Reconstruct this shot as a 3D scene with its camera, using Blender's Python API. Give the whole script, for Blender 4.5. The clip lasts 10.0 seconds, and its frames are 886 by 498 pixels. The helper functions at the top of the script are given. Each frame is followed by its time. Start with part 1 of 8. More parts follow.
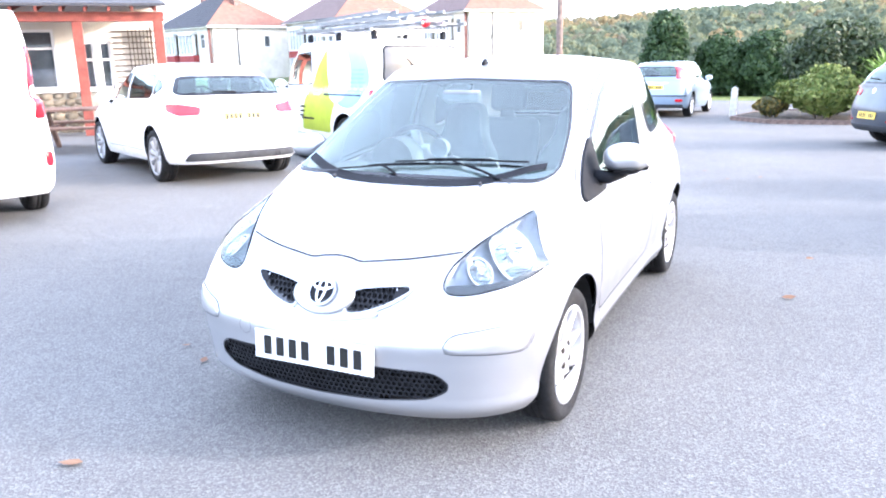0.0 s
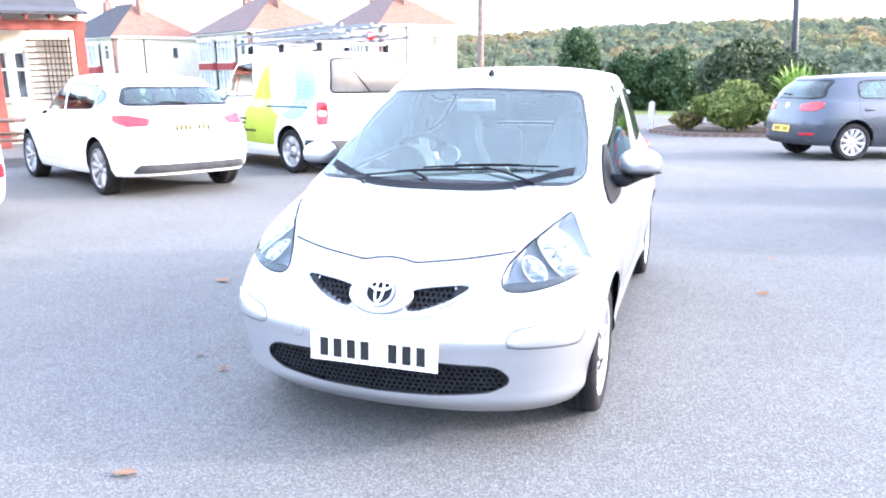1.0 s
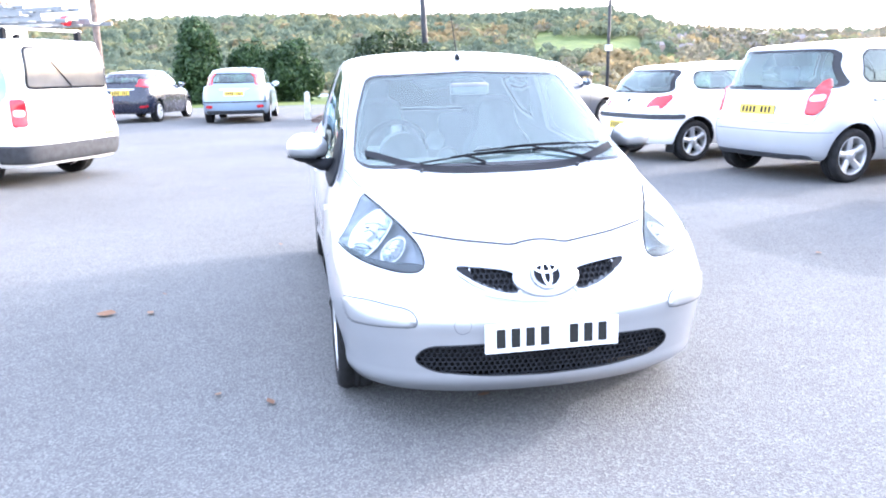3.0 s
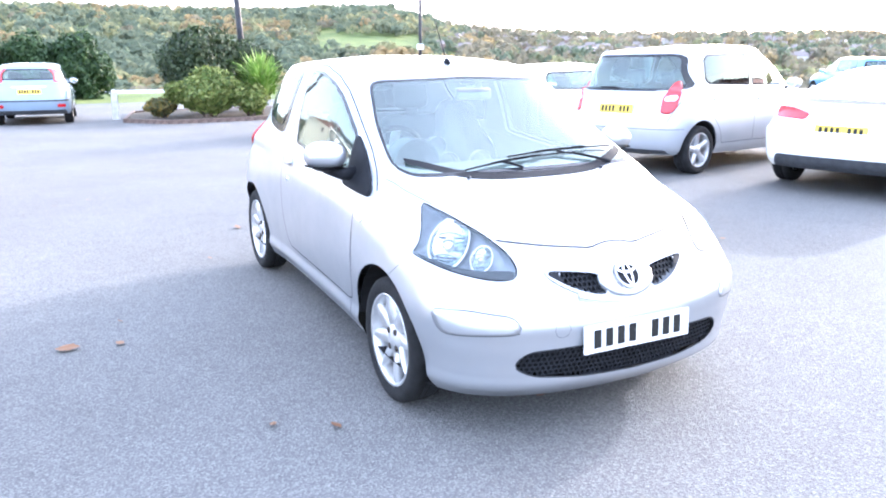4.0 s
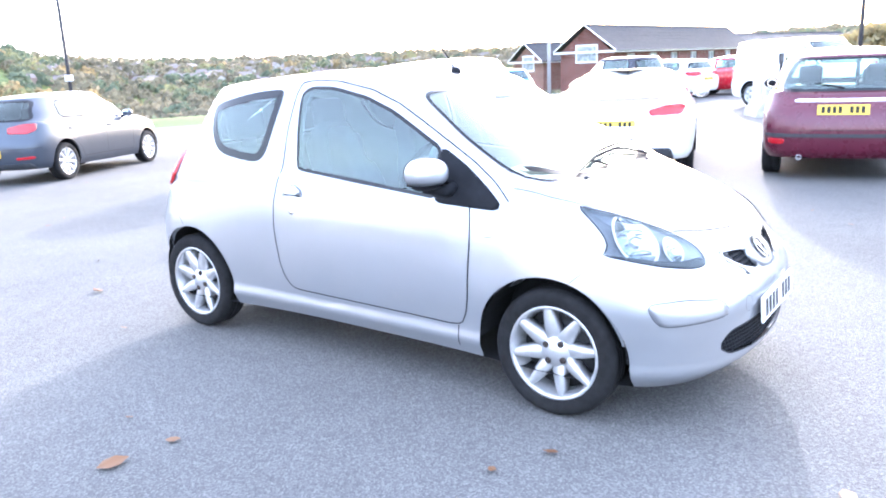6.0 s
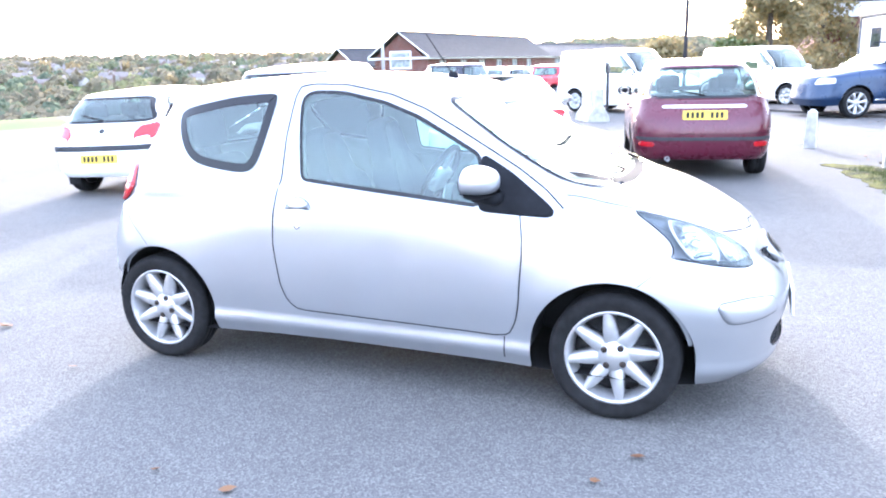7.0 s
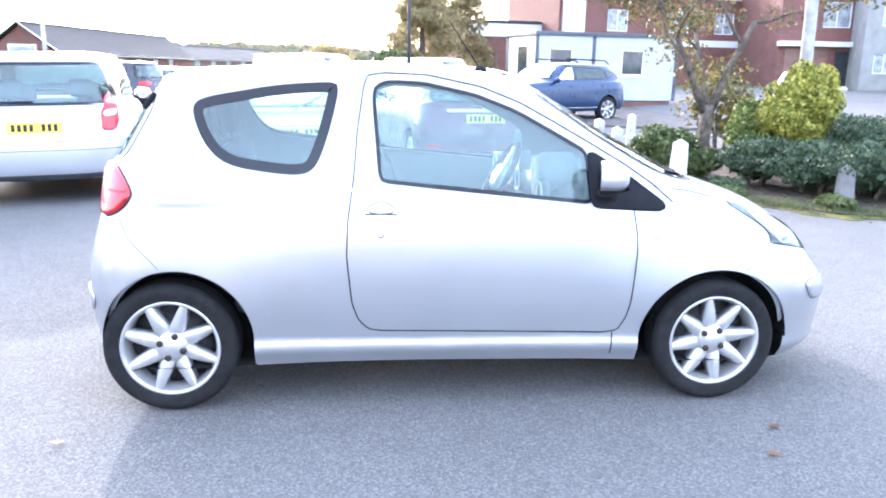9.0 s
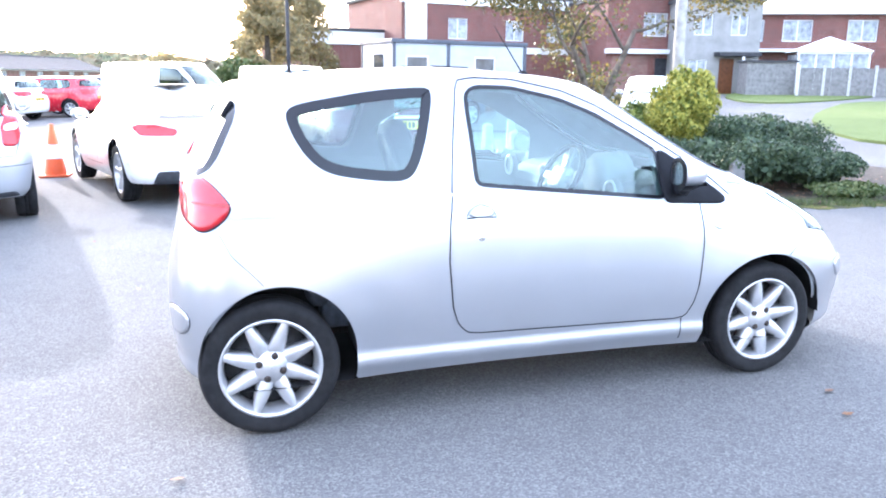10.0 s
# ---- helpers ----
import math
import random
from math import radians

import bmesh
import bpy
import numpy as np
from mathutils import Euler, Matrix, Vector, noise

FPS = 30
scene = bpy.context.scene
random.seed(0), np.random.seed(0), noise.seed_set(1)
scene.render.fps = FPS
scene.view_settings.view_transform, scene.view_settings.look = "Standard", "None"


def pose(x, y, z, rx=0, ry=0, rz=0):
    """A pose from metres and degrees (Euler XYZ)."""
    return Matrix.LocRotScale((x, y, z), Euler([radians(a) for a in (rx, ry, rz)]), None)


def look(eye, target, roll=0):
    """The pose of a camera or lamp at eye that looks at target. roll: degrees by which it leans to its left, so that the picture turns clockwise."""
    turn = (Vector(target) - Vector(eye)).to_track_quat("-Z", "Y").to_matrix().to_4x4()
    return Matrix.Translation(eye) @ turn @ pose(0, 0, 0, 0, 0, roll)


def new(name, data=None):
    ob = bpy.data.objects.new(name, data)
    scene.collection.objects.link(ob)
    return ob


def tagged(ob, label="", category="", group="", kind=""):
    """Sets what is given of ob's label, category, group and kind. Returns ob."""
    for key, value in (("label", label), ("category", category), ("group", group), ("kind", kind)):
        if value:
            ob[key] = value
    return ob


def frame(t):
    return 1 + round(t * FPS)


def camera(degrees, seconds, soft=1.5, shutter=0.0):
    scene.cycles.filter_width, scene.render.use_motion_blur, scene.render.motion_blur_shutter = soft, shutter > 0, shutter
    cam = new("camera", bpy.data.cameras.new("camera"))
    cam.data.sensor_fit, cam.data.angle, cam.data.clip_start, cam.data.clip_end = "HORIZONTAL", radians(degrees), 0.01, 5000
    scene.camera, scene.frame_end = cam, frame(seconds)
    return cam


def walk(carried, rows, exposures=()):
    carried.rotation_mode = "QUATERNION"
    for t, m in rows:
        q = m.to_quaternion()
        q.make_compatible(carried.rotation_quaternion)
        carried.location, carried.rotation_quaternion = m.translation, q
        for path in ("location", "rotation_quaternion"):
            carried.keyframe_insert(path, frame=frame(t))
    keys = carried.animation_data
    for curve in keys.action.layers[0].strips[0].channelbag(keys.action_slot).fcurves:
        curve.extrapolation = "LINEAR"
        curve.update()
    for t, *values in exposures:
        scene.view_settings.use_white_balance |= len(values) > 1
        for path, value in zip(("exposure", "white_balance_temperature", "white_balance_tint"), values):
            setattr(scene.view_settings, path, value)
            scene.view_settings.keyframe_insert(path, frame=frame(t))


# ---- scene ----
cam = camera(60.0, 10.0, soft=2.0)
PATH = [
    (0, (1.592, -4.029, 1.488), (0.746, -2.287, 0.989), -1.2),
    (0.5, (1.475, -4.133, 1.486), (0.68, -2.362, 1.001), -1.5),
    (1, (1.146, -4.349, 1.476), (0.509, -2.512, 1.008), -0.6),
    (1.5, (0.698, -4.415, 1.46), (0.238, -2.525, 0.998), -0.8),
    (2, (0.168, -4.521, 1.462), (-0.019, -2.59, 0.976), -1.6),
    (2.5, (-0.345, -4.48, 1.449), (-0.231, -2.543, 0.962), -1.8),
    (3, (-0.906, -4.439, 1.456), (-0.541, -2.537, 0.958), -0.8),
    (3.2, (-1.117, -4.411, 1.483), (-0.663, -2.532, 0.968), -0.5),
    (4.3, (-2.241, -3.871, 1.505), (-1.224, -2.222, 1.008), -0.3),
    (4.5, (-2.403, -3.743, 1.478), (-1.302, -2.148, 0.985), -0.8),
    (5, (-2.802, -3.4, 1.469), (-1.529, -1.934, 0.991), -1.1),
    (5.5, (-3.203, -3.033, 1.476), (-1.747, -1.746, 1.003), -1.0),
    (5.7, (-3.304, -2.848, 1.467), (-1.807, -1.61, 0.993), -1.5),
    (6.8, (-3.755, -1.84, 1.454), (-1.979, -1.042, 0.997), -2.2),
    (7, (-3.809, -1.625, 1.485), (-2.001, -0.91, 1.016), -1.4),
    (7.5, (-3.944, -1.131, 1.471), (-2.063, -0.64, 1.004), -0.9),
    (8, (-3.942, -0.646, 1.456), (-2.016, -0.378, 0.991), -0.6),
    (8.5, (-3.939, -0.147, 1.448), (-1.991, -0.093, 0.994), -0.4),
    (9, (-3.859, 0.347, 1.427), (-1.921, 0.157, 0.97), 1.1),
    (9.5, (-3.816, 0.898, 1.417), (-1.904, 0.507, 0.977), 0.9),
    (10, (-3.686, 1.409, 1.399), (-1.828, 0.808, 0.967), 0.6),
]
walk(cam, [(t, look(eye, target, roll)) for t, eye, target, roll in PATH],
     exposures=[(0, 2.61, 5570, 18), (2.5, 2.61, 5530, 18), (4.5, 2.62, 5470, 18), (8, 2.62, 5450, 18), (10, 2.61, 5500, 18)])

# world, sun, exposure
SUN_AZ, SUN_EL = 73.0, 17.0
world = bpy.data.worlds.new("sky")
world.use_nodes = True
scene.world = world
wn = world.node_tree
sky = wn.nodes.new("ShaderNodeTexSky")
sky.sky_type = "NISHITA"
sky.sun_disc = False
sky.sun_elevation = radians(SUN_EL)
sky.sun_rotation = radians(SUN_AZ)
sky.dust_density = 3.5
sky.air_density = 1.2
# thin bright haze over the whole sky
haze = wn.nodes.new("ShaderNodeMix")
haze.data_type, haze.blend_type = "RGBA", "ADD"
haze.inputs[0].default_value = 1.0
haze.inputs[7].default_value = (3.25, 3.3, 3.38, 1)
wn.links.new(sky.outputs[0], haze.inputs[6])
wn.links.new(haze.outputs[2], wn.nodes["Background"].inputs[0])
wn.nodes["Background"].inputs[1].default_value = 0.15
sun = new("sun", bpy.data.lights.new("sun", "SUN"))
sun.data.energy, sun.data.angle, sun.data.color = 1.20, radians(0.6), (1.0, 0.95, 0.88)
sun.matrix_world = look((0, 0, 40), (-math.sin(radians(SUN_AZ)) * 40, -math.cos(radians(SUN_AZ)) * 40, 40 - 40 * math.tan(radians(SUN_EL))))

# materials
def nodes_of(name):
    m = bpy.data.materials.new(name)
    m.use_nodes = True
    n = m.node_tree
    return m, n, n.nodes["Principled BSDF"]


def setp(b, rough=0.5, metal=0.0, coat=0.0, spec=0.5):
    b.inputs["Roughness"].default_value = rough
    b.inputs["Metallic"].default_value = metal
    b.inputs["Coat Weight"].default_value = coat
    b.inputs["Specular IOR Level"].default_value = spec


def ramp_node(n, src, stops):
    r = n.nodes.new("ShaderNodeValToRGB")
    while len(r.color_ramp.elements) < len(stops):
        r.color_ramp.elements.new(0.5)
    for e, (p, c) in zip(r.color_ramp.elements, stops):
        e.position, e.color = p, (*c, 1)
    n.links.new(src, r.inputs[0])
    return r


def noise_node(n, scale, detail=4.0, rough=0.55, coords="Object"):
    tc = n.nodes.new("ShaderNodeTexCoord")
    t = n.nodes.new("ShaderNodeTexNoise")
    t.inputs["Scale"].default_value, t.inputs["Detail"].default_value, t.inputs["Roughness"].default_value = scale, detail, rough
    n.links.new(tc.outputs[coords], t.inputs["Vector"])
    return t


def bump_node(n, b, src, strength, distance):
    k = n.nodes.new("ShaderNodeBump")
    k.inputs["Strength"].default_value, k.inputs["Distance"].default_value = strength, distance
    n.links.new(src, k.inputs["Height"])
    n.links.new(k.outputs[0], b.inputs["Normal"])


def mix_node(n, fac, a, b, mode="MIX"):
    k = n.nodes.new("ShaderNodeMix")
    k.data_type, k.blend_type = "RGBA", mode
    for sock, v in ((k.inputs[0], fac), (k.inputs[6], a), (k.inputs[7], b)):
        if isinstance(v, (int, float)):
            sock.default_value = v
        elif isinstance(v, tuple):
            sock.default_value = (*v, 1)
        else:
            n.links.new(v, sock)
    return k.outputs[2]


def plain(name, col, rough=0.5, metal=0.0, coat=0.0, vary=0.08, scale=6.0, bump=0.0, fine=60.0, spec=None):
    """A surface of one colour with a slow stain and a fine grain."""
    m, n, b = nodes_of(name)
    setp(b, rough, metal, coat, spec if spec is not None else (0.5 if rough < 0.5 else 0.25))
    t = noise_node(n, scale)
    lo = tuple(max(0, c * (1 - 2 * vary)) for c in col)
    hi = tuple(min(1, c * (1 + vary)) for c in col)
    r = ramp_node(n, t.outputs[0], [(0.3, lo), (0.7, hi)])
    n.links.new(r.outputs[0], b.inputs["Base Color"])
    if bump:
        f = noise_node(n, fine, 3)
        bump_node(n, b, f.outputs[0], bump, 0.004)
    return m


def paint(name, col, metal=0.0, rough=0.35, flake=False, coat=0.8):
    """Car paint under a clear coat, with road film low down and faint dust."""
    m, n, b = nodes_of(name)
    setp(b, rough, metal, coat)
    b.inputs["Coat Roughness"].default_value = 0.06
    t = noise_node(n, 2.2, 6)
    r = ramp_node(n, t.outputs[0], [(0.35, tuple(c * 0.93 for c in col)), (0.7, col)])
    n.links.new(r.outputs[0], b.inputs["Base Color"])
    g = noise_node(n, 9.0, 5)
    rr = ramp_node(n, g.outputs[0], [(0.3, (rough * 0.85,) * 3), (0.75, (rough * 1.25,) * 3)])
    n.links.new(rr.outputs[0], b.inputs["Roughness"])
    if flake:
        f = noise_node(n, 900.0, 1)
        bump_node(n, b, f.outputs[0], 0.06, 0.001)
    return m


def pane(name, tint, ior=1.52):
    """Window glass: clear tint under a Fresnel reflection."""
    m, n, b = nodes_of(name)
    n.nodes.remove(b)
    out = n.nodes["Material Output"]
    tr = n.nodes.new("ShaderNodeBsdfTransparent")
    tr.inputs[0].default_value = (*tint, 1)
    gl = n.nodes.new("ShaderNodeBsdfGlossy")
    gl.inputs["Roughness"].default_value = 0.015
    gl.inputs["Color"].default_value = (0.88, 1.0, 0.97, 1)
    fr = n.nodes.new("ShaderNodeFresnel")
    fr.inputs[0].default_value = ior
    mx = n.nodes.new("ShaderNodeMixShader")
    n.links.new(fr.outputs[0], mx.inputs[0])
    n.links.new(tr.outputs[0], mx.inputs[1])
    n.links.new(gl.outputs[0], mx.inputs[2])
    n.links.new(mx.outputs[0], out.inputs[0])
    return m


def leafy(name, cols, rough=0.6, trans=0.25):
    """Leaves: colour by piece, a little light through them."""
    m, n, b = nodes_of(name)
    setp(b, rough, 0, 0, 0.3 if rough < 0.9 else 0.0)
    g = n.nodes.new("ShaderNodeNewGeometry")
    k = len(cols)
    r = ramp_node(n, g.outputs["Random Per Island"], [((i + 0.5) / k, c) for i, c in enumerate(cols)])
    n.links.new(r.outputs[0], b.inputs["Base Color"])
    if trans:
        tl = n.nodes.new("ShaderNodeBsdfTranslucent")
        n.links.new(r.outputs[0], tl.inputs[0])
        mx = n.nodes.new("ShaderNodeMixShader")
        mx.inputs[0].default_value = trans
        n.links.new(b.outputs[0], mx.inputs[1])
        n.links.new(tl.outputs[0], mx.inputs[2])
        n.links.new(mx.outputs[0], n.nodes["Material Output"].inputs[0])
    return m


def asphalt_mat():
    m, n, b = nodes_of("asphalt")
    setp(b, 0.92, 0, 0, 0.15)
    big = noise_node(n, 0.35, 6, 0.6)
    mid = noise_node(n, 5.0, 5, 0.6)
    tc = n.nodes.new("ShaderNodeTexCoord")
    vo = n.nodes.new("ShaderNodeTexVoronoi")
    vo.inputs["Scale"].default_value = 135.0
    n.links.new(tc.outputs["Object"], vo.inputs["Vector"])
    grain = noise_node(n, 160.0, 3, 0.7)
    base = ramp_node(n, big.outputs[0], [(0.3, (0.107, 0.105, 0.102)), (0.7, (0.139, 0.137, 0.133))])
    stain = ramp_node(n, mid.outputs[0], [(0.3, (0.95, 0.95, 0.95)), (0.65, (1.03, 1.03, 1.03))])
    c1 = mix_node(n, 1.0, base.outputs[0], stain.outputs[0], "MULTIPLY")
    stone = ramp_node(n, vo.outputs["Color"], [(0.1, (0.60, 0.60, 0.61)), (0.55, (0.98, 0.98, 0.98)), (0.95, (1.60, 1.59, 1.56))])
    c2 = mix_node(n, 0.8, c1, stone.outputs[0], "MULTIPLY")
    gr = ramp_node(n, grain.outputs[0], [(0.3, (0.82, 0.82, 0.82)), (0.7, (1.18, 1.18, 1.18))])
    c3 = mix_node(n, 0.8, c2, gr.outputs[0], "MULTIPLY")
    n.links.new(c3, b.inputs["Base Color"])
    bump_node(n, b, vo.outputs["Distance"], 0.5, 0.006)
    return m


def grass_mat():
    m, n, b = nodes_of("grass")
    setp(b, 0.9, 0, 0, 0.2)
    t = noise_node(n, 0.06, 8, 0.65)
    r = ramp_node(n, t.outputs[0], [(0.3, (0.05, 0.075, 0.02)), (0.55, (0.10, 0.13, 0.035)), (0.75, (0.16, 0.15, 0.06))])
    f = noise_node(n, 40, 4, 0.7)
    fr = ramp_node(n, f.outputs[0], [(0.3, (0.6, 0.6, 0.6)), (0.7, (1.3, 1.3, 1.3))])
    n.links.new(mix_node(n, 1.0, r.outputs[0], fr.outputs[0], "MULTIPLY"), b.inputs["Base Color"])
    bump_node(n, b, f.outputs[0], 0.6, 0.03)
    return m


def moss_mat():
    """Thin moss and grit creeping over an asphalt edge."""
    m, n, b = nodes_of("mossy_edge")
    setp(b, 0.95, 0, 0, 0.1)
    t = noise_node(n, 3.5, 8, 0.7)
    r = ramp_node(n, t.outputs[0], [(0.32, (0.075, 0.068, 0.058)), (0.45, (0.06, 0.065, 0.028)), (0.56, (0.145, 0.14, 0.04)), (0.72, (0.085, 0.08, 0.068))])
    f = noise_node(n, 70, 4, 0.7)
    fr = ramp_node(n, f.outputs[0], [(0.3, (0.6, 0.6, 0.6)), (0.7, (1.35, 1.35, 1.35))])
    n.links.new(mix_node(n, 1.0, r.outputs[0], fr.outputs[0], "MULTIPLY"), b.inputs["Base Color"])
    bump_node(n, b, f.outputs[0], 0.8, 0.02)
    return m


def brick_mat(name, a, c, scale=1.0):
    m, n, b = nodes_of(name)
    setp(b, 0.9)
    tc = n.nodes.new("ShaderNodeTexCoord")
    mp = n.nodes.new("ShaderNodeMapping")
    sep = n.nodes.new("ShaderNodeSeparateXYZ")
    cmb = n.nodes.new("ShaderNodeCombineXYZ")
    add = n.nodes.new("ShaderNodeMath")
    n.links.new(tc.outputs["Object"], sep.inputs[0])
    n.links.new(sep.outputs[0], add.inputs[0])
    n.links.new(sep.outputs[1], add.inputs[1])
    n.links.new(add.outputs[0], cmb.inputs[0])
    n.links.new(sep.outputs[2], cmb.inputs[1])
    n.links.new(cmb.outputs[0], mp.inputs[0])
    br = n.nodes.new("ShaderNodeTexBrick")
    br.inputs["Scale"].default_value = 4.4 * scale
    br.inputs["Color1"].default_value, br.inputs["Color2"].default_value = (*a, 1), (*c, 1)
    br.inputs["Mortar"].default_value = (0.28, 0.25, 0.22, 1)
    br.inputs["Mortar Size"].default_value = 0.018
    br.inputs["Brick Width"].default_value, br.inputs["Row Height"].default_value = 0.98, 0.33
    n.links.new(mp.outputs[0], br.inputs[0])
    t = noise_node(n, 1.2, 5)
    r = ramp_node(n, t.outputs[0], [(0.3, (0.75, 0.75, 0.75)), (0.7, (1.1, 1.1, 1.1))])
    n.links.new(mix_node(n, 1.0, br.outputs[0], r.outputs[0], "MULTIPLY"), b.inputs["Base Color"])
    bump_node(n, b, br.outputs["Fac"], -0.4, 0.008)
    return m


M = {}
M["asphalt"] = asphalt_mat()
M["grass"] = grass_mat()
M["moss"] = moss_mat()
M["silver"] = paint("silver_paint", (0.425, 0.437, 0.46), 0.70, 0.34, True)
M["white"] = paint("white_paint", (0.82, 0.82, 0.80), 0, 0.3)
M["pearl"] = paint("pale_silver_paint", (0.44, 0.455, 0.48), 0.5, 0.35, True)
M["grey"] = paint("grey_metallic_paint", (0.050, 0.061, 0.083), 0.45, 0.35, True, 0.5)
M["ice"] = paint("pale_blue_paint", (0.22, 0.29, 0.38), 0.4, 0.35, True)
M["navy"] = paint("dark_navy_paint", (0.012, 0.014, 0.028), 0.1, 0.25, coat=0.4)
M["maroon"] = paint("maroon_paint", (0.085, 0.006, 0.022), 0.2, 0.28, coat=0.4)
M["blue"] = paint("mid_blue_paint", (0.009, 0.032, 0.088), 0.3, 0.3, True, 0.35)
M["sky"] = paint("light_blue_paint", (0.08, 0.24, 0.40), 0.1, 0.3)
M["red"] = paint("red_paint", (0.45, 0.015, 0.03), 0, 0.25)
M["rubber"] = plain("tyre_rubber", (0.013, 0.013, 0.014), 0.85, vary=0.25, scale=20, bump=0.4, fine=140)
M["black"] = plain("black_plastic", (0.013, 0.014, 0.017), 0.65, vary=0.15, scale=14, spec=0.1)
M["trim"] = plain("dark_grey_plastic", (0.05, 0.052, 0.057), 0.65, spec=0.15, vary=0.12, scale=14, bump=0.15, fine=300)
M["grille"] = plain("grille_plastic", (0.014, 0.015, 0.018), 0.6, vary=0.15, scale=14, spec=0.15)
M["bezel"] = plain("lamp_bezel", (0.05, 0.055, 0.065), 0.35, 0.2, vary=0.1, scale=14, spec=0.2)
M["under"] = plain("underbody", (0.012, 0.012, 0.013), 0.9, vary=0.2)
M["frit"] = plain("glass_edge_print", (0.010, 0.011, 0.014), 0.14, vary=0.1, spec=0.3)
M["blanked"] = plain("grey_filmed_glass", (0.065, 0.068, 0.073), 0.2, 0, 0.0, 0.25, 2, spec=0.35)
M["tint_bright"] = pane("silvered_glass", (0.30, 0.33, 0.36), 2.5)
M["seam"] = plain("panel_gap", (0.018, 0.019, 0.021), 0.7, vary=0.1)
M["gap_soft"] = plain("soft_panel_gap", (0.16, 0.165, 0.175), 0.6, vary=0.1)
M["gap_mid"] = plain("insert_gap", (0.085, 0.088, 0.095), 0.6, vary=0.1)
M["alloy_dark"] = plain("dark_alloy_wheel", (0.30, 0.30, 0.31), 0.35, 0.6, 0.2, 0.1, 18)
M["alloy"] = plain("alloy_wheel", (0.50, 0.50, 0.505), 0.36, 0.6, 0.2, 0.07, 18)
M["disc"] = plain("brake_disc", (0.035, 0.035, 0.036), 0.6, 0.2, 0, 0.2, 30)
M["chrome"] = plain("chrome", (0.78, 0.79, 0.80), 0.12, 1.0, 0, 0.04, 12)
M["chrome_dark"] = plain("shaded_chrome", (0.34, 0.35, 0.37), 0.2, 1.0, 0, 0.06, 20)
M["nut"] = plain("wheel_nut", (0.05, 0.04, 0.035), 0.5, 0.6, 0, 0.2, 60)
M["cloth"] = plain("seat_cloth", (0.075, 0.085, 0.10), 0.95, vary=0.15, scale=30, bump=0.3, fine=250)
M["dash"] = plain("dashboard_plastic", (0.20, 0.21, 0.225), 0.65, vary=0.1, scale=18, bump=0.15, fine=250)
M["lining"] = plain("cabin_lining", (0.21, 0.22, 0.235), 0.9, vary=0.08, scale=14)
M["glass"] = pane("car_glass", (0.62, 0.85, 0.81), 1.9)
M["tint"] = pane("tinted_glass", (0.16, 0.175, 0.19), 1.7)
M["lens"] = pane("clear_lens", (0.95, 0.97, 0.98), 1.45)
M["tail_red"] = plain("red_lens", (0.40, 0.008, 0.016), 0.14, 0, 0.4, 0.12, 25)
M["amber"] = plain("amber_lens", (0.75, 0.22, 0.03), 0.15, 0, 0.8, 0.1, 25)
M["lens_white"] = plain("white_lens", (0.72, 0.70, 0.70), 0.15, 0, 0.8, 0.1, 25)
M["plate_w"] = plain("white_plate", (0.80, 0.80, 0.78), 0.4, vary=0.04)
M["plate_y"] = plain("yellow_plate", (0.72, 0.50, 0.05), 0.4, vary=0.05)
M["ink"] = plain("black_print", (0.015, 0.015, 0.015), 0.5)
M["ink_blue"] = plain("blue_print", (0.20, 0.36, 0.60), 0.5)
M["vinyl_green"] = plain("green_vinyl", (0.36, 0.44, 0.03), 0.4, 0, 0.3, 0.08, 4)
M["vinyl_blue"] = plain("pale_blue_vinyl", (0.24, 0.44, 0.64), 0.4, 0, 0.3, 0.06, 3)
M["vinyl_ice"] = plain("ice_vinyl", (0.42, 0.66, 0.72), 0.4, 0, 0.3, 0.05, 3)
M["steel"] = plain("galvanised_steel", (0.50, 0.51, 0.52), 0.4, 0.7, 0, 0.15, 25)
M["alu"] = plain("ladder_aluminium", (0.20, 0.205, 0.21), 0.45, 0.7, 0, 0.08, 25)
M["render"] = plain("white_render", (0.60, 0.575, 0.52), 0.95, vary=0.07, scale=1.5, bump=0.5, fine=60)
M["render_grey"] = plain("grey_render", (0.27, 0.265, 0.255), 0.95, vary=0.1, scale=1.5, bump=0.5, fine=60)
M["upvc"] = plain("white_upvc", (0.66, 0.66, 0.66), 0.35, vary=0.04)
M["timber_red"] = plain("red_stained_timber", (0.20, 0.055, 0.04), 0.7, vary=0.18, scale=5, bump=0.3, fine=40)
M["timber"] = plain("weathered_timber", (0.15, 0.09, 0.065), 0.85, vary=0.25, scale=7, bump=0.4, fine=50)
M["lattice"] = plain("brown_trellis", (0.07, 0.05, 0.035), 0.85, vary=0.2, scale=9)
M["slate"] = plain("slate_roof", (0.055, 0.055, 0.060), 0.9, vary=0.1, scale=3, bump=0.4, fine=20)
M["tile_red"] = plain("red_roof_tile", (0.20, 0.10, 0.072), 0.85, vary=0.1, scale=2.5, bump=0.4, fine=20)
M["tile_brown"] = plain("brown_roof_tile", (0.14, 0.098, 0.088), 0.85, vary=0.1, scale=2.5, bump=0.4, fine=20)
M["hung_red"] = plain("red_hung_tile", (0.26, 0.05, 0.05), 0.8, vary=0.15, scale=5)
M["hung_grey"] = plain("grey_hung_tile", (0.13, 0.13, 0.135), 0.8, vary=0.15, scale=5)
M["brick"] = brick_mat("red_brick", (0.165, 0.054, 0.042), (0.12, 0.040, 0.033))
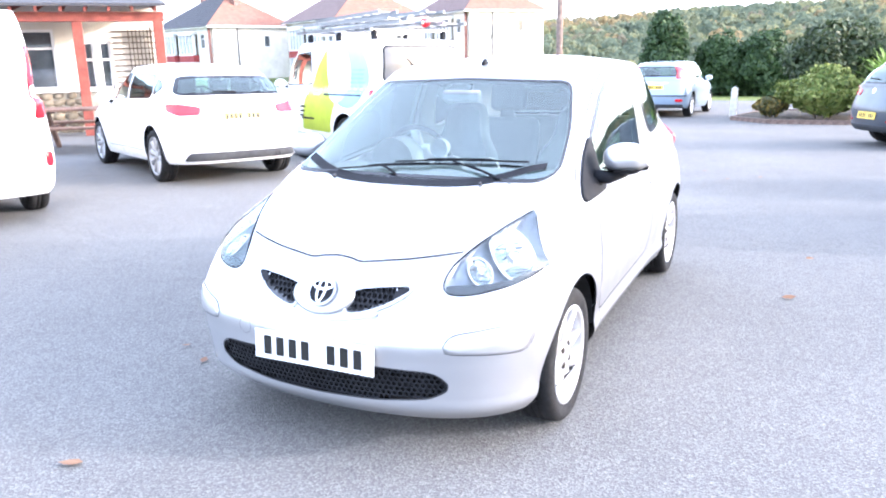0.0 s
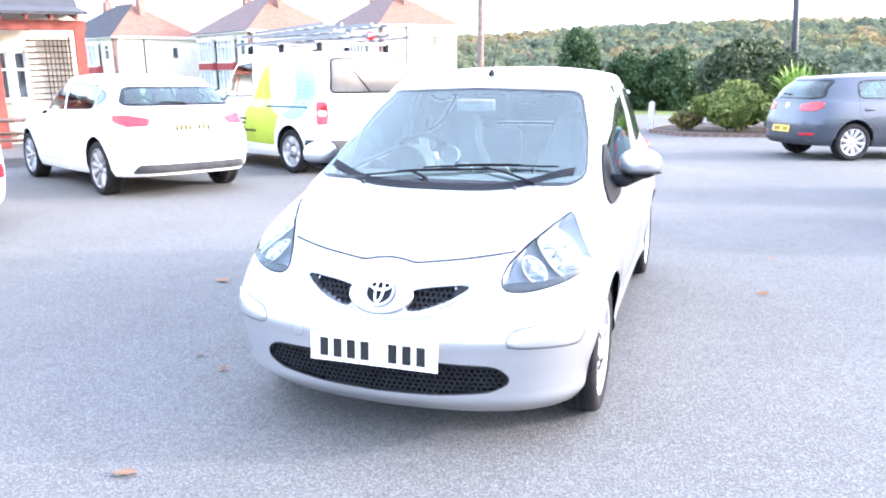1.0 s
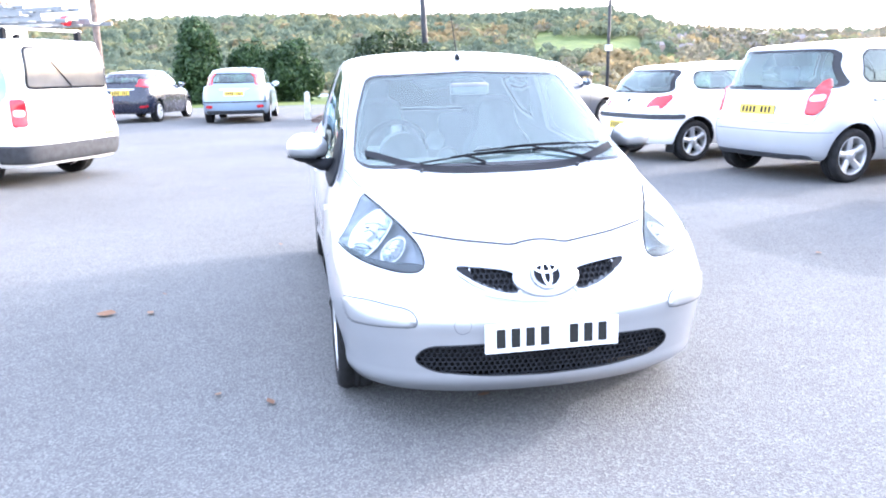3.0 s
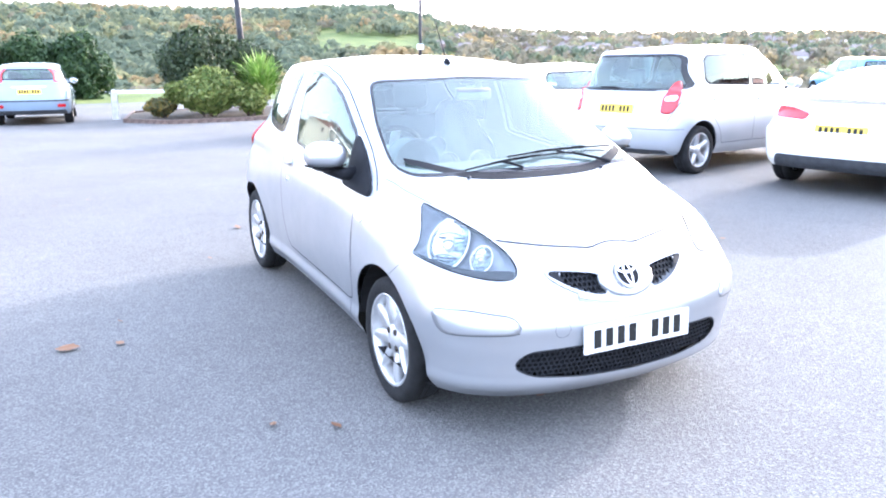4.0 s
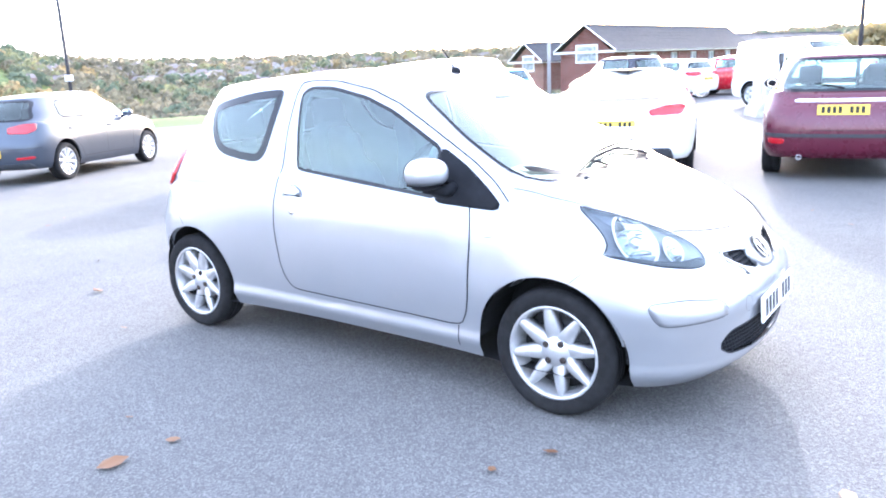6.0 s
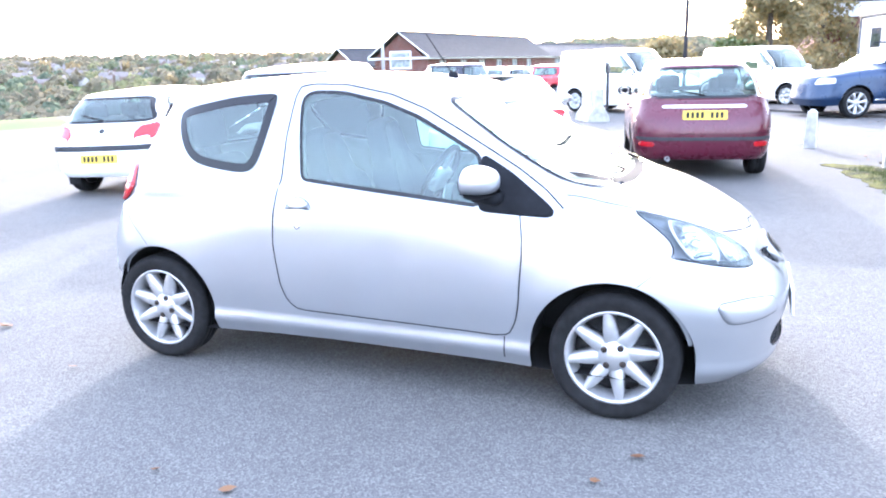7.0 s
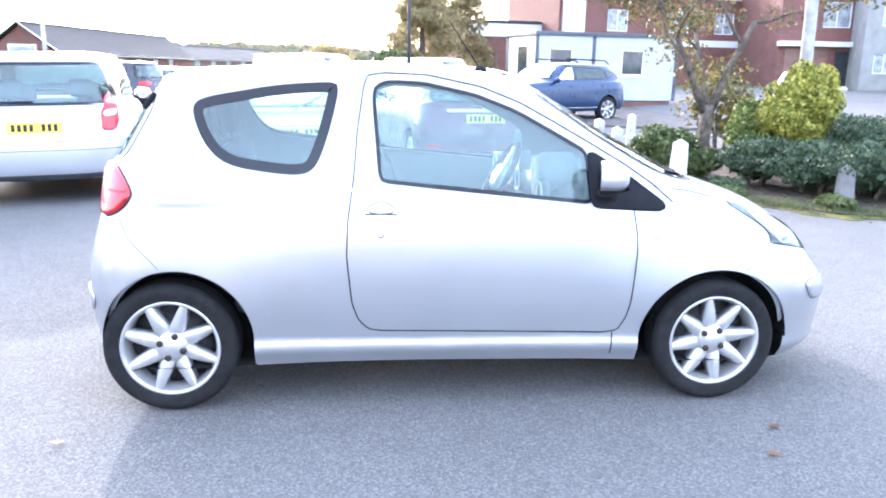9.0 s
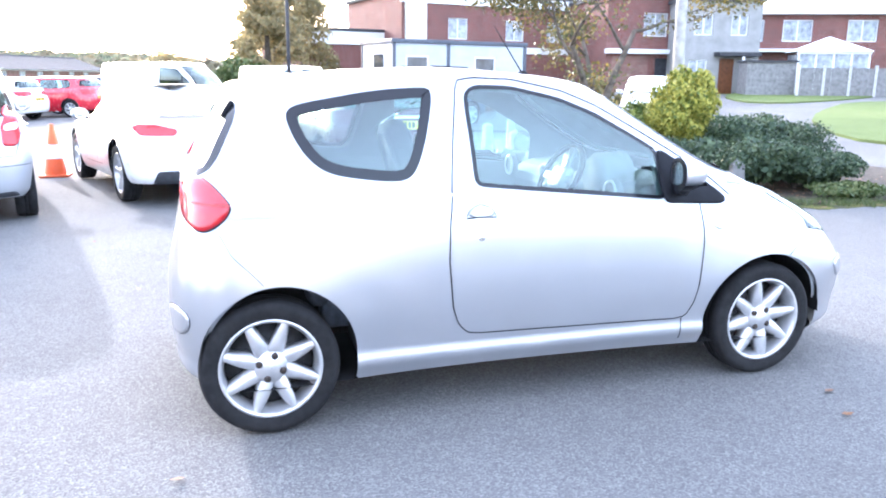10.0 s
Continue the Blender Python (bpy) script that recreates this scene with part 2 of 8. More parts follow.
M["brick_dark"] = brick_mat("brown_brick", (0.22, 0.11, 0.085), (0.16, 0.075, 0.06))
M["stone"] = plain("rubble_stone", (0.20, 0.17, 0.125), 0.95, vary=0.25, scale=8, bump=0.8, fine=30)
M["mortar"] = plain("mortar", (0.30, 0.28, 0.23), 0.95, vary=0.12, scale=8)
M["concrete"] = plain("concrete", (0.42, 0.41, 0.39), 0.9, vary=0.15, scale=7, bump=0.5, fine=60)
M["post_white"] = plain("white_post_paint", (0.52, 0.51, 0.48), 0.8, vary=0.14, scale=9, bump=0.4, fine=50)
M["pavement"] = plain("worn_pavement", (0.10, 0.09, 0.083), 0.9, vary=0.2, scale=3, bump=0.4, fine=60)
M["lamp_grey"] = plain("lamp_housing_grey", (0.27, 0.29, 0.33), 0.4, 0.4, 0, 0.1, 30)
M["reflector"] = plain("lamp_reflector", (0.72, 0.74, 0.77), 0.16, 1.0, 0, 0.10, 60)
M["screen"] = pane("windscreen_glass", (0.78, 0.95, 0.91), 1.9)
M["edging"] = plain("brown_edging", (0.16, 0.115, 0.095), 0.9, vary=0.25, scale=12, bump=0.5, fine=60)
M["soil"] = plain("leafy_soil", (0.06, 0.048, 0.035), 0.95, vary=0.35, scale=9, bump=0.9, fine=40)
M["cabin"] = plain("cabin_panel", (0.40, 0.425, 0.46), 0.5, vary=0.06, scale=2)
M["cabin_dark"] = plain("cabin_frame", (0.08, 0.09, 0.11), 0.5, vary=0.12)
M["window"] = plain("dark_window", (0.05, 0.06, 0.07), 0.06, 0, 0.6, 0.3, 2)
M["curtain"] = plain("net_curtain", (0.34, 0.36, 0.39), 0.7, vary=0.25, scale=3)
M["pole"] = plain("dark_pole", (0.035, 0.035, 0.04), 0.5, vary=0.2)
M["wood_pole"] = plain("wooden_pole", (0.17, 0.13, 0.11), 0.9, vary=0.25, scale=8)
M["bark"] = plain("bark", (0.115, 0.095, 0.075), 0.95, vary=0.35, scale=12, bump=0.9, fine=50)
M["orange"] = plain("cone_orange", (0.70, 0.12, 0.04), 0.5, vary=0.1)
M["cone_white"] = plain("cone_white", (0.75, 0.75, 0.74), 0.5, vary=0.08)
M["line_white"] = plain("road_paint", (0.62, 0.62, 0.60), 0.8, vary=0.25, scale=5)
M["door_brown"] = plain("brown_door", (0.13, 0.05, 0.02), 0.5, vary=0.15)
M["fence"] = plain("grey_fence_board", (0.20, 0.195, 0.19), 0.9, vary=0.18, scale=5)
M["leaf_dead"] = leafy("dead_leaf", [(0.14, 0.065, 0.03), (0.18, 0.09, 0.04), (0.10, 0.05, 0.028)], trans=0.0)
M["f_conifer"] = leafy("conifer_foliage", [(0.022, 0.046, 0.018), (0.036, 0.07, 0.026), (0.055, 0.095, 0.032)])
M["f_dark"] = leafy("dark_shrub_foliage", [(0.022, 0.036, 0.016), (0.038, 0.06, 0.024), (0.055, 0.072, 0.03)])
M["f_laurel"] = leafy("variegated_foliage", [(0.09, 0.13, 0.025), (0.17, 0.21, 0.05), (0.28, 0.30, 0.09), (0.06, 0.09, 0.02)])
M["f_spiky"] = leafy("cordyline_foliage", [(0.10, 0.19, 0.03), (0.16, 0.27, 0.05), (0.24, 0.33, 0.09)], trans=0.4)
M["f_yellow"] = leafy("golden_foliage", [(0.22, 0.225, 0.035), (0.33, 0.31, 0.05), (0.44, 0.40, 0.075), (0.12, 0.16, 0.03)])
M["f_juniper"] = leafy("juniper_foliage", [(0.03, 0.05, 0.028), (0.045, 0.075, 0.04), (0.075, 0.105, 0.05)])
M["f_green"] = leafy("green_foliage", [(0.05, 0.075, 0.024), (0.075, 0.105, 0.034), (0.125, 0.14, 0.05)])
M["f_cherry"] = leafy("autumn_cherry_foliage", [(0.06, 0.07, 0.028), (0.09, 0.095, 0.035), (0.16, 0.125, 0.035), (0.075, 0.07, 0.035), (0.24, 0.17, 0.035)])
M["f_autumn"] = leafy("autumn_foliage", [(0.24, 0.20, 0.10), (0.30, 0.25, 0.12), (0.19, 0.17, 0.09), (0.32, 0.23, 0.10)], trans=0.5)
# far woods: distance haze is mixed into these pale, greyed leaf colours
HAZED_HILL_COLS = {"olive": [(0.145, 0.165, 0.11), (0.17, 0.185, 0.12)], "dark_green": [(0.115, 0.145, 0.105), (0.135, 0.16, 0.115)], "yellow_green": [(0.20, 0.21, 0.12), (0.23, 0.23, 0.13)], "orange": [(0.28, 0.22, 0.12), (0.24, 0.195, 0.115)], "brown": [(0.18, 0.17, 0.125), (0.20, 0.18, 0.13)]}
for k, c in HAZED_HILL_COLS.items():
    M["hazed_hill_" + k] = leafy("hazed_hill_" + k + "_foliage", c, 1.0, 0.5)
M["far_wall"] = plain("far_house_wall", (0.40, 0.38, 0.36), 0.9, vary=0.15)
M["far_brick"] = plain("far_house_brick", (0.24, 0.18, 0.155), 0.9, vary=0.15)
M["far_roof"] = plain("far_house_roof", (0.20, 0.175, 0.165), 0.9, vary=0.15)

# mesh helpers
def mesh_of(name, verts, faces, mats, smooth=False, idx=None):
    me = bpy.data.meshes.new(name)
    me.from_pydata([tuple(v) for v in verts], [], [tuple(f) for f in faces])
    for m in (mats if isinstance(mats, (list, tuple)) else [mats]):
        me.materials.append(m)
    if idx is not None:
        me.polygons.foreach_set("material_index", idx)
    if smooth:
        me.polygons.foreach_set("use_smooth", [True] * len(me.polygons))
    me.update()
    return me


def part(name, geo, mat, parent=None, label="", smooth=False, at=None):
    """One mesh object from (verts, faces), under a thing or a part."""
    ob = new(name, mesh_of(name, geo[0], geo[1], mat, smooth))
    if parent is not None:
        ob.parent = parent
    if at is not None:
        ob.matrix_basis = at
    if label:
        ob["label"] = label
    return ob


def thing(name, m, label, category, group="", kind=""):
    ob = new(name)
    ob.empty_display_size = 0.2
    ob.matrix_basis = m
    return tagged(ob, label, category, group, kind)


def join(*geos):
    V, F = [], []
    for v, f in geos:
        o = len(V)
        V += [tuple(p) for p in v]
        F += [tuple(i + o for i in q) for q in f]
    return V, F


def moved(geo, m):
    return [tuple(m @ Vector(v)) for v in geo[0]], geo[1]


def box(x0, y0, z0, x1, y1, z1, bev=0.0):
    """A box, with its edges bevelled if bev is given."""
    if not bev:
        v = [(x, y, z) for x in (x0, x1) for y in (y0, y1) for z in (z0, z1)]
        return v, [(0, 1, 3, 2), (4, 6, 7, 5), (0, 4, 5, 1), (2, 3, 7, 6), (0, 2, 6, 4), (1, 5, 7, 3)]
    bm = bmesh.new()
    bmesh.ops.create_cube(bm, size=1)
    for v in bm.verts:
        v.co = Vector(((x0 + x1) / 2 + v.co.x * (x1 - x0), (y0 + y1) / 2 + v.co.y * (y1 - y0), (z0 + z1) / 2 + v.co.z * (z1 - z0)))
    bmesh.ops.bevel(bm, geom=list(bm.edges), offset=bev, segments=2, affect="EDGES", profile=0.5)
    return take(bm)


def take(bm):
    bm.verts.index_update()
    g = [tuple(v.co) for v in bm.verts], [tuple(v.index for v in f.verts) for f in bm.faces]
    bm.free()
    return g


def lathe(profile, n=32, axis="z", arc=(0, 360), close=False):
    """Turn (radius, height) round an axis."""
    full = arc[1] - arc[0] >= 360
    k = n if full else n + 1
    V, F, p = [], [], len(profile)
    for i in range(k):
        a = radians(arc[0] + (arc[1] - arc[0]) * i / n)
        c, s = math.cos(a), math.sin(a)
        for r, h in profile:
            V.append({"z": (r * c, r * s, h), "x": (h, r * c, r * s), "y": (r * s, h, r * c)}[axis])
    for i in range(n):
        j = (i + 1) % k
        for q in range(p - 1):
            F.append((i * p + q, j * p + q, j * p + q + 1, i * p + q + 1))
    return V, F


def tube(pts, radii, n=8):
    """A round tube along points."""
    V, F = [], []
    pts = [Vector(p) for p in pts]
    if isinstance(radii, (int, float)):
        radii = [radii] * len(pts)
    for i, p in enumerate(pts):
        d = (pts[min(i + 1, len(pts) - 1)] - pts[max(i - 1, 0)]).normalized()
        u = d.orthogonal().normalized() if i == 0 else (u - d * u.dot(d)).normalized()
        w = d.cross(u)
        for k in range(n):
            a = 2 * math.pi * k / n
            V.append(tuple(p + (u * math.cos(a) + w * math.sin(a)) * radii[i]))
    for i in range(len(pts) - 1):
        for k in range(n):
            F.append((i * n + k, i * n + (k + 1) % n, (i + 1) * n + (k + 1) % n, (i + 1) * n + k))
    o = len(V)
    V += [tuple(pts[0]), tuple(pts[-1])]
    for k in range(n):
        F.append((o, (k + 1) % n, k))
        F.append((o + 1, o - n + k, o - n + (k + 1) % n))
    return V, F


def chaikin(pts, it=2, closed=True):
    pts = [np.array(p, float) for p in pts]
    for _ in range(it):
        out = []
        n = len(pts)
        for i in range(n if closed else n - 1):
            a, b = pts[i], pts[(i + 1) % n]
            out += [a * 0.78 + b * 0.22, a * 0.22 + b * 0.78]
        if not closed:
            out = [pts[0]] + out + [pts[-1]]
        pts = out
    return np.array(pts)


def resample(pts, step, closed=True):
    pts = np.asarray(pts, float)
    q = np.vstack([pts, pts[:1]]) if closed else pts
    d = np.r_[0, np.cumsum(np.linalg.norm(np.diff(q, axis=0), axis=1))]
    n = max(6, int(round(d[-1] / step)))
    t = np.linspace(0, d[-1], n, endpoint=not closed)
    return np.stack([np.interp(t, d, q[:, 0]), np.interp(t, d, q[:, 1])], 1)


def area2(p):
    x, y = p[:, 0], p[:, 1]
    return 0.5 * np.sum(x * np.roll(y, -1) - np.roll(x, -1) * y)


def inset(p, w):
    t = np.roll(p, -1, 0) - np.roll(p, 1, 0)
    t /= np.maximum(np.linalg.norm(t, axis=1, keepdims=True), 1e-9)
    nrm = np.stack([-t[:, 1], t[:, 0]], 1) * (1 if area2(p) > 0 else -1)
    return p + nrm * w


def inside(P, poly):
    x, y = P[:, 0], P[:, 1]
    res = np.zeros(len(P), bool)
    a, b = poly, np.roll(poly, -1, 0)
    for (x0, y0), (x1, y1) in zip(a, b):
        c = ((y0 > y) != (y1 > y))
        if c.any():
            res ^= c & (x < (x1 - x0) * (y - y0) / (y1 - y0 + 1e-12) + x0)
    return res


def prism(poly, axis, a, b):
    """A flat polygon pushed through from a to b along an axis."""
    n = len(poly)
    put = {"x": lambda u, v, d: (d, u, v), "y": lambda u, v, d: (u, d, v), "z": lambda u, v, d: (u, v, d)}[axis]
    V = [put(u, v, a) for u, v in poly] + [put(u, v, b) for u, v in poly]
    F = [tuple(range(n)), tuple(range(2 * n - 1, n - 1, -1))] + [(i, (i + 1) % n, n + (i + 1) % n, n + i) for i in range(n)]
    return V, F

# vehicles: a shell of stacked plan outlines, cut open for glass and wheels
from mathutils.bvhtree import BVHTree


def outline(r, cf, cr):
    """One plan outline: half the way round, front centre to rear centre."""
    yf, yr, w, nf, nr, zf, zm, zr, ym = r
    half = []
    for y_end, n, z_end, cnt in ((yf, nf, zf, cf), (yr, nr, zr, cr)):
        th = np.linspace(0, math.pi / 2, 400)
        na, nb = n if isinstance(n, tuple) else (n, n)
        x = w * np.sin(th) ** (2 / na)
        y = ym + (y_end - ym) * np.cos(th) ** (2 / nb)
        d = np.r_[0, np.cumsum(np.hypot(np.diff(x), np.diff(y)))]
        t = np.linspace(0, d[-1], cnt + 1)
        x, y = np.interp(t, d, x), np.interp(t, d, y)
        a = np.clip((ym - y) / (ym - y_end + 1e-9), 0, 1)
        z = zm + (z_end - zm) * a ** 1.35
        half.append(np.stack([x, y, z], 1))
    return np.vstack([half[0], half[1][::-1][1:]])


def smooth01(t):
    t = np.clip(t, 0, 1)
    return t * t * (3 - 2 * t)


class Shell:
    """The body surface of one vehicle, to cut, and to lay patches on."""

    def __init__(self, rings, sub, cf, cr, arches, bulge, sill=0.0, crease=0.0):
        keys = [outline(r, cf, cr) for r in rings]
        rows = []
        n = len(keys)
        for i in range(n - 1):
            p0, p1, p2, p3 = keys[max(i - 1, 0)], keys[i], keys[i + 1], keys[min(i + 2, n - 1)]
            for k in range(sub):
                t = k / sub
                rows.append(0.5 * (2 * p1 + (p2 - p0) * t + (2 * p0 - 5 * p1 + 4 * p2 - p3) * t * t + (3 * p1 - p0 - 3 * p2 + p3) * t ** 3))
        rows.append(keys[-1])
        h = len(rows[0])
        full = []
        for r in rows:
            r = r.copy()
            r[0, 0] = r[-1, 0] = 0
            r[:, 0] += np.sign(r[:, 0]) * sill * np.exp(-((r[:, 2] - 0.262) / 0.042) ** 2) * smooth01((0.95 - np.abs(r[:, 1])) / 0.12)
            r[:, 0] -= np.sign(r[:, 0]) * crease * np.exp(-((r[:, 2] - 0.855) / 0.032) ** 2) * smooth01((r[:, 1] - 0.62) / 0.6) * smooth01((1.52 - r[:, 1]) / 0.1)
            for yc, zc, rad, *_ in arches:
                r[:, 0] += np.sign(r[:, 0]) * bulge * np.exp(-((r[:, 1] - yc) / (rad * 1.15)) ** 2) * np.clip((0.80 - r[:, 2]) / 0.3, 0, 1)
            m = r[1:-1][::-1] * (-1, 1, 1)
            full.append(np.vstack([r, m]))
        c = len(full[0])
        self.V = np.vstack(full)
        self.first = full[0]
        self.F = [(i * c + j, i * c + (j + 1) % c, (i + 1) * c + (j + 1) % c, (i + 1) * c + j) for i in range(len(full) - 1) for j in range(c)]
        self.bvh = BVHTree.FromPolygons([tuple(v) for v in self.V], self.F)
        self.alive = np.ones(len(self.F), bool)
        self.A = np.array(self.F)
        self.P = self.V.copy()

    def on(self, axis, side, u, v, off=0.0):
        """The place of (u, v) on the shell seen along an axis, off metres out."""
        o, d = {"x": ((side * 4, u, v), (-side, 0, 0)), "f": ((u, -6, v), (0, 1, 0)), "r": ((u, 6, v), (0, -1, 0)), "z": ((u, v, 6), (0, 0, -1)),
                "d": ((-side * 0.755 * u + side * 0.656 * 5, -0.656 * u - 0.755 * 5, v), (-side * 0.656, 0.755, 0)),
                "e": ((side * (0.755 * u + 0.656 * 5), -0.656 * u + 0.755 * 5, v), (-side * 0.656, -0.755, 0))}[axis]
        hit = self.bvh.ray_cast(Vector(o), Vector(d))
        if hit[0] is None:
            g = {"x": (side * 0.8, u, v), "f": (u, -1.5, v), "r": (u, 1.5, v), "z": (u, v, 1.0), "d": (-side * 0.755 * u + side * 0.4, -0.656 * u - 0.5, v), "e": (side * (0.755 * u + 0.4), -0.656 * u + 0.5, v)}[axis]
            hit = self.bvh.find_nearest(Vector(g))
        p, nrm = hit[0], hit[1]
        if nrm.dot(Vector(d)) > 0:
            nrm = -nrm
        return p + nrm * off

    def cut(self, poly, axis, side=1):
        """Open the shell inside a polygon, with a clean edge."""
        P = self.P
        u, v = {"x": (1, 2), "f": (0, 2), "r": (0, 2), "z": (0, 1), "d": (0, 2)}[axis]
        mid = 0.15
        sel = {"x": P[:, 0] * side > 0.35, "f": P[:, 1] < mid, "r": P[:, 1] > mid, "z": P[:, 2] > 0.4, "d": (P[:, 0] * side > 0.2) & (P[:, 1] < -1.0)}[axis]
        ins = np.zeros(len(P), bool)
        idx = np.where(sel)[0]
        C = P[:, (u, v)] if axis != "d" else np.stack([-side * 0.755 * P[:, 0] - 0.656 * P[:, 1], P[:, 2]], 1)
        ins[idx] = inside(C[idx], poly)
        fi = ins[self.A]
        gone = fi.all(1)
        self.alive &= ~gone
        keep = self.A[~gone & fi.any(1)]
        edge = np.unique(keep[ins[keep]])
        a, b = poly, np.roll(poly, -1, 0)
        for i in edge:
            q = C[i]
            t = np.clip(((q - a) * (b - a)).sum(1) / np.maximum(((b - a) ** 2).sum(1), 1e-12), 0, 1)
            near = a + (b - a) * t[:, None]
            k = np.argmin(((near - q) ** 2).sum(1))
            P[i] = self.on(axis, side, near[k][0], near[k][1])

    def body(self):
        return self.P, [self.F[i] for i in np.where(self.alive)[0]]

    def lining(self, depth, zmin):
        c = np.array([0, 0.1, 0.85])
        d = c - self.P
        Q = self.P + d / np.linalg.norm(d, axis=1, keepdims=True) * depth
        return Q, [self.F[i] for i in np.where(self.alive)[0] if self.P[self.F[i][0]][2] > zmin]

    def patch(self, poly, axis, side=1, off=0.003, rings=5, skirt=0.0):
        n = len(poly)
        c = poly.mean(0)
        V, F = [], []
        for j in range(rings):
            for p in poly:
                q = c + (p - c) * (1 - j / rings)
                V.append(self.on(axis, side, q[0], q[1], off))
        V.append(self.on(axis, side, c[0], c[1], off))
        for j in range(rings - 1):
            for i in range(n):
                F.append((j * n + i, j * n + (i + 1) % n, (j + 1) * n + (i + 1) % n, (j + 1) * n + i))
        for i in range(n):
            F.append(((rings - 1) * n + i, (rings - 1) * n + (i + 1) % n, rings * n))
        if skirt:
            o = len(V)
            for p in poly:
                V.append(self.on(axis, side, p[0], p[1], off - skirt))
            F += [(i, o + i, o + (i + 1) % n, (i + 1) % n) for i in range(n)]
        return self.faced(V, F, axis, side)

    def faced(self, V, F, axis, side):
        """Turns the faces so that they look outwards."""
        k = F[0]
        a, b, c = Vector(V[k[0]]), Vector(V[k[1]]), Vector(V[k[2]])
        out = {"x": Vector((side, 0, 0)), "f": Vector((0, -1, 0)), "r": Vector((0, 1, 0)), "z": Vector((0, 0, 1)), "d": Vector((side * 0.656, -0.755, 0)), "e": Vector((side * 0.656, 0.755, 0))}[axis]
        if (b - a).cross(c - a).dot(out) < 0:
            F = [tuple(reversed(f)) for f in F]
        return V, F

    def band(self, outer, inner, axis, side=1, off=0.003):
        n = len(outer)
        V = [self.on(axis, side, p[0], p[1], off) for p in outer] + [self.on(axis, side, p[0], p[1], off + 0.001) for p in inner]
        return self.faced(V, [(i, (i + 1) % n, n + (i + 1) % n, n + i) for i in range(n)], axis, side)

    def line(self, pts, axis, side=1, width=0.006, off=0.0015, closed=False):
        p = resample(pts, 0.025, closed)
        t = np.gradient(p, axis=0)
        t /= np.maximum(np.linalg.norm(t, axis=1, keepdims=True), 1e-9)
        nr = np.stack([-t[:, 1], t[:, 0]], 1) * width / 2
        V = [self.on(axis, side, a, b, off) for a, b in p + nr] + [self.on(axis, side, a, b, off) for a, b in p - nr]
        n = len(p)
        return V, [(i, (i + 1) % n, n + (i + 1) % n, n + i) for i in range(n if closed else n - 1)]


def ellipse(cx, cy, a, b, n=28):
    return np.array([(cx + a * math.cos(2 * math.pi * i / n), cy + b * math.sin(2 * math.pi * i / n)) for i in range(n)])


def rounded(pts, it=2, step=0.03):
    """A polygon with its corners rounded off: it 1 tightly, 2 widely."""
    r = 0.035 if it == 1 else 0.09
    P = [np.array(q, float) for q in pts]
    out = []
    n = len(P)
    for i in range(n):
        a, b, c = P[i - 1], P[i], P[(i + 1) % n]
        la, lc = np.linalg.norm(a - b), np.linalg.norm(c - b)
        s, e = b + (a - b) * min(r / max(la, 1e-6), 0.45), b + (c - b) * min(r / max(lc, 1e-6), 0.45)
        out += [(1 - t) ** 2 * s + 2 * t * (1 - t) * b + t * t * e for t in (0, 0.33, 0.67, 1)]
    return resample(np.array(out), min(step, 0.024))


def flip(poly):
    return poly * (-1, 1)


WHEELS = {}


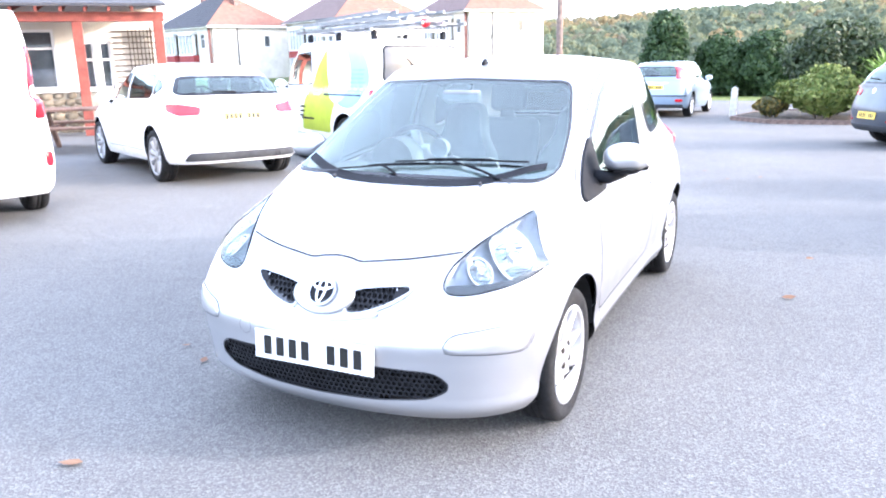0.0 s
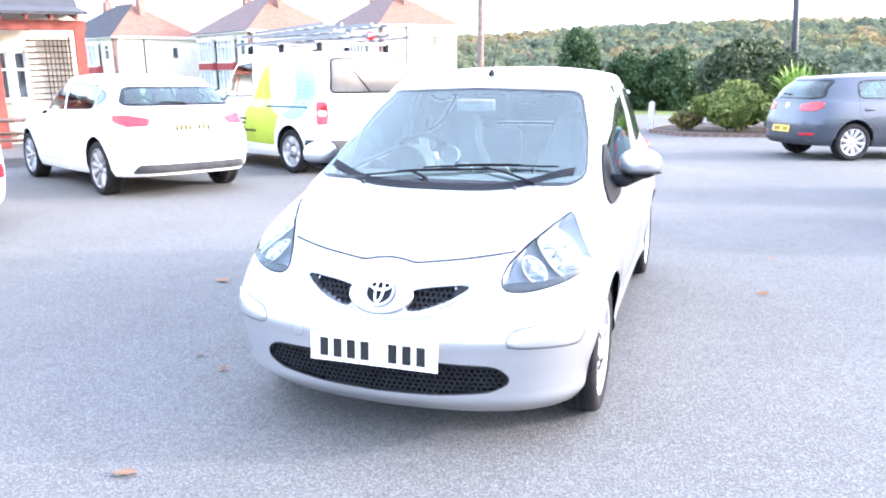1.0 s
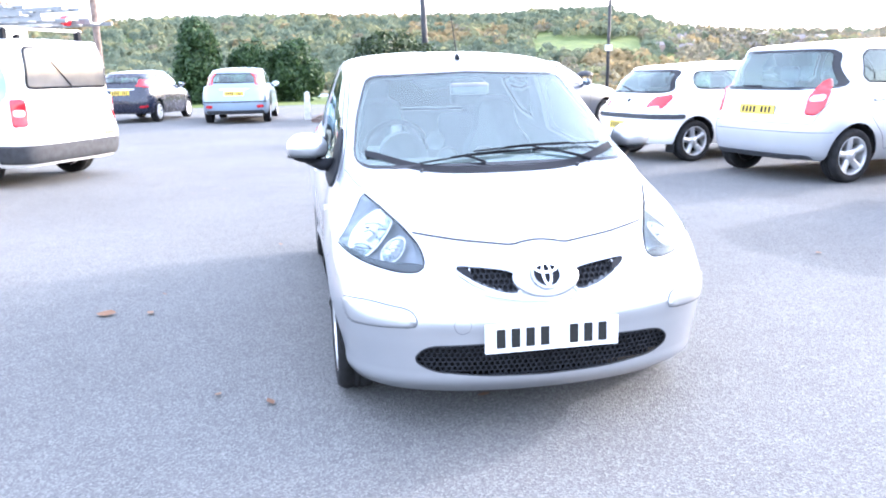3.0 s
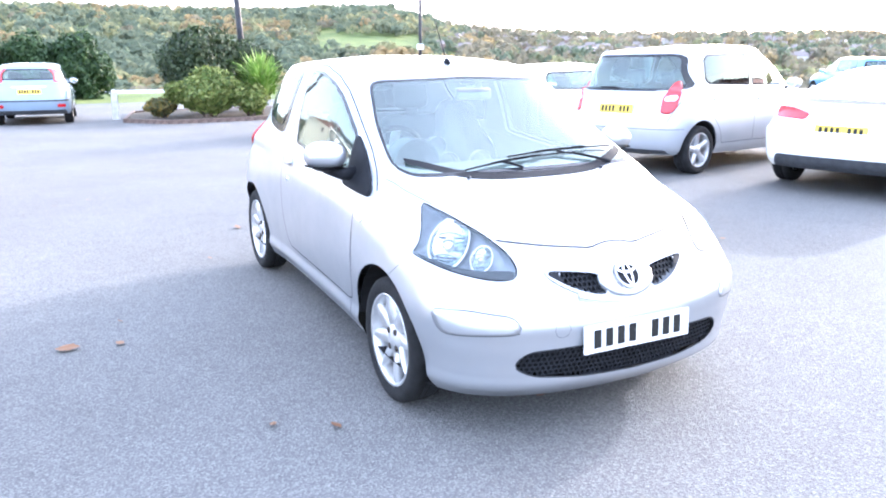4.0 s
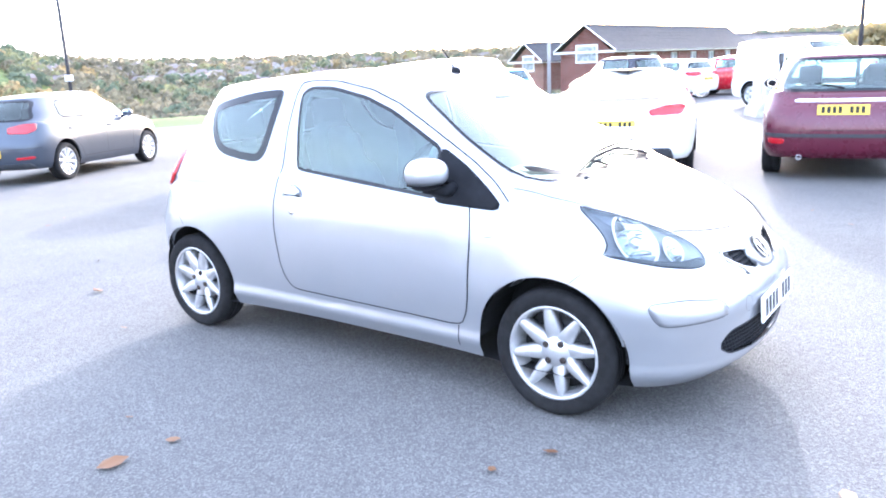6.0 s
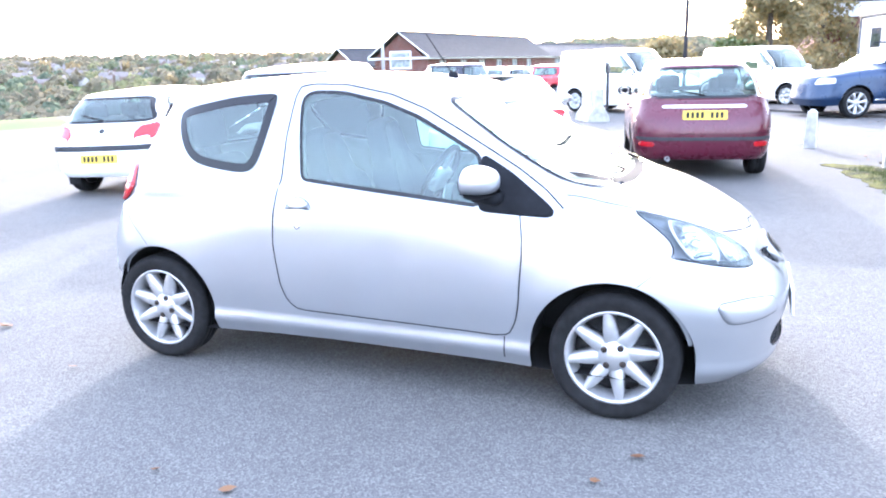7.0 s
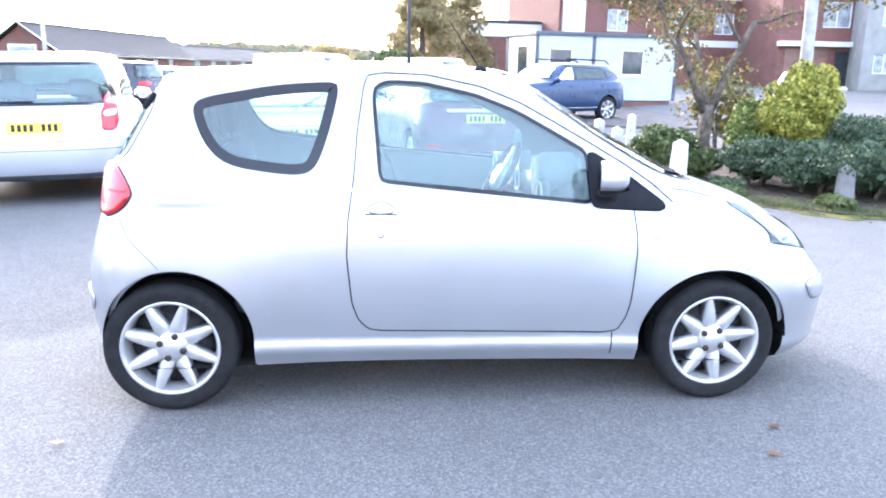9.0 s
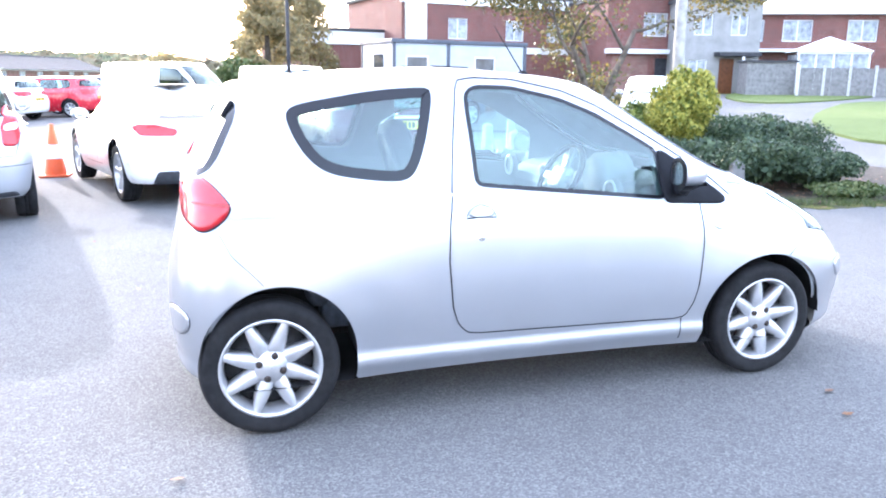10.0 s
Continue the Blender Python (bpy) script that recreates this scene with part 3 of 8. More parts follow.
def wheel_meshes(R, rim, width, spokes, style):
    """Tyre, rim, spokes, hub, disc and nuts, turned about x, outer face towards +x."""
    key = (R, rim, width, spokes, style)
    if key in WHEELS:
        return WHEELS[key]
    w = width / 2
    tyre = lathe([(rim - 0.012, -w * 0.8), (rim + 0.01, -w), (R * 0.90, -w * 1.02), (R * 0.975, -w * 0.86), (R, -w * 0.6), (R, -w * 0.22), (R - 0.006, -w * 0.2), (R - 0.006, -w * 0.14), (R, -w * 0.12),
                  (R, w * 0.12), (R - 0.006, w * 0.14), (R - 0.006, w * 0.2), (R, w * 0.22), (R, w * 0.6), (R * 0.975, w * 0.86), (R * 0.93, w * 1.0), (R * 0.88, w * 1.03), (rim + 0.022, w * 1.0), (rim + 0.008, w * 0.92), (rim - 0.004, w * 0.84)], 48, "x")
    barrel = lathe([(rim * 0.90, -w * 0.8), (rim * 0.90, w * 0.45), (rim * 0.95, w * 0.72), (rim - 0.008, w * 0.88), (rim + 0.004, w * 0.95), (rim + 0.006, w * 0.86)], 48, "x")
    disc = lathe([(0.03, -w * 0.1), (rim * 0.74, -w * 0.1), (rim * 0.74, -w * 0.25), (rim * 0.89, -w * 0.3), (rim * 0.89, -w * 0.8)], 32, "x")
    hub = lathe([(0.001, w * 0.80), (rim * 0.13, w * 0.79), (rim * 0.17, w * 0.72), (rim * 0.30, w * 0.66), (rim * 0.36, w * 0.52), (rim * 0.36, w * 0.1)], 24, "x")
    arms = []
    for i in range(spokes):
        a0 = 2 * math.pi * i / spokes
        V, F = [], []
        if style == "point":
            rows = [(0.27, 0.165, 0.62), (0.42, 0.168, 0.72), (0.60, 0.145, 0.80), (0.80, 0.115, 0.84), (0.985, 0.075, 0.86)]
        elif style == "steel":
            rows = [(0.45, 0.30, 0.55), (0.7, 0.30, 0.7), (0.93, 0.36, 0.6)]
        elif style == "fat":
            rows = [(0.30, 0.20, 0.66), (0.6, 0.15, 0.80), (0.97, 0.23, 0.84)]
        else:
            rows = [(0.26, 0.128, 0.66), (0.50, 0.128, 0.80), (0.78, 0.155, 0.85), (0.985, 0.20, 0.84)]
        for fr, hw, h in rows:
            r, half = rim * fr, rim * hw
            for k in ((-1, -0.55, 0.75, 1) if style == "point" else (-1, -0.45, 0.45, 1)):
                y, z = r, half * k
                hh = w * (h - (0.20 if abs(k) == 1 else 0) - (0.10 if style == "point" and k < 0 else 0))
                V.append((hh, y * math.cos(a0) - z * math.sin(a0), y * math.sin(a0) + z * math.cos(a0)))
            for k in (1, -1):
                y, z = r, half * k
                V.append((w * (h - 0.75), y * math.cos(a0) - z * math.sin(a0), y * math.sin(a0) + z * math.cos(a0)))
        for j in range(len(rows) - 1):
            for k in range(6):
                F.append((j * 6 + k, j * 6 + (k + 1) % 6, j * 6 + 6 + (k + 1) % 6, j * 6 + 6 + k))
        arms.append((V, F))
    nut = lathe([(0.0005, w * 0.77), (0.010, w * 0.77), (0.0145, w * 0.74), (0.0145, w * 0.5)], 8, "x")
    WHEELS[key] = tyre, barrel, disc, hub, arms, nut
    return WHEELS[key]


def add_wheel(root, x, y, R, rim, width, spokes, style, side, fine, turn=0.0, rim_mat="alloy"):
    tyre, barrel, disc, hub, arms, nut = wheel_meshes(R, rim, width, spokes, style)
    e = part("wheel", tyre, M["rubber"], root, "black rubber tyre on a silver wheel", True, pose(x, y, R) @ (pose(0, 0, 0, turn) if side > 0 else pose(0, 0, 0, turn, 0, 180)))
    a = M["steel"] if style == "steel" else M[rim_mat]
    part("brake_disc", disc, M["disc"], e, "", True)
    if fine:
        rimob = part("rim", barrel, a, e, "silver alloy rim", True)
        for g in arms:
            part("spoke", g, a, e, "", True)
        part("hub", hub, a, e, "", True)
        for k in range(4):
            b = radians(45 + 90 * k)
            part("wheel_nut", nut, M["nut"], e, "", True, pose(0, 0.049 * math.cos(b), 0.049 * math.sin(b)))
    else:
        part("rim", join(barrel, hub, *arms), a, e, "", True)
    return e


def seat_geo():
    cushion = box(-0.24, -0.26, 0.0, 0.24, 0.25, 0.16, 0.05)
    back = moved(box(-0.235, -0.06, 0.0, 0.235, 0.07, 0.60, 0.05), pose(0, 0.22, 0.10, -16))
    head = moved(box(-0.13, -0.045, 0.0, 0.13, 0.045, 0.20, 0.04), pose(0, 0.39, 0.72, -10))
    stem = moved(box(-0.05, -0.012, -0.10, 0.05, 0.012, 0.05), pose(0, 0.385, 0.70, -12))
    return cushion, back, head, stem


def tall_back():
    """A one-piece bucket backrest that narrows into its headrest."""
    prof = chaikin([(-0.24, 0.0), (0.24, 0.0), (0.25, 0.30), (0.22, 0.50), (0.14, 0.62), (0.125, 0.78), (0.07, 0.82), (-0.07, 0.82), (-0.125, 0.78), (-0.14, 0.62), (-0.22, 0.50), (-0.25, 0.30)], 2)
    mid = prof.mean(0)
    V, F, n = [], [], len(prof)
    for k, d in ((0.86, -0.065), (0.96, -0.05), (1.0, 0.0), (0.96, 0.05), (0.84, 0.07)):
        V += [(mid[0] + (u - mid[0]) * k, d - (0.03 if abs(u) > 0.17 and d < 0 else 0), mid[1] + (v - mid[1]) * k) for u, v in prof]
    for j in range(4):
        F += [(j * n + i, j * n + (i + 1) % n, (j + 1) * n + (i + 1) % n, (j + 1) * n + i) for i in range(n)]
    F += [tuple(range(n)), tuple(range(5 * n - 1, 4 * n - 1, -1))]
    return moved((V, F), pose(0, 0.22, 0.10, -17))


def add_seat(root, x, y, z, one_piece=False):
    cu, ba, he, st = seat_geo()
    if one_piece:
        e = part("seat", cu, M["cloth"], root, "dark grey cloth bucket seat", True, pose(x, y, z))
        part("backrest", tall_back(), M["cloth"], e, "", True)
        return
    e = part("seat", cu, M["cloth"], root, "dark grey cloth seat", True, pose(x, y, z))
    part("backrest", ba, M["cloth"], e, "", True)
    part("headrest", join(he, st), M["cloth"], e, "", True)


def add_cabin(root, s, right_hand=True):
    """Dashboard, steering wheel and seats, sized by the dict s."""
    w, cy, cz = s["w"], s["cowl"][0], s["cowl"][1]
    prof = [(cy + 0.10, cz - 0.03), (cy + 0.45, cz + 0.0), (cy + 0.62, cz - 0.02), (cy + 0.70, cz - 0.09), (cy + 0.66, cz - 0.22), (cy + 0.58, cz - 0.45), (cy + 0.2, cz - 0.5)]
    part("dashboard", prism(chaikin(prof, 1), "x", -w + 0.16, w - 0.16), M["dash"], root, "dark grey plastic dashboard")
    sx = -0.36 if right_hand else 0.36
    st = part("steering_wheel", moved(lathe([(0.17 + 0.015 * math.cos(a), 0.015 * math.sin(a)) for a in np.linspace(0, 2 * math.pi, 9)], 32, "z"), pose(0, 0, 0)), M["black"], root, "black steering wheel", True, pose(sx, cy + 0.88, cz - 0.0, -62))
    part("wheel_boss", join(box(-0.07, -0.06, -0.03, 0.07, 0.06, 0.02, 0.02), box(-0.165, -0.015, -0.01, 0.165, 0.02, 0.006), box(-0.025, -0.165, -0.01, 0.025, 0.0, 0.006)), M["alloy" if s.get("fine") else "trim"], st, "", True)
    part("binnacle", moved(lathe([(0.001, 0.05), (0.09, 0.05), (0.115, 0.02), (0.12, -0.12)], 20, "y"), pose(sx, cy + 0.66, cz + 0.0)), M["dash"], root, "", True)
    for x in (-0.36, 0.36):
        add_seat(root, x, cy + 1.08, min(0.30, s["h"] - 1.12), bool(s.get("one_piece")))
        if not s.get("coupe"):
            add_seat(root, x, cy + 1.82, min(0.36, s["h"] - 1.10))


def add_plate(root, shell, axis, u, z, mat, tilt=0, w=0.52, h=0.111, gaps=3):
    """A registration plate, its characters left as plain bars."""
    p = shell.on(axis, 1, u, z, 0.012)
    m = Matrix.Translation(p) @ (pose(0, 0, 0, 90 + tilt) if axis == "f" else pose(0, 0, 0, 90 - tilt, 0, 180))
    pl = part("number_plate", box(-w / 2, -h / 2, -0.006, w / 2, h / 2, 0.004, 0.003), mat, root, "plate with plain dark bars for characters", at=m)
    cw = w / 9.2
    for i in range(8):
        if i == gaps + 1:
            continue
        x = -w / 2 + cw * (0.75 + i)
        part("plate_bar", box(x, -h * 0.33, 0.004, x + cw * 0.62, h * 0.33, 0.0055), M["ink"], pl)
    return pl


def hatch(s):
    """Outlines for an everyday car from its main sizes."""
    yf, yr, w, h = s["front"], s["rear"], s["w"], s["h"]
    cy, cz = s["cowl"]
    bon, bm, br = s["bonnet"], s["belt"], s["beltr"]
    rf, rr, wr, zr = s["rooff"], s["roofr"], s["wroof"], s["zroofr"]
    ty = s.get("taily", yr - 0.10)
    nf, nr, nc, ncr = s.get("nf", (2.6, 8)), s.get("nr", (3.2, 12)), s.get("nc", 4.6), s.get("ncr", 5.0)
    nm = s.get("nm", (3, 6))
    ym = s.get("ym", 0.15)
    lo = s.get("low", 0.2)
    R = [
        (yf + 0.10, yr - 0.08, w - 0.07, nf, nr, lo, lo + 0.02, lo + 0.06, ym),
        (yf + 0.02, yr - 0.02, w - 0.03, nf, nr, lo + 0.12, lo + 0.12, lo + 0.14, ym),
        (yf, yr, w - 0.008, nf, nr, 0.46, 0.50, 0.50, ym),
        (yf + 0.02, yr - 0.005, w, nf, nr, 0.58, 0.64, 0.64, ym),
        (yf + 0.09, yr - 0.05, w - 0.008, nf, nr, bon - 0.06, bm - 0.18, br - 0.22, ym),
        (yf + 0.24, ty + 0.03, w - 0.035, nf, nr, bon + 0.04, bm - 0.06, br - 0.07, ym),
        ((yf + cy) / 2 + 0.05, ty + 0.02, w - 0.06, nm, nr, bon + 0.72 * (cz - bon), bm - 0.01, br - 0.01, ym),
        (cy, ty, w - 0.085, nc, ncr, cz, bm + 0.03, br + 0.03, ym),
        ((cy + rf) / 2 - 0.02, (ty + rr) / 2 + 0.03, (w - 0.085 + wr) / 2 + 0.02, nc, ncr, (cz + h) / 2 - 0.03, (bm + h) / 2 - 0.02, (br + zr) / 2, ym),
        (rf, rr, wr, nc, ncr, h - 0.09, h - 0.085, zr - 0.06, ym),
        (rf + 0.12, rr - 0.07, wr - 0.08, nc, ncr, h - 0.035, h - 0.03, zr, ym),
        (rf + 0.42, rr - 0.35, wr * 0.5, 3, 3, h - 0.004, h, zr + 0.02, ym),
        (rf + 0.7, rr - 0.75, 0.01, 2, 2, h, h + 0.003, zr + 0.025, ym),
    ]
    return R


def glaze(sh, root, poly, axis, side, seal, mat, name, label=""):
    """A window: an opening with a dark seal round it and a pane in it."""
    inn = inset(poly, seal)
    sh.cut(inset(poly, seal * 0.5), axis, side)
    w = part(name, sh.band(poly, inn, axis, side, 0.003), M["frit"], root, label, True)
    g = part("pane", sh.patch(inn, axis, side, 0.002, 4), mat, w, "", True)
    g.visible_shadow = False
    return w


def build_car(name, m, label, s, category="car"):
    """A parked car from its sizes; front towards -y."""
    root = thing(name, m, label, category)
    R, rim = s["R"], s["rim"]
    ax = s["axles"]
    arches = s.get("arches") or [(y, R + 0.02, R + 0.045) for y in ax]
    sub, cf, cr = s.get("res", (4, 46, 46))
    sh = Shell(s.get("rings") or hatch(s), sub, cf, cr, arches, s.get("bulge", 0.012), s.get("sill", 0.0), s.get("crease", 0.0))
    col = M[s["paint"]]
    for yc, zc, rad, *wide in arches:
        ry = wide[0] if wide else rad
        arch = np.array([(yc + ry * math.cos(a), zc + rad * math.sin(a)) for a in np.linspace(0, math.pi, 40)] + [(yc - ry, -0.2), (yc + ry, -0.2)])
        for sd in (1, -1):
            sh.cut(arch, "x", sd)
    gl = M[s.get("glass", "glass")]
    for pts, it, *wide in s["side_glass"]:
        for sd in (1, -1):
            glaze(sh, root, rounded(pts, it, 0.04), "x", sd, wide[0] if wide else s.get("seal", 0.022), gl, "side_window")
    glaze(sh, root, rounded(s["screen"], 1, 0.05), "f", 1, s.get("screen_seal", 0.03), M["screen"], "windscreen")
    if s.get("rear_glass"):
        glaze(sh, root, rounded(s["rear_glass"], 2, 0.04), "r", 1, 0.03, M[s["rear_mat"]] if s.get("rear_mat") else gl, "rear_window")
    for c, axis, side in s.get("cuts", ()):
        sh.cut(c, axis, side)
    part("body", sh.body(), col, root, s.get("body_label", ""), True)
    part("cabin_lining", sh.lining(0.03, 0.35), M["lining"], root, "", True)
    n = len(sh.first)
    fl = [tuple(p) for p in sh.first] + [(0, 0, sh.first[:, 2].mean())]
    part("underbody", (fl, [(i, (i + 1) % n, n) for i in range(n)]), M["under"], root)
    for yc, zc, rad, *wide in arches:
        for sd in (1, -1):
            well = lathe([(rad - 0.002, sd * (s["w"] - 0.035)), (rad + 0.012, sd * (s["w"] - 0.30)), (0.02, sd * (s["w"] - 0.31))], 20, "x", (0, 180))
            part("wheel_arch", moved(well, pose(0, yc, zc) @ Matrix.Diagonal((1, (wide[0] if wide else rad) / rad, 1, 1))), M["under"], root)
    for i, y in enumerate(ax):
        for sd in (1, -1):
            add_wheel(root, sd * (s["w"] - s.get("inset", 0.115)), y, R, rim, s.get("tyre", 0.2), s.get("spokes", 5), s.get("style", "fat"), sd, s.get("fine", False), s.get("turn", 17 * i + 9), s.get("rim_mat", "alloy"))
    # lamps, bumper strips, handles, seams
    for lab, mat, axis, pts in s.get("patches", ()):
        p = rounded(pts, 1, 0.02)
        for sd in (1, -1):
            q = p if axis in "xe" else p * (sd, 1)
            part(lab, sh.patch(q, axis, sd, 0.013 if "strip" in lab or "amber" in lab else 0.009, 9, 0.012), M[mat], root, "", True)
    for lab, mat, axis, pts in s.get("middles", ()):
        part(lab, sh.patch(rounded(pts, 1, 0.02), axis, 1, 0.008, 20, 0.012), M[mat], root, "", True)
    for pts in s.get("seams", ()):
        for sd in (1, -1):
            part("door_seam", sh.line(pts, "x", sd, s.get("seam_w", 0.006)), M["seam"], root)
    for pts in s.get("soft_seams", ()):
        for sd in (1, -1):
            part("panel_seam", sh.line(pts, "x", sd, 0.004), M["gap_soft"], root)
    for pts in s.get("rear_seams", ()):
        part("tailgate_seam", sh.line(pts, "r", 1), M["seam"], root)
    for y, z in s.get("handles", ()):
        for sd in (1, -1):
            p = sh.on("x", sd, y, z, 0.012)
            part("door_handle", box(p[0] - 0.014, y - 0.09, z - 0.014, p[0] + 0.014, y + 0.09, z + 0.016, 0.008), col, root, "", True)
    if s.get("mirror"):
        y, z = s["mirror"]
        for sd in (1, -1):
            p = sh.on("x", sd, y, z - 0.02, 0)
            x0 = p[0]
            cap = moved(ball(0.11, 0.075, 0.075), pose(x0 + sd * 0.13, y, z + 0.02))
            mi = part("door_mirror", cap, M[s.get("mirror_mat", s["paint"])], root, "", True)
            part("mirror_arm", box(min(x0, x0 + sd * 0.1), y - 0.03, z - 0.05, max(x0, x0 + sd * 0.1), y + 0.03, z - 0.015, 0.008), M["black"], mi)
            part("mirror_glass", moved(lathe([(0.001, 0.001), (0.065, 0.0)], 16, "y"), pose(x0 + sd * 0.13, y + 0.062, z + 0.02)), M["chrome"], mi)
    if s.get("wiper"):
        z = s["wiper"]
        a, b = sh.on("r", 1, 0.0, z, 0.012), sh.on("r", 1, 0.30, z + s.get("wiper_rise", 0.02), 0.014)
        part("rear_wiper", tube([a, b], [0.012, 0.006], 6), M["black"], root)
    if s.get("plate"):
        add_plate(root, sh, "r", 0, s["plate"], M["plate_y"], s.get("plate_tilt", 8))
    add_cabin(root, s)
    return root, sh


def ball(a, b, c, n=14, k=9):
    V, F = [], []
    for i in range(k + 1):
        t = math.pi * i / k
        for j in range(n):
            p = 2 * math.pi * j / n
            V.append((a * math.sin(t) * math.cos(p), b * math.sin(t) * math.sin(p), c * math.cos(t)))
    for i in range(k):
        for j in range(n):
            F.append((i * n + j, (i + 1) * n + j, (i + 1) * n + (j + 1) % n, i * n + (j + 1) % n))
    return V, F

# ground: one sheet, level round the car, falling to a valley with a wooded hill beyond
def bank(x, y):
    """The rise towards the houses across the road."""
    d, az = np.hypot(x, y), np.degrees(np.arctan2(x, y))
    return smooth01((az - 104) / 12) * smooth01((172 - az) / 15) * 0.024 * np.clip(d - 16, 0, 60)


def ground_z(x, y):
    """Height of the asphalt yard and its near surroundings."""
    return float(-0.024 * max(0.0, y - 2) + bank(x, y))


HILL = [(-180, 0.6), (-60, 0.8), (-40, 1.2), (-19, 1.55), (-13, 1.8), (-6, 2.15), (0, 2.3), (8, 2.2), (14, 2.25), (20, 2.45), (23, 2.4), (25.2, 1.9), (28, 1.2), (30, 1.0), (34, 0.84), (40, 0.74), (50, 0.74), (60, 0.74), (66, 0.55), (74, 0.8), (80, 1.05), (86, 1.05), (92, 0.5), (100, 0.3), (130, 0.5), (180, 0.6)]


def land_z(x, y):
    """The whole landscape, vectorised."""
    d = np.hypot(x, y)
    az = np.degrees(np.arctan2(x, y))
    el = np.interp(az, [a for a, _ in HILL], [e for _, e in HILL])
    near = -0.024 * np.maximum(0, y - 2)
    north = smooth01((az + 30) / 20) * smooth01((78 - az) / 15)
    edge = 40.0
    valley = -9.0 - 6 * north
    fall = near * (1 - smooth01((d - edge) / 60)) + valley * smooth01((d - edge) / 90) * north + bank(x, y) * (1 - smooth01((d - 120) / 60))
    top = 700 * np.tan(np.radians(el - 0.25)) + 1.47
    rise = smooth01((d - 180) / 520)
    far = valley * north * (1 - rise) + top * rise
    k = smooth01((d - 150) / 60)
    return fall * (1 - k) + far * k


def ground_sheet():
    """Rings of quads out to the horizon, fine near the camera."""
    rad = [0, 2, 4, 7, 11, 16, 22, 29, 37, 45, 55, 66, 80, 95, 115, 140, 170, 205, 245, 290, 340, 390, 440, 500, 560, 620, 680, 720, 800, 1000, 1600, 3000, 4500]
    n = 180
    V, F, idx = [(0.0, 0.0, 0.0)], [], []
    for r in rad[1:]:
        a = np.linspace(0, 2 * np.pi, n, endpoint=False)
        x, y = r * np.sin(a), r * np.cos(a)
        z = land_z(x, y)
        if r > 720:
            z = z - (r - 720) * 0.02
        V += list(zip(x, y, z))
    for i in range(n):
        F.append((0, 1 + (i + 1) % n, 1 + i))
    for k in range(len(rad) - 2):
        for i in range(n):
            a, b = 1 + k * n + i, 1 + k * n + (i + 1) % n
            F.append((a, b, b + n, a + n))
    for f in F:
        c = np.mean([V[i] for i in f], 0)
        d, az = math.hypot(c[0], c[1]), math.degrees(math.atan2(c[0], c[1]))
        yard = d < 46 and not (d > 30 and -12 < az < 40)
        idx.append(0 if yard else 1)
    me = mesh_of("ground", V, F, [M["asphalt"], M["grass"]], True, idx)
    return tagged(new("ground", me), "worn grey asphalt yard falling away to grass and a wooded valley", "ground", kind="structure")


ground_sheet()


def stand(x, y, heading):
    """A pose on the sloping ground, front along heading (degrees clockwise from +y)."""
    z = ground_z(x, y)
    nx, ny = -(ground_z(x + 1, y) - ground_z(x - 1, y)) / 2, -(ground_z(x, y + 1) - ground_z(x, y - 1)) / 2
    up = Vector((nx, ny, 1)).normalized()
    fwd = Vector((math.sin(radians(heading)), math.cos(radians(heading)), 0))
    fwd = (fwd - up * fwd.dot(up)).normalized()
    right = fwd.cross(up)
    m = Matrix((( -right.x, -fwd.x, up.x, x), (-right.y, -fwd.y, up.y, y), (-right.z, -fwd.z, up.z, z), (0, 0, 0, 1)))
    return m

# the silver three-door hatchback in the middle
def mirrored(pts):
    return pts + [(-x, z) for x, z in reversed(pts)]


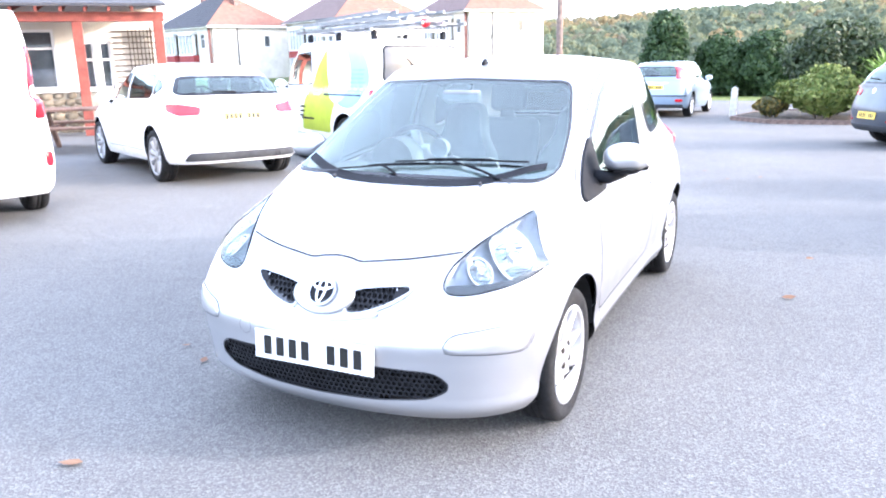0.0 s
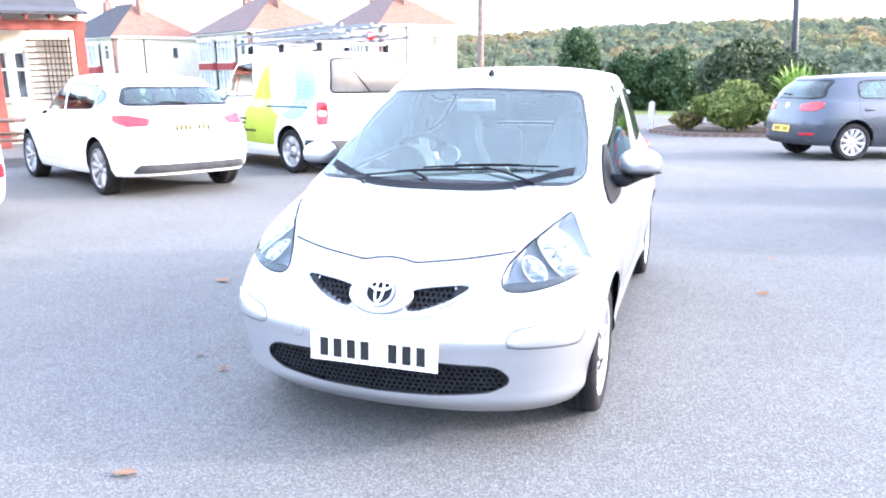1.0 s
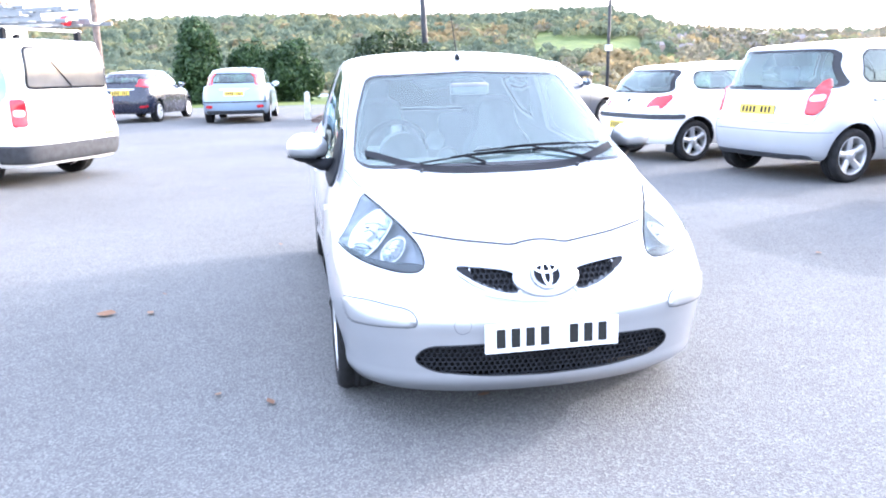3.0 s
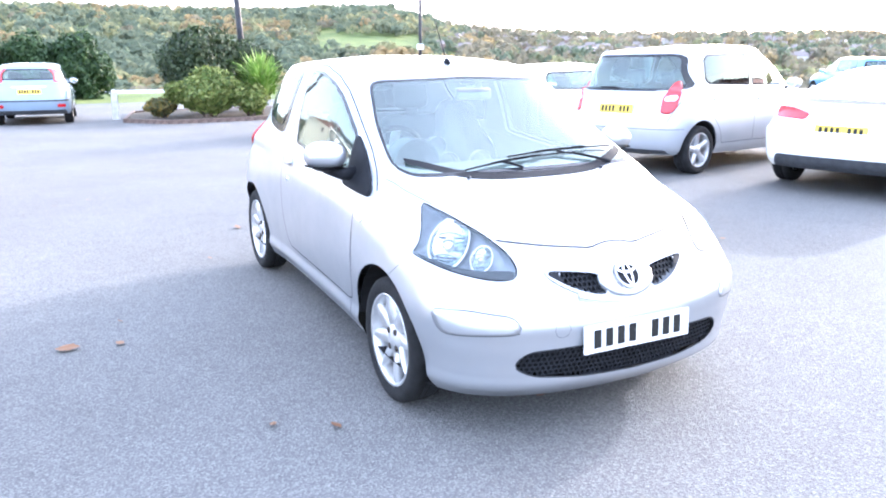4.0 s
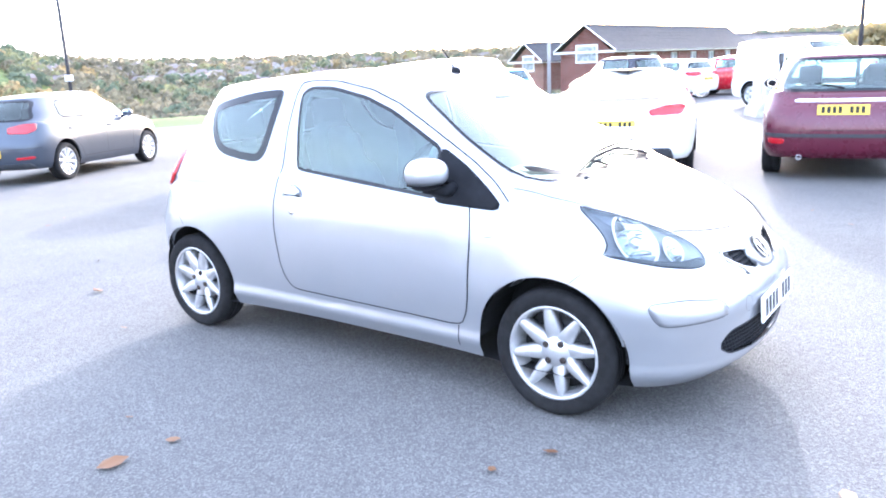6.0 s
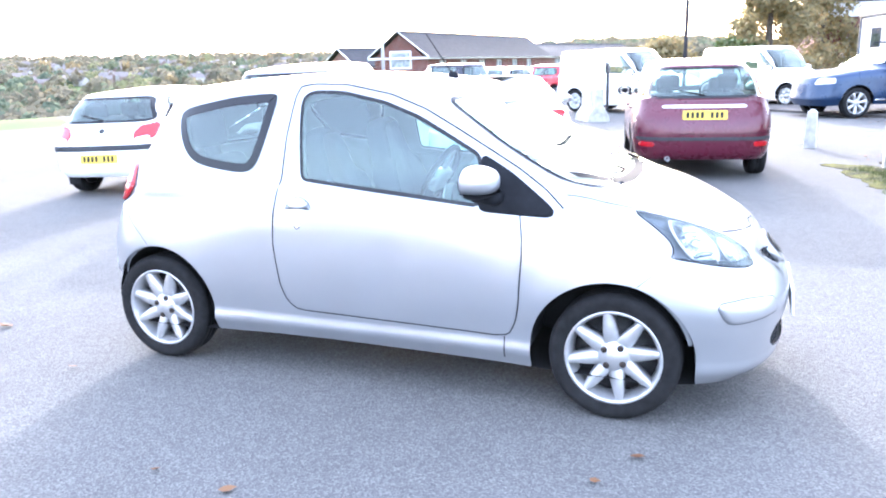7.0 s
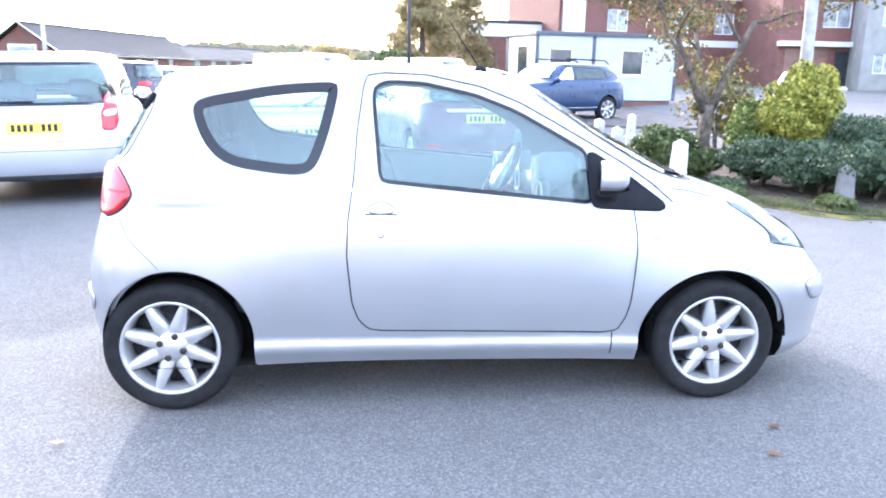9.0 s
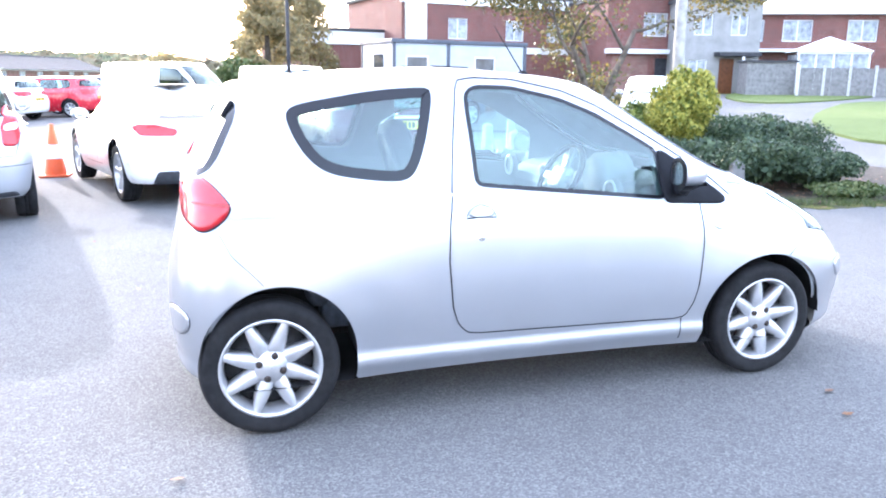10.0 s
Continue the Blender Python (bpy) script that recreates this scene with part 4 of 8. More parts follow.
AYGO = dict(
    w=0.805, h=1.455, front=-1.86, rear=1.55, cowl=(-1.13, 0.945), paint="silver", R=0.277, rim=0.199, tyre=0.155, axles=(-1.17, 1.17), inset=0.105, fine=True,
    spokes=8, style="point", res=(8, 150, 130), bulge=0.03, sill=0.014, crease=0.012, seal=0.026, screen_seal=0.009, arches=[(-1.158, 0.292, 0.318, 0.340), (1.133, 0.312, 0.306)], one_piece=1,
    rings=[
        (-1.765, 1.46, 0.735, (2.0, 14), (3.5, 18), 0.172, 0.20, 0.18, 0.2),
        (-1.832, 1.53, 0.752, (2.0, 16), (3.5, 20), 0.232, 0.255, 0.25, 0.2),
        (-1.844, 1.54, 0.758, (2.0, 16), (3.5, 20), 0.29, 0.308, 0.32, 0.2),
        (-1.848, 1.55, 0.765, (2.0, 16), (3.5, 20), 0.34, 0.342, 0.38, 0.2),
        (-1.855, 1.555, 0.780, (2.0, 16), (3.5, 20), 0.42, 0.46, 0.50, 0.2),
        (-1.850, 1.545, 0.788, (2.0, 16), (3.5, 20), 0.51, 0.62, 0.62, 0.2),
        (-1.752, 1.51, 0.782, (1.95, 15), (3.5, 18), 0.645, 0.77, 0.77, 0.2),
        (-1.66, 1.485, 0.763, (2.2, 12), (3.5, 14), 0.745, 0.87, 0.90, 0.2),
        (-1.43, 1.475, 0.742, (2.8, 7), 5.5, 0.872, 0.93, 0.99, 0.2),
        (-1.13, 1.435, 0.715, (12.0, 5.3), 5, 0.945, 0.975, 1.06, 0.2),
        (-0.735, 1.365, 0.668, (8.0, 4.6), 4.5, 1.15, 1.18, 1.19, 0.2),
        (-0.43, 1.275, 0.595, (5.2, 4.4), 4.4, 1.335, 1.372, 1.335, 0.25),
        (-0.30, 1.22, 0.52, 4.0, 4.0, 1.398, 1.425, 1.385, 0.3),
        (-0.02, 0.88, 0.26, 3.0, 3.0, 1.438, 1.452, 1.43, 0.35),
        (0.30, 0.45, 0.01, 2.0, 2.0, 1.456, 1.456, 1.455, 0.38)],
    side_glass=[
        ([(0.31, 0.966), (0.335, 1.28), (0.335, 1.35), (0.28, 1.378), (0.12, 1.374), (-0.10, 1.328), (-0.27, 1.265), (-0.43, 1.18), (-0.575, 1.10), (-0.592, 0.882)], 1, 0.016),
        ([(1.075, 1.255), (1.035, 1.295), (0.72, 1.352), (0.495, 1.368), (0.465, 1.351), (0.515, 1.147), (0.560, 1.030), (0.61, 0.995), (0.71, 0.998), (0.93, 1.030), (1.02, 1.12)], 2, 0.042)],
    screen=mirrored([(0, 0.957), (0.40, 0.959), (0.60, 0.961), (0.646, 0.985), (0.602, 1.15), (0.53, 1.315), (0.49, 1.340), (0, 1.354)][::-1]),
    rear_glass=[(-0.58, 1.01), (0.58, 1.01), (0.46, 1.31), (-0.46, 1.31)],
    patches=[
        ("sail_panel", "black", "x", [(-0.572, 1.108), (-0.71, 1.03), (-0.81, 0.958), (-0.915, 0.880), (-0.90, 0.853), (-0.776, 0.858), (-0.58, 0.868)]),
    ],
    seams=[
        [(0.352, 1.395), (0.369, 1.359), (0.397, 1.168), (0.412, 0.983), (0.436, 0.817), (0.442, 0.671), (0.422, 0.472), (0.396, 0.396), (0.354, 0.353), (0.30, 0.345), (-0.66, 0.325), (-0.722, 0.335), (-0.755, 0.40), (-0.769, 0.473), (-0.783, 0.694), (-0.78, 0.766), (-0.766, 0.862)],
        [(-0.702, 0.325), (-0.70, 0.225)],
        [(0.352, 1.395), (0.29, 1.407), (0.11, 1.402), (-0.12, 1.357), (-0.29, 1.293), (-0.45, 1.208), (-0.60, 1.125), (-0.74, 1.045), (-0.86, 0.965), (-0.945, 0.89)],
    ],
    seam_w=0.0058, soft_seams=[[(1.34, 0.82), (1.30, 0.74), (1.22, 0.66), (1.19, 0.625)], [(-1.26, 0.60), (-1.33, 0.66)]],
)


def honeycomb(poly, put, cell=0.026, t=0.0035):
    """Hexagonal bars filling a polygon, each laid by put(u, v, depth)."""
    geos = []
    lo, hi = poly.min(0), poly.max(0)
    r = cell / math.sqrt(3)
    row = 0
    v = lo[1]
    while v < hi[1] + cell:
        u = lo[0] + (cell * 0.5 if row % 2 else 0)
        while u < hi[0] + cell:
            hexa = [(u + r * math.sin(math.pi / 3 * k), (v + r * math.cos(math.pi / 3 * k))) for k in range(6)]
            for k in (0, 1, 2):
                a, b = np.array(hexa[k]), np.array(hexa[k + 1])
                if inside(np.array([a, b]), poly).all():
                    d = (b - a) / np.linalg.norm(b - a)
                    s = np.array([-d[1], d[0]]) * t
                    q = [a - s, b - s, b + s, a + s]
                    V = [put(p[0], p[1], 0.0) for p in q] + [put(p[0], p[1], 0.012) for p in q]
                    geos.append((V, [(0, 1, 2, 3), (0, 1, 5, 4), (2, 3, 7, 6), (1, 2, 6, 5), (3, 0, 4, 7)]))
            u += cell
        v += r * 1.5
        row += 1
    return join(*geos)


def build_aygo():
    s = AYGO
    lamp = rounded([(0.312, 0.886), (0.46, 0.848), (0.595, 0.801), (0.668, 0.766), (0.722, 0.735), (0.762, 0.69), (0.767, 0.652), (0.72, 0.646), (0.665, 0.650), (0.565, 0.667), (0.49, 0.682), (0.40, 0.702), (0.328, 0.716), (0.352, 0.737), (0.362, 0.766), (0.355, 0.800), (0.336, 0.840)], 1, 0.02)
    low = rounded(mirrored([(0, 0.258), (0.24, 0.264), (0.44, 0.284), (0.515, 0.325), (0.505, 0.362), (0.46, 0.396), (0.25, 0.402), (0, 0.404)][::-1]), 1, 0.02)
    up = rounded([(-0.350, 0.672), (-0.22, 0.660), (-0.118, 0.645), (-0.104, 0.61), (-0.110, 0.572), (-0.17, 0.580), (-0.25, 0.605), (-0.32, 0.645)], 1, 0.014)
    cuts = [(lamp, "d", 1), (lamp, "d", -1), (low, "f", 1), (up, "f", 1), (flip(up), "f", 1)]
    root, sh = build_car("hatchback", pose(0, 0, 0), "silver metallic three-door hatchback parked on the asphalt", {**s, "cuts": cuts})
    return root, sh, lamp, low, up


def finish_aygo(root, sh, lamp, low, up):
    sil = M["silver"]

    def deep(dep):
        return lambda u, v, d: tuple(sh.on("f", 1, u, v, 0) + Vector((0, dep + d, 0)))
    # lower grille
    part("grille_back", ([deep(0.05)(p[0], p[1], 0) for p in low], [tuple(range(len(low)))]), M["under"], root)
    part("lower_grille", honeycomb(low, deep(0.014), 0.0215, 0.0030), M["grille"], root, "dark honeycomb lower grille")
    part("grille_edge", sh.band(inset(low, -0.008), inset(low, 0.006), "f", 1, -0.002), M["trim"], root, "", True)
    for sd in (1, -1):
        u2 = up * (sd, 1) if sd > 0 else flip(up)
        part("grille_back", ([deep(0.03)(p[0], p[1], 0) for p in inset(u2, -0.014)], [tuple(range(len(u2)))]), M["under"], root)
        part("upper_grille", honeycomb(u2, deep(0.012), 0.021, 0.0024), M["grille"], root, "dark honeycomb grille")
        tip = rounded([(-0.346, 0.670), (-0.285, 0.664), (-0.272, 0.620), (-0.318, 0.645)], 1, 0.014)
        part("grille_corner", sh.patch(tip if sd > 0 else flip(tip), "f", 1, 0.0015, 3), M["grille"], root)
        part("grille_surround", sh.line(inset(u2, -0.006), "f", 1, 0.010, 0.006, True), sil, root, "", True)
        # headlamp
        L = lamp
        house = part("headlamp", sh.band(L, inset(L, 0.005), "d", sd, 0.001), M["black"], root, "clear headlamp with a dark housing and chrome bowls", True)
        c = L.mean(0)
        deepest = Vector((sd * 0.42, -1.18, 0.765))

        def back(u, v, d):
            p = sh.on("d", sd, u, v, 0)
            return tuple(p + (deepest - p).normalized() * d)
        n = len(L)
        V = [back(q[0], q[1], 0.004) for q in L] + [back(q[0], q[1], 0.04) for q in c + (L - c) * 0.86] + [back(q[0], q[1], 0.085) for q in c + (L - c) * 0.5] + [back(c[0], c[1], 0.09)]
        F = [(k * n + i, k * n + (i + 1) % n, (k + 1) * n + (i + 1) % n, (k + 1) * n + i) for k in range(2) for i in range(n)] + [(2 * n + i, 2 * n + (i + 1) % n, 3 * n) for i in range(n)]
        part("housing", (V, F[:n]), M["lamp_grey"], house, "", True)
        part("reflector_bed", (V, F[n:]), M["lamp_grey"], house, "", True)
        keep = inset(L, 0.005)

        def within(q, c0):
            for _ in range(30):
                if inside(q[None], keep)[0]:
                    break
                q = c0 + (q - c0) * 0.96
            return q
        for u0, v0, r, m in ((0.484, 0.762, 0.082, 28), (0.628, 0.716, 0.042, 20)):
            c0 = np.array((u0, v0))
            ring = np.array([(math.cos(2 * math.pi * i / m), math.sin(2 * math.pi * i / m)) for i in range(m)])

            def bowl(levels):
                V = [back(*within(c0 + p * r * k, c0), d) for k, d in levels for p in ring]
                F = [(j * m + i, j * m + (i + 1) % m, (j + 1) * m + (i + 1) % m, (j + 1) * m + i) for j in range(len(levels) - 1) for i in range(m)]
                return V, F
            b = part("reflector", bowl([(0.95, 0.011), (0.82, 0.022), (0.62, 0.034), (0.40, 0.042), (0.18, 0.046), (0.01, 0.046)]), M["reflector"], house, "faceted bright reflector bowl")
            part("reflector_rim", bowl([(1.05, 0.016), (1.03, 0.007), (0.96, 0.007), (0.95, 0.012)]), M["lens_white"], b, "", True)
            part("bulb", bowl([(0.26, 0.044), (0.25, 0.024), (0.17, 0.018), (0.01, 0.017)]), M["lens_white"], b, "", True)
            for v1, w1 in ((0.40, 0.60), (0.12, 0.34), (-0.42, 0.52)):
                ends = [back(*within(c0 + np.array((t * w1 * r, v1 * r - 0.10 * r * t * t)), c0), 0.016) for t in (-1, -0.5, 0, 0.5, 1)]
                part("lamp_rib", tube([Vector(e) for e in ends], r * 0.06, 6), M["lamp_grey"], b, "", True)
        bez = rounded([(0.340, 0.724), (0.43, 0.712), (0.55, 0.692), (0.67, 0.680), (0.757, 0.682), (0.760, 0.655), (0.72, 0.650), (0.665, 0.655), (0.565, 0.671), (0.49, 0.686), (0.40, 0.706)], 1, 0.02)
        part("bezel", sh.patch(bez, "d", sd, -0.004, 3), M["bezel"], house, "dark lower bezel", True)
        g = part("lens", sh.patch(inset(L, 0.004), "d", sd, 0.003, 5), M["lens"], house, "", True)
        g.visible_shadow = False
        # bumper rubbing inserts
        ins = rounded([(0.450, 0.546), (0.597, 0.556), (0.776, 0.532), (0.808, 0.488), (0.798, 0.468), (0.651, 0.464), (0.495, 0.456), (0.466, 0.50)], 1, 0.02)
        part("bumper_insert", sh.patch(inset(ins, 0.003), "d", sd, 0.0042, 6, 0.008), sil, root, "", True)
        part("insert_gap", sh.line(ins, "d", sd, 0.0038, 0.0022, True), M["gap_mid"], root)
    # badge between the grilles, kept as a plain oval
    badge = part("badge_boss", sh.patch(ellipse(0, 0.622, 0.128, 0.064, 40), "f", 1, 0.014, 6, 0.022), sil, root, "", True)
    part("badge_field", sh.patch(ellipse(0, 0.626, 0.052, 0.040), "f", 1, 0.019, 4), M["black"], badge, "", True)
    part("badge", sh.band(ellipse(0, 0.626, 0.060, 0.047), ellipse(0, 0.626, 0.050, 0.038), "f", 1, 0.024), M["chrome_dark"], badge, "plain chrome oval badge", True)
    part("badge_bar", join(sh.band(ellipse(0, 0.628, 0.020, 0.040), ellipse(0, 0.628, 0.011, 0.032), "f", 1, 0.025), sh.band(ellipse(0, 0.645, 0.046, 0.018), ellipse(0, 0.645, 0.037, 0.010), "f", 1, 0.025)), M["chrome"], badge, "", True)
    lip = [(x, 0.578 - 0.028 * (1 - (x / 0.24) ** 2)) for x in np.linspace(-0.24, 0.24, 25)]
    part("grille_lip", join(sh.line(lip, "f", 1, 0.022, 0.004), sh.line(lip, "f", 1, 0.010, 0.010)), sil, root, "", True)
    part("tow_cover", sh.line(ellipse(-0.335, 0.475, 0.032, 0.034), "f", 1, 0.002, 0.0012, True), M["gap_soft"], root)
    # bonnet shut line
    bl = [(-0.475, 0.775), (-0.30, 0.752), (-0.16, 0.738), (-0.105, 0.732), (-0.06, 0.741), (0, 0.746), (0.06, 0.741), (0.105, 0.732), (0.16, 0.738), (0.30, 0.752), (0.475, 0.775)]
    part("bonnet_seam", sh.line(bl, "f", 1, 0.0045, 0.002), M["seam"], root)
    for sd in (1, -1):
        part("bonnet_seam", sh.line([(sd * 0.60, -1.27), (sd * 0.66, -1.10), (sd * 0.685, -0.95)], "z", 1, 0.004, 0.0015), M["gap_soft"], root)
    # scuttle under the screen
    n = 26
    xs = np.linspace(-0.59, 0.59, n)
    V = []
    for x in xs:
        t = abs(x) / 0.66
        yb = -1.150 + 0.26 * t ** 3.2
        V += [sh.on("z", 1, x, yb - 0.01, 0.003), sh.on("z", 1, x, yb + 0.040, 0.004)]
    part("scuttle", (V, [(2 * i, 2 * i + 2, 2 * i + 3, 2 * i + 1) for i in range(n - 1)]), M["black"], root, "", True)
    # wipers

    def glass_at(x, z, o):
        return sh.on("f", 1, x, z, o)
    for piv, tip, mid in (((0.44, 0.962), (0.50, 1.02), (0.18, 1.006)), ((-0.06, 0.962), (0.16, 1.0), (-0.16, 0.982))):
        w = part("wiper", tube([glass_at(piv[0], piv[1], 0.01), glass_at((piv[0] + mid[0]) / 2, (piv[1] + mid[1]) / 2 + 0.002, 0.018), glass_at(mid[0], mid[1], 0.02)], [0.007, 0.006, 0.004], 6), M["black"], root, "black windscreen wiper")
    for a, b in (((-0.10, 1.000), (0.52, 1.018)), ((-0.36, 0.966), (0.22, 1.002))):
        pts = [glass_at(a[0] + (b[0] - a[0]) * k / 8, a[1] + (b[1] - a[1]) * k / 8 + 0.006 * math.sin(k / 8 * math.pi), 0.014) for k in range(9)]
        part("wiper_blade", join(tube(pts, 0.0045, 5), tube([p + Vector((0, -0.006, 0.006)) for p in pts[2:7]], 0.003, 5)), M["black"], root)
    for x in (-0.36, 0.36):
        p = sh.on("z", 1, x, -1.125, 0.006)
        part("washer_jet", moved(ball(0.009, 0.012, 0.007, 8, 6), Matrix.Translation(p)), M["trim"], root, "", True)
    # roof aerial
    p = sh.on("z", 1, 0.0, -0.20, 0)
    a = part("aerial", moved(ball(0.016, 0.035, 0.030, 10, 6), Matrix.Translation(p)), M["black"], root, "black roof aerial with a thin whip", True)
    part("whip", tube([p + Vector((0, 0, 0.01)), p + Vector((0, 0.16, 0.24))], [0.004, 0.002], 6), M["black"], a)
    # plate
    add_plate(root, sh, "f", 0.0, 0.428, M["plate_w"], -4)
    for sd in (1, -1):
        # door, handle, lock, repeater
        door = rounded([(0.40, 1.0), (0.431, 0.817), (0.437, 0.671), (0.417, 0.472), (0.392, 0.40), (0.35, 0.36), (0.30, 0.350), (-0.66, 0.330), (-0.717, 0.34), (-0.75, 0.40), (-0.764, 0.473), (-0.778, 0.694), (-0.775, 0.766), (-0.765, 0.845), (-0.58, 0.862), (0.31, 0.945)], 1, 0.04)
        d = part("door", sh.patch(door, "x", sd, 0.0012, 12), sil, root, "", True)
        p = sh.on("x", sd, 0.30, 0.865, 0.0)
        hnd = part("door_handle", sh.patch(rounded([(0.362, 0.845), (0.345, 0.878), (0.30, 0.893), (0.255, 0.878), (0.24, 0.845)], 2, 0.012), "x", sd, 0.018, 4, 0.02), sil, d, "", True)
        part("handle_recess", sh.patch(rounded([(0.365, 0.845), (0.36, 0.825), (0.30, 0.812), (0.24, 0.825), (0.237, 0.845)], 2, 0.012), "x", sd, 0.003, 3), sil, d, "", True)
        part("handle_gap", sh.line([(0.366, 0.842), (0.30, 0.846), (0.236, 0.842)], "x", sd, 0.006, 0.010), M["seam"], d)
        part("handle_edge", sh.line([(0.366, 0.848), (0.348, 0.882), (0.30, 0.898), (0.252, 0.882), (0.234, 0.848)], "x", sd, 0.004, 0.004), M["gap_soft"], d)
        part("lock", sh.patch(ellipse(0.303, 0.762, 0.014, 0.014, 14), "x", sd, 0.005, 2, 0.006), M["chrome"], d, "", True)
        part("side_repeater", sh.patch(ellipse(-0.87, 0.757, 0.030, 0.013, 16), "x", sd, 0.008, 3, 0.01), M["lens_white"], root, "small clear side repeater", True)
        part("repeater_seal", sh.line(ellipse(-0.87, 0.757, 0.032, 0.015, 16), "x", sd, 0.003, 0.002, True), M["gap_mid"], root)
        # tail lamp
        tl = rounded([(1.46, 0.86), (1.462, 0.985), (1.425, 1.022), (1.37, 1.005), (1.285, 0.915), (1.345, 0.848), (1.41, 0.820)], 1, 0.015)
        t = part("tail_lamp", sh.patch(tl, "x", sd, 0.016, 6, 0.025), M["tail_red"], root, "red teardrop tail lamp", True)
        part("lamp_divider", sh.line([(1.29, 0.917), (1.36, 0.918), (1.45, 0.925)], "x", sd, 0.006, 0.0175), M["hung_red"], t)
        part("lamp_seal", sh.band(inset(tl, -0.006), tl, "x", sd, 0.002), M["seam"], t)
        # rear bumper rubbing insert
        ri = rounded([(1.47, 0.52), (1.535, 0.53), (1.535, 0.42), (1.50, 0.415), (1.465, 0.46)], 1, 0.014)
        part("bumper_insert", sh.patch(ri, "x", sd, 0.007, 4, 0.012), sil, root, "", True)
        part("insert_gap", sh.line(inset(ri, -0.004), "x", sd, 0.004, 0.0015, True), M["gap_mid"], root)
        hp = sh.on("z", 1, sd * 0.42, 1.275, 0.002)
        part("hatch_hinge", moved(box(-0.018, -0.04, -0.006, 0.018, 0.04, 0.012, 0.005), Matrix.Translation(hp) @ pose(0, 0, 0, -55)), M["black"], root, "", True)
        # mirror
        base = sh.on("x", sd, -0.66, 0.93, 0)
        cx, cy, cz = sd * 0.840, -0.592, 1.012

        def pod(a, front, rear, h):
            """A rounded pod, flat towards the rear."""
            V, F = ball(1, 1, 1, 24, 16)
            soft = lambda t, e: math.copysign(abs(t) ** e, t)
            return [(a * soft(x, 0.85), (front if y < 0 else rear) * soft(y, 0.8 if y < 0 else 0.5), h * soft(z, 0.85)) for x, y, z in V], F
        turn = pose(cx, cy, cz, 0, 0, sd * 15)
        V, F = pod(0.100, 0.110, 0.016, 0.066)
        mi = part("door_mirror", moved((V, F), turn), sil, root, "silver-capped door mirror with a black arm", True)
        part("mirror_shell", moved(([(x * 1.015, y * 1.015, -0.045 + (min(z, -0.045) + 0.045) * 1.5) for x, y, z in V], F), turn), M["black"], mi, "", True)
        part("mirror_frame", moved(([(x * 1.01, max(y, 0.008) * 1.05, z * 1.01) for x, y, z in V], F), turn), M["black"], mi, "", True)
        part("mirror_glass", moved(([(x * 0.80, 0.0178, z * 0.76) for x, y, z in V], F), turn), M["chrome"], mi)
        part("mirror_arm", tube([base + Vector((0, 0, 0.0)), Vector((sd * 0.78, -0.655, 0.93)), Vector((cx, cy, cz - 0.06))], [0.035, 0.03, 0.028], 10), M["black"], mi, "", True)
    part("exhaust", moved(lathe([(0.022, -0.08), (0.022, 0.06), (0.018, 0.06), (0.018, -0.05)], 14, "y"), pose(0.45, 1.46, 0.235)), M["steel"], root, "", True)
    for x in (-0.60, 0.60, -0.10, 0.10):
        v = part("air_vent", lathe([(0.001, 0.012), (0.042, 0.010), (0.046, 0.016), (0.058, 0.016), (0.062, -0.02)], 24, "y"), M["dash"], root, "round dashboard air vent with a pale ring", True, pose(x, -0.405, 0.90, 0, 0, 0))
        part("vent_ring", lathe([(0.047, 0.016), (0.050, 0.022), (0.057, 0.022), (0.060, 0.014)], 24, "y"), M["lens_white"], v, "", True)
    rev = part("rev_counter", lathe([(0.001, 0.02), (0.045, 0.02), (0.05, -0.03)], 20, "y"), M["dash"], root, "round grey dial pod beside the wheel", True, pose(-0.17, -0.40, 1.0))
    part("cabin_mirror", moved(box(-0.10, -0.02, -0.03, 0.10, 0.02, 0.03, 0.012), pose(0, -0.50, 1.27)), M["dash"], root, "", True)


root, shell, lamp_poly, low_poly, up_poly = build_aygo()
finish_aygo(root, shell, lamp_poly, low_poly, up_poly)

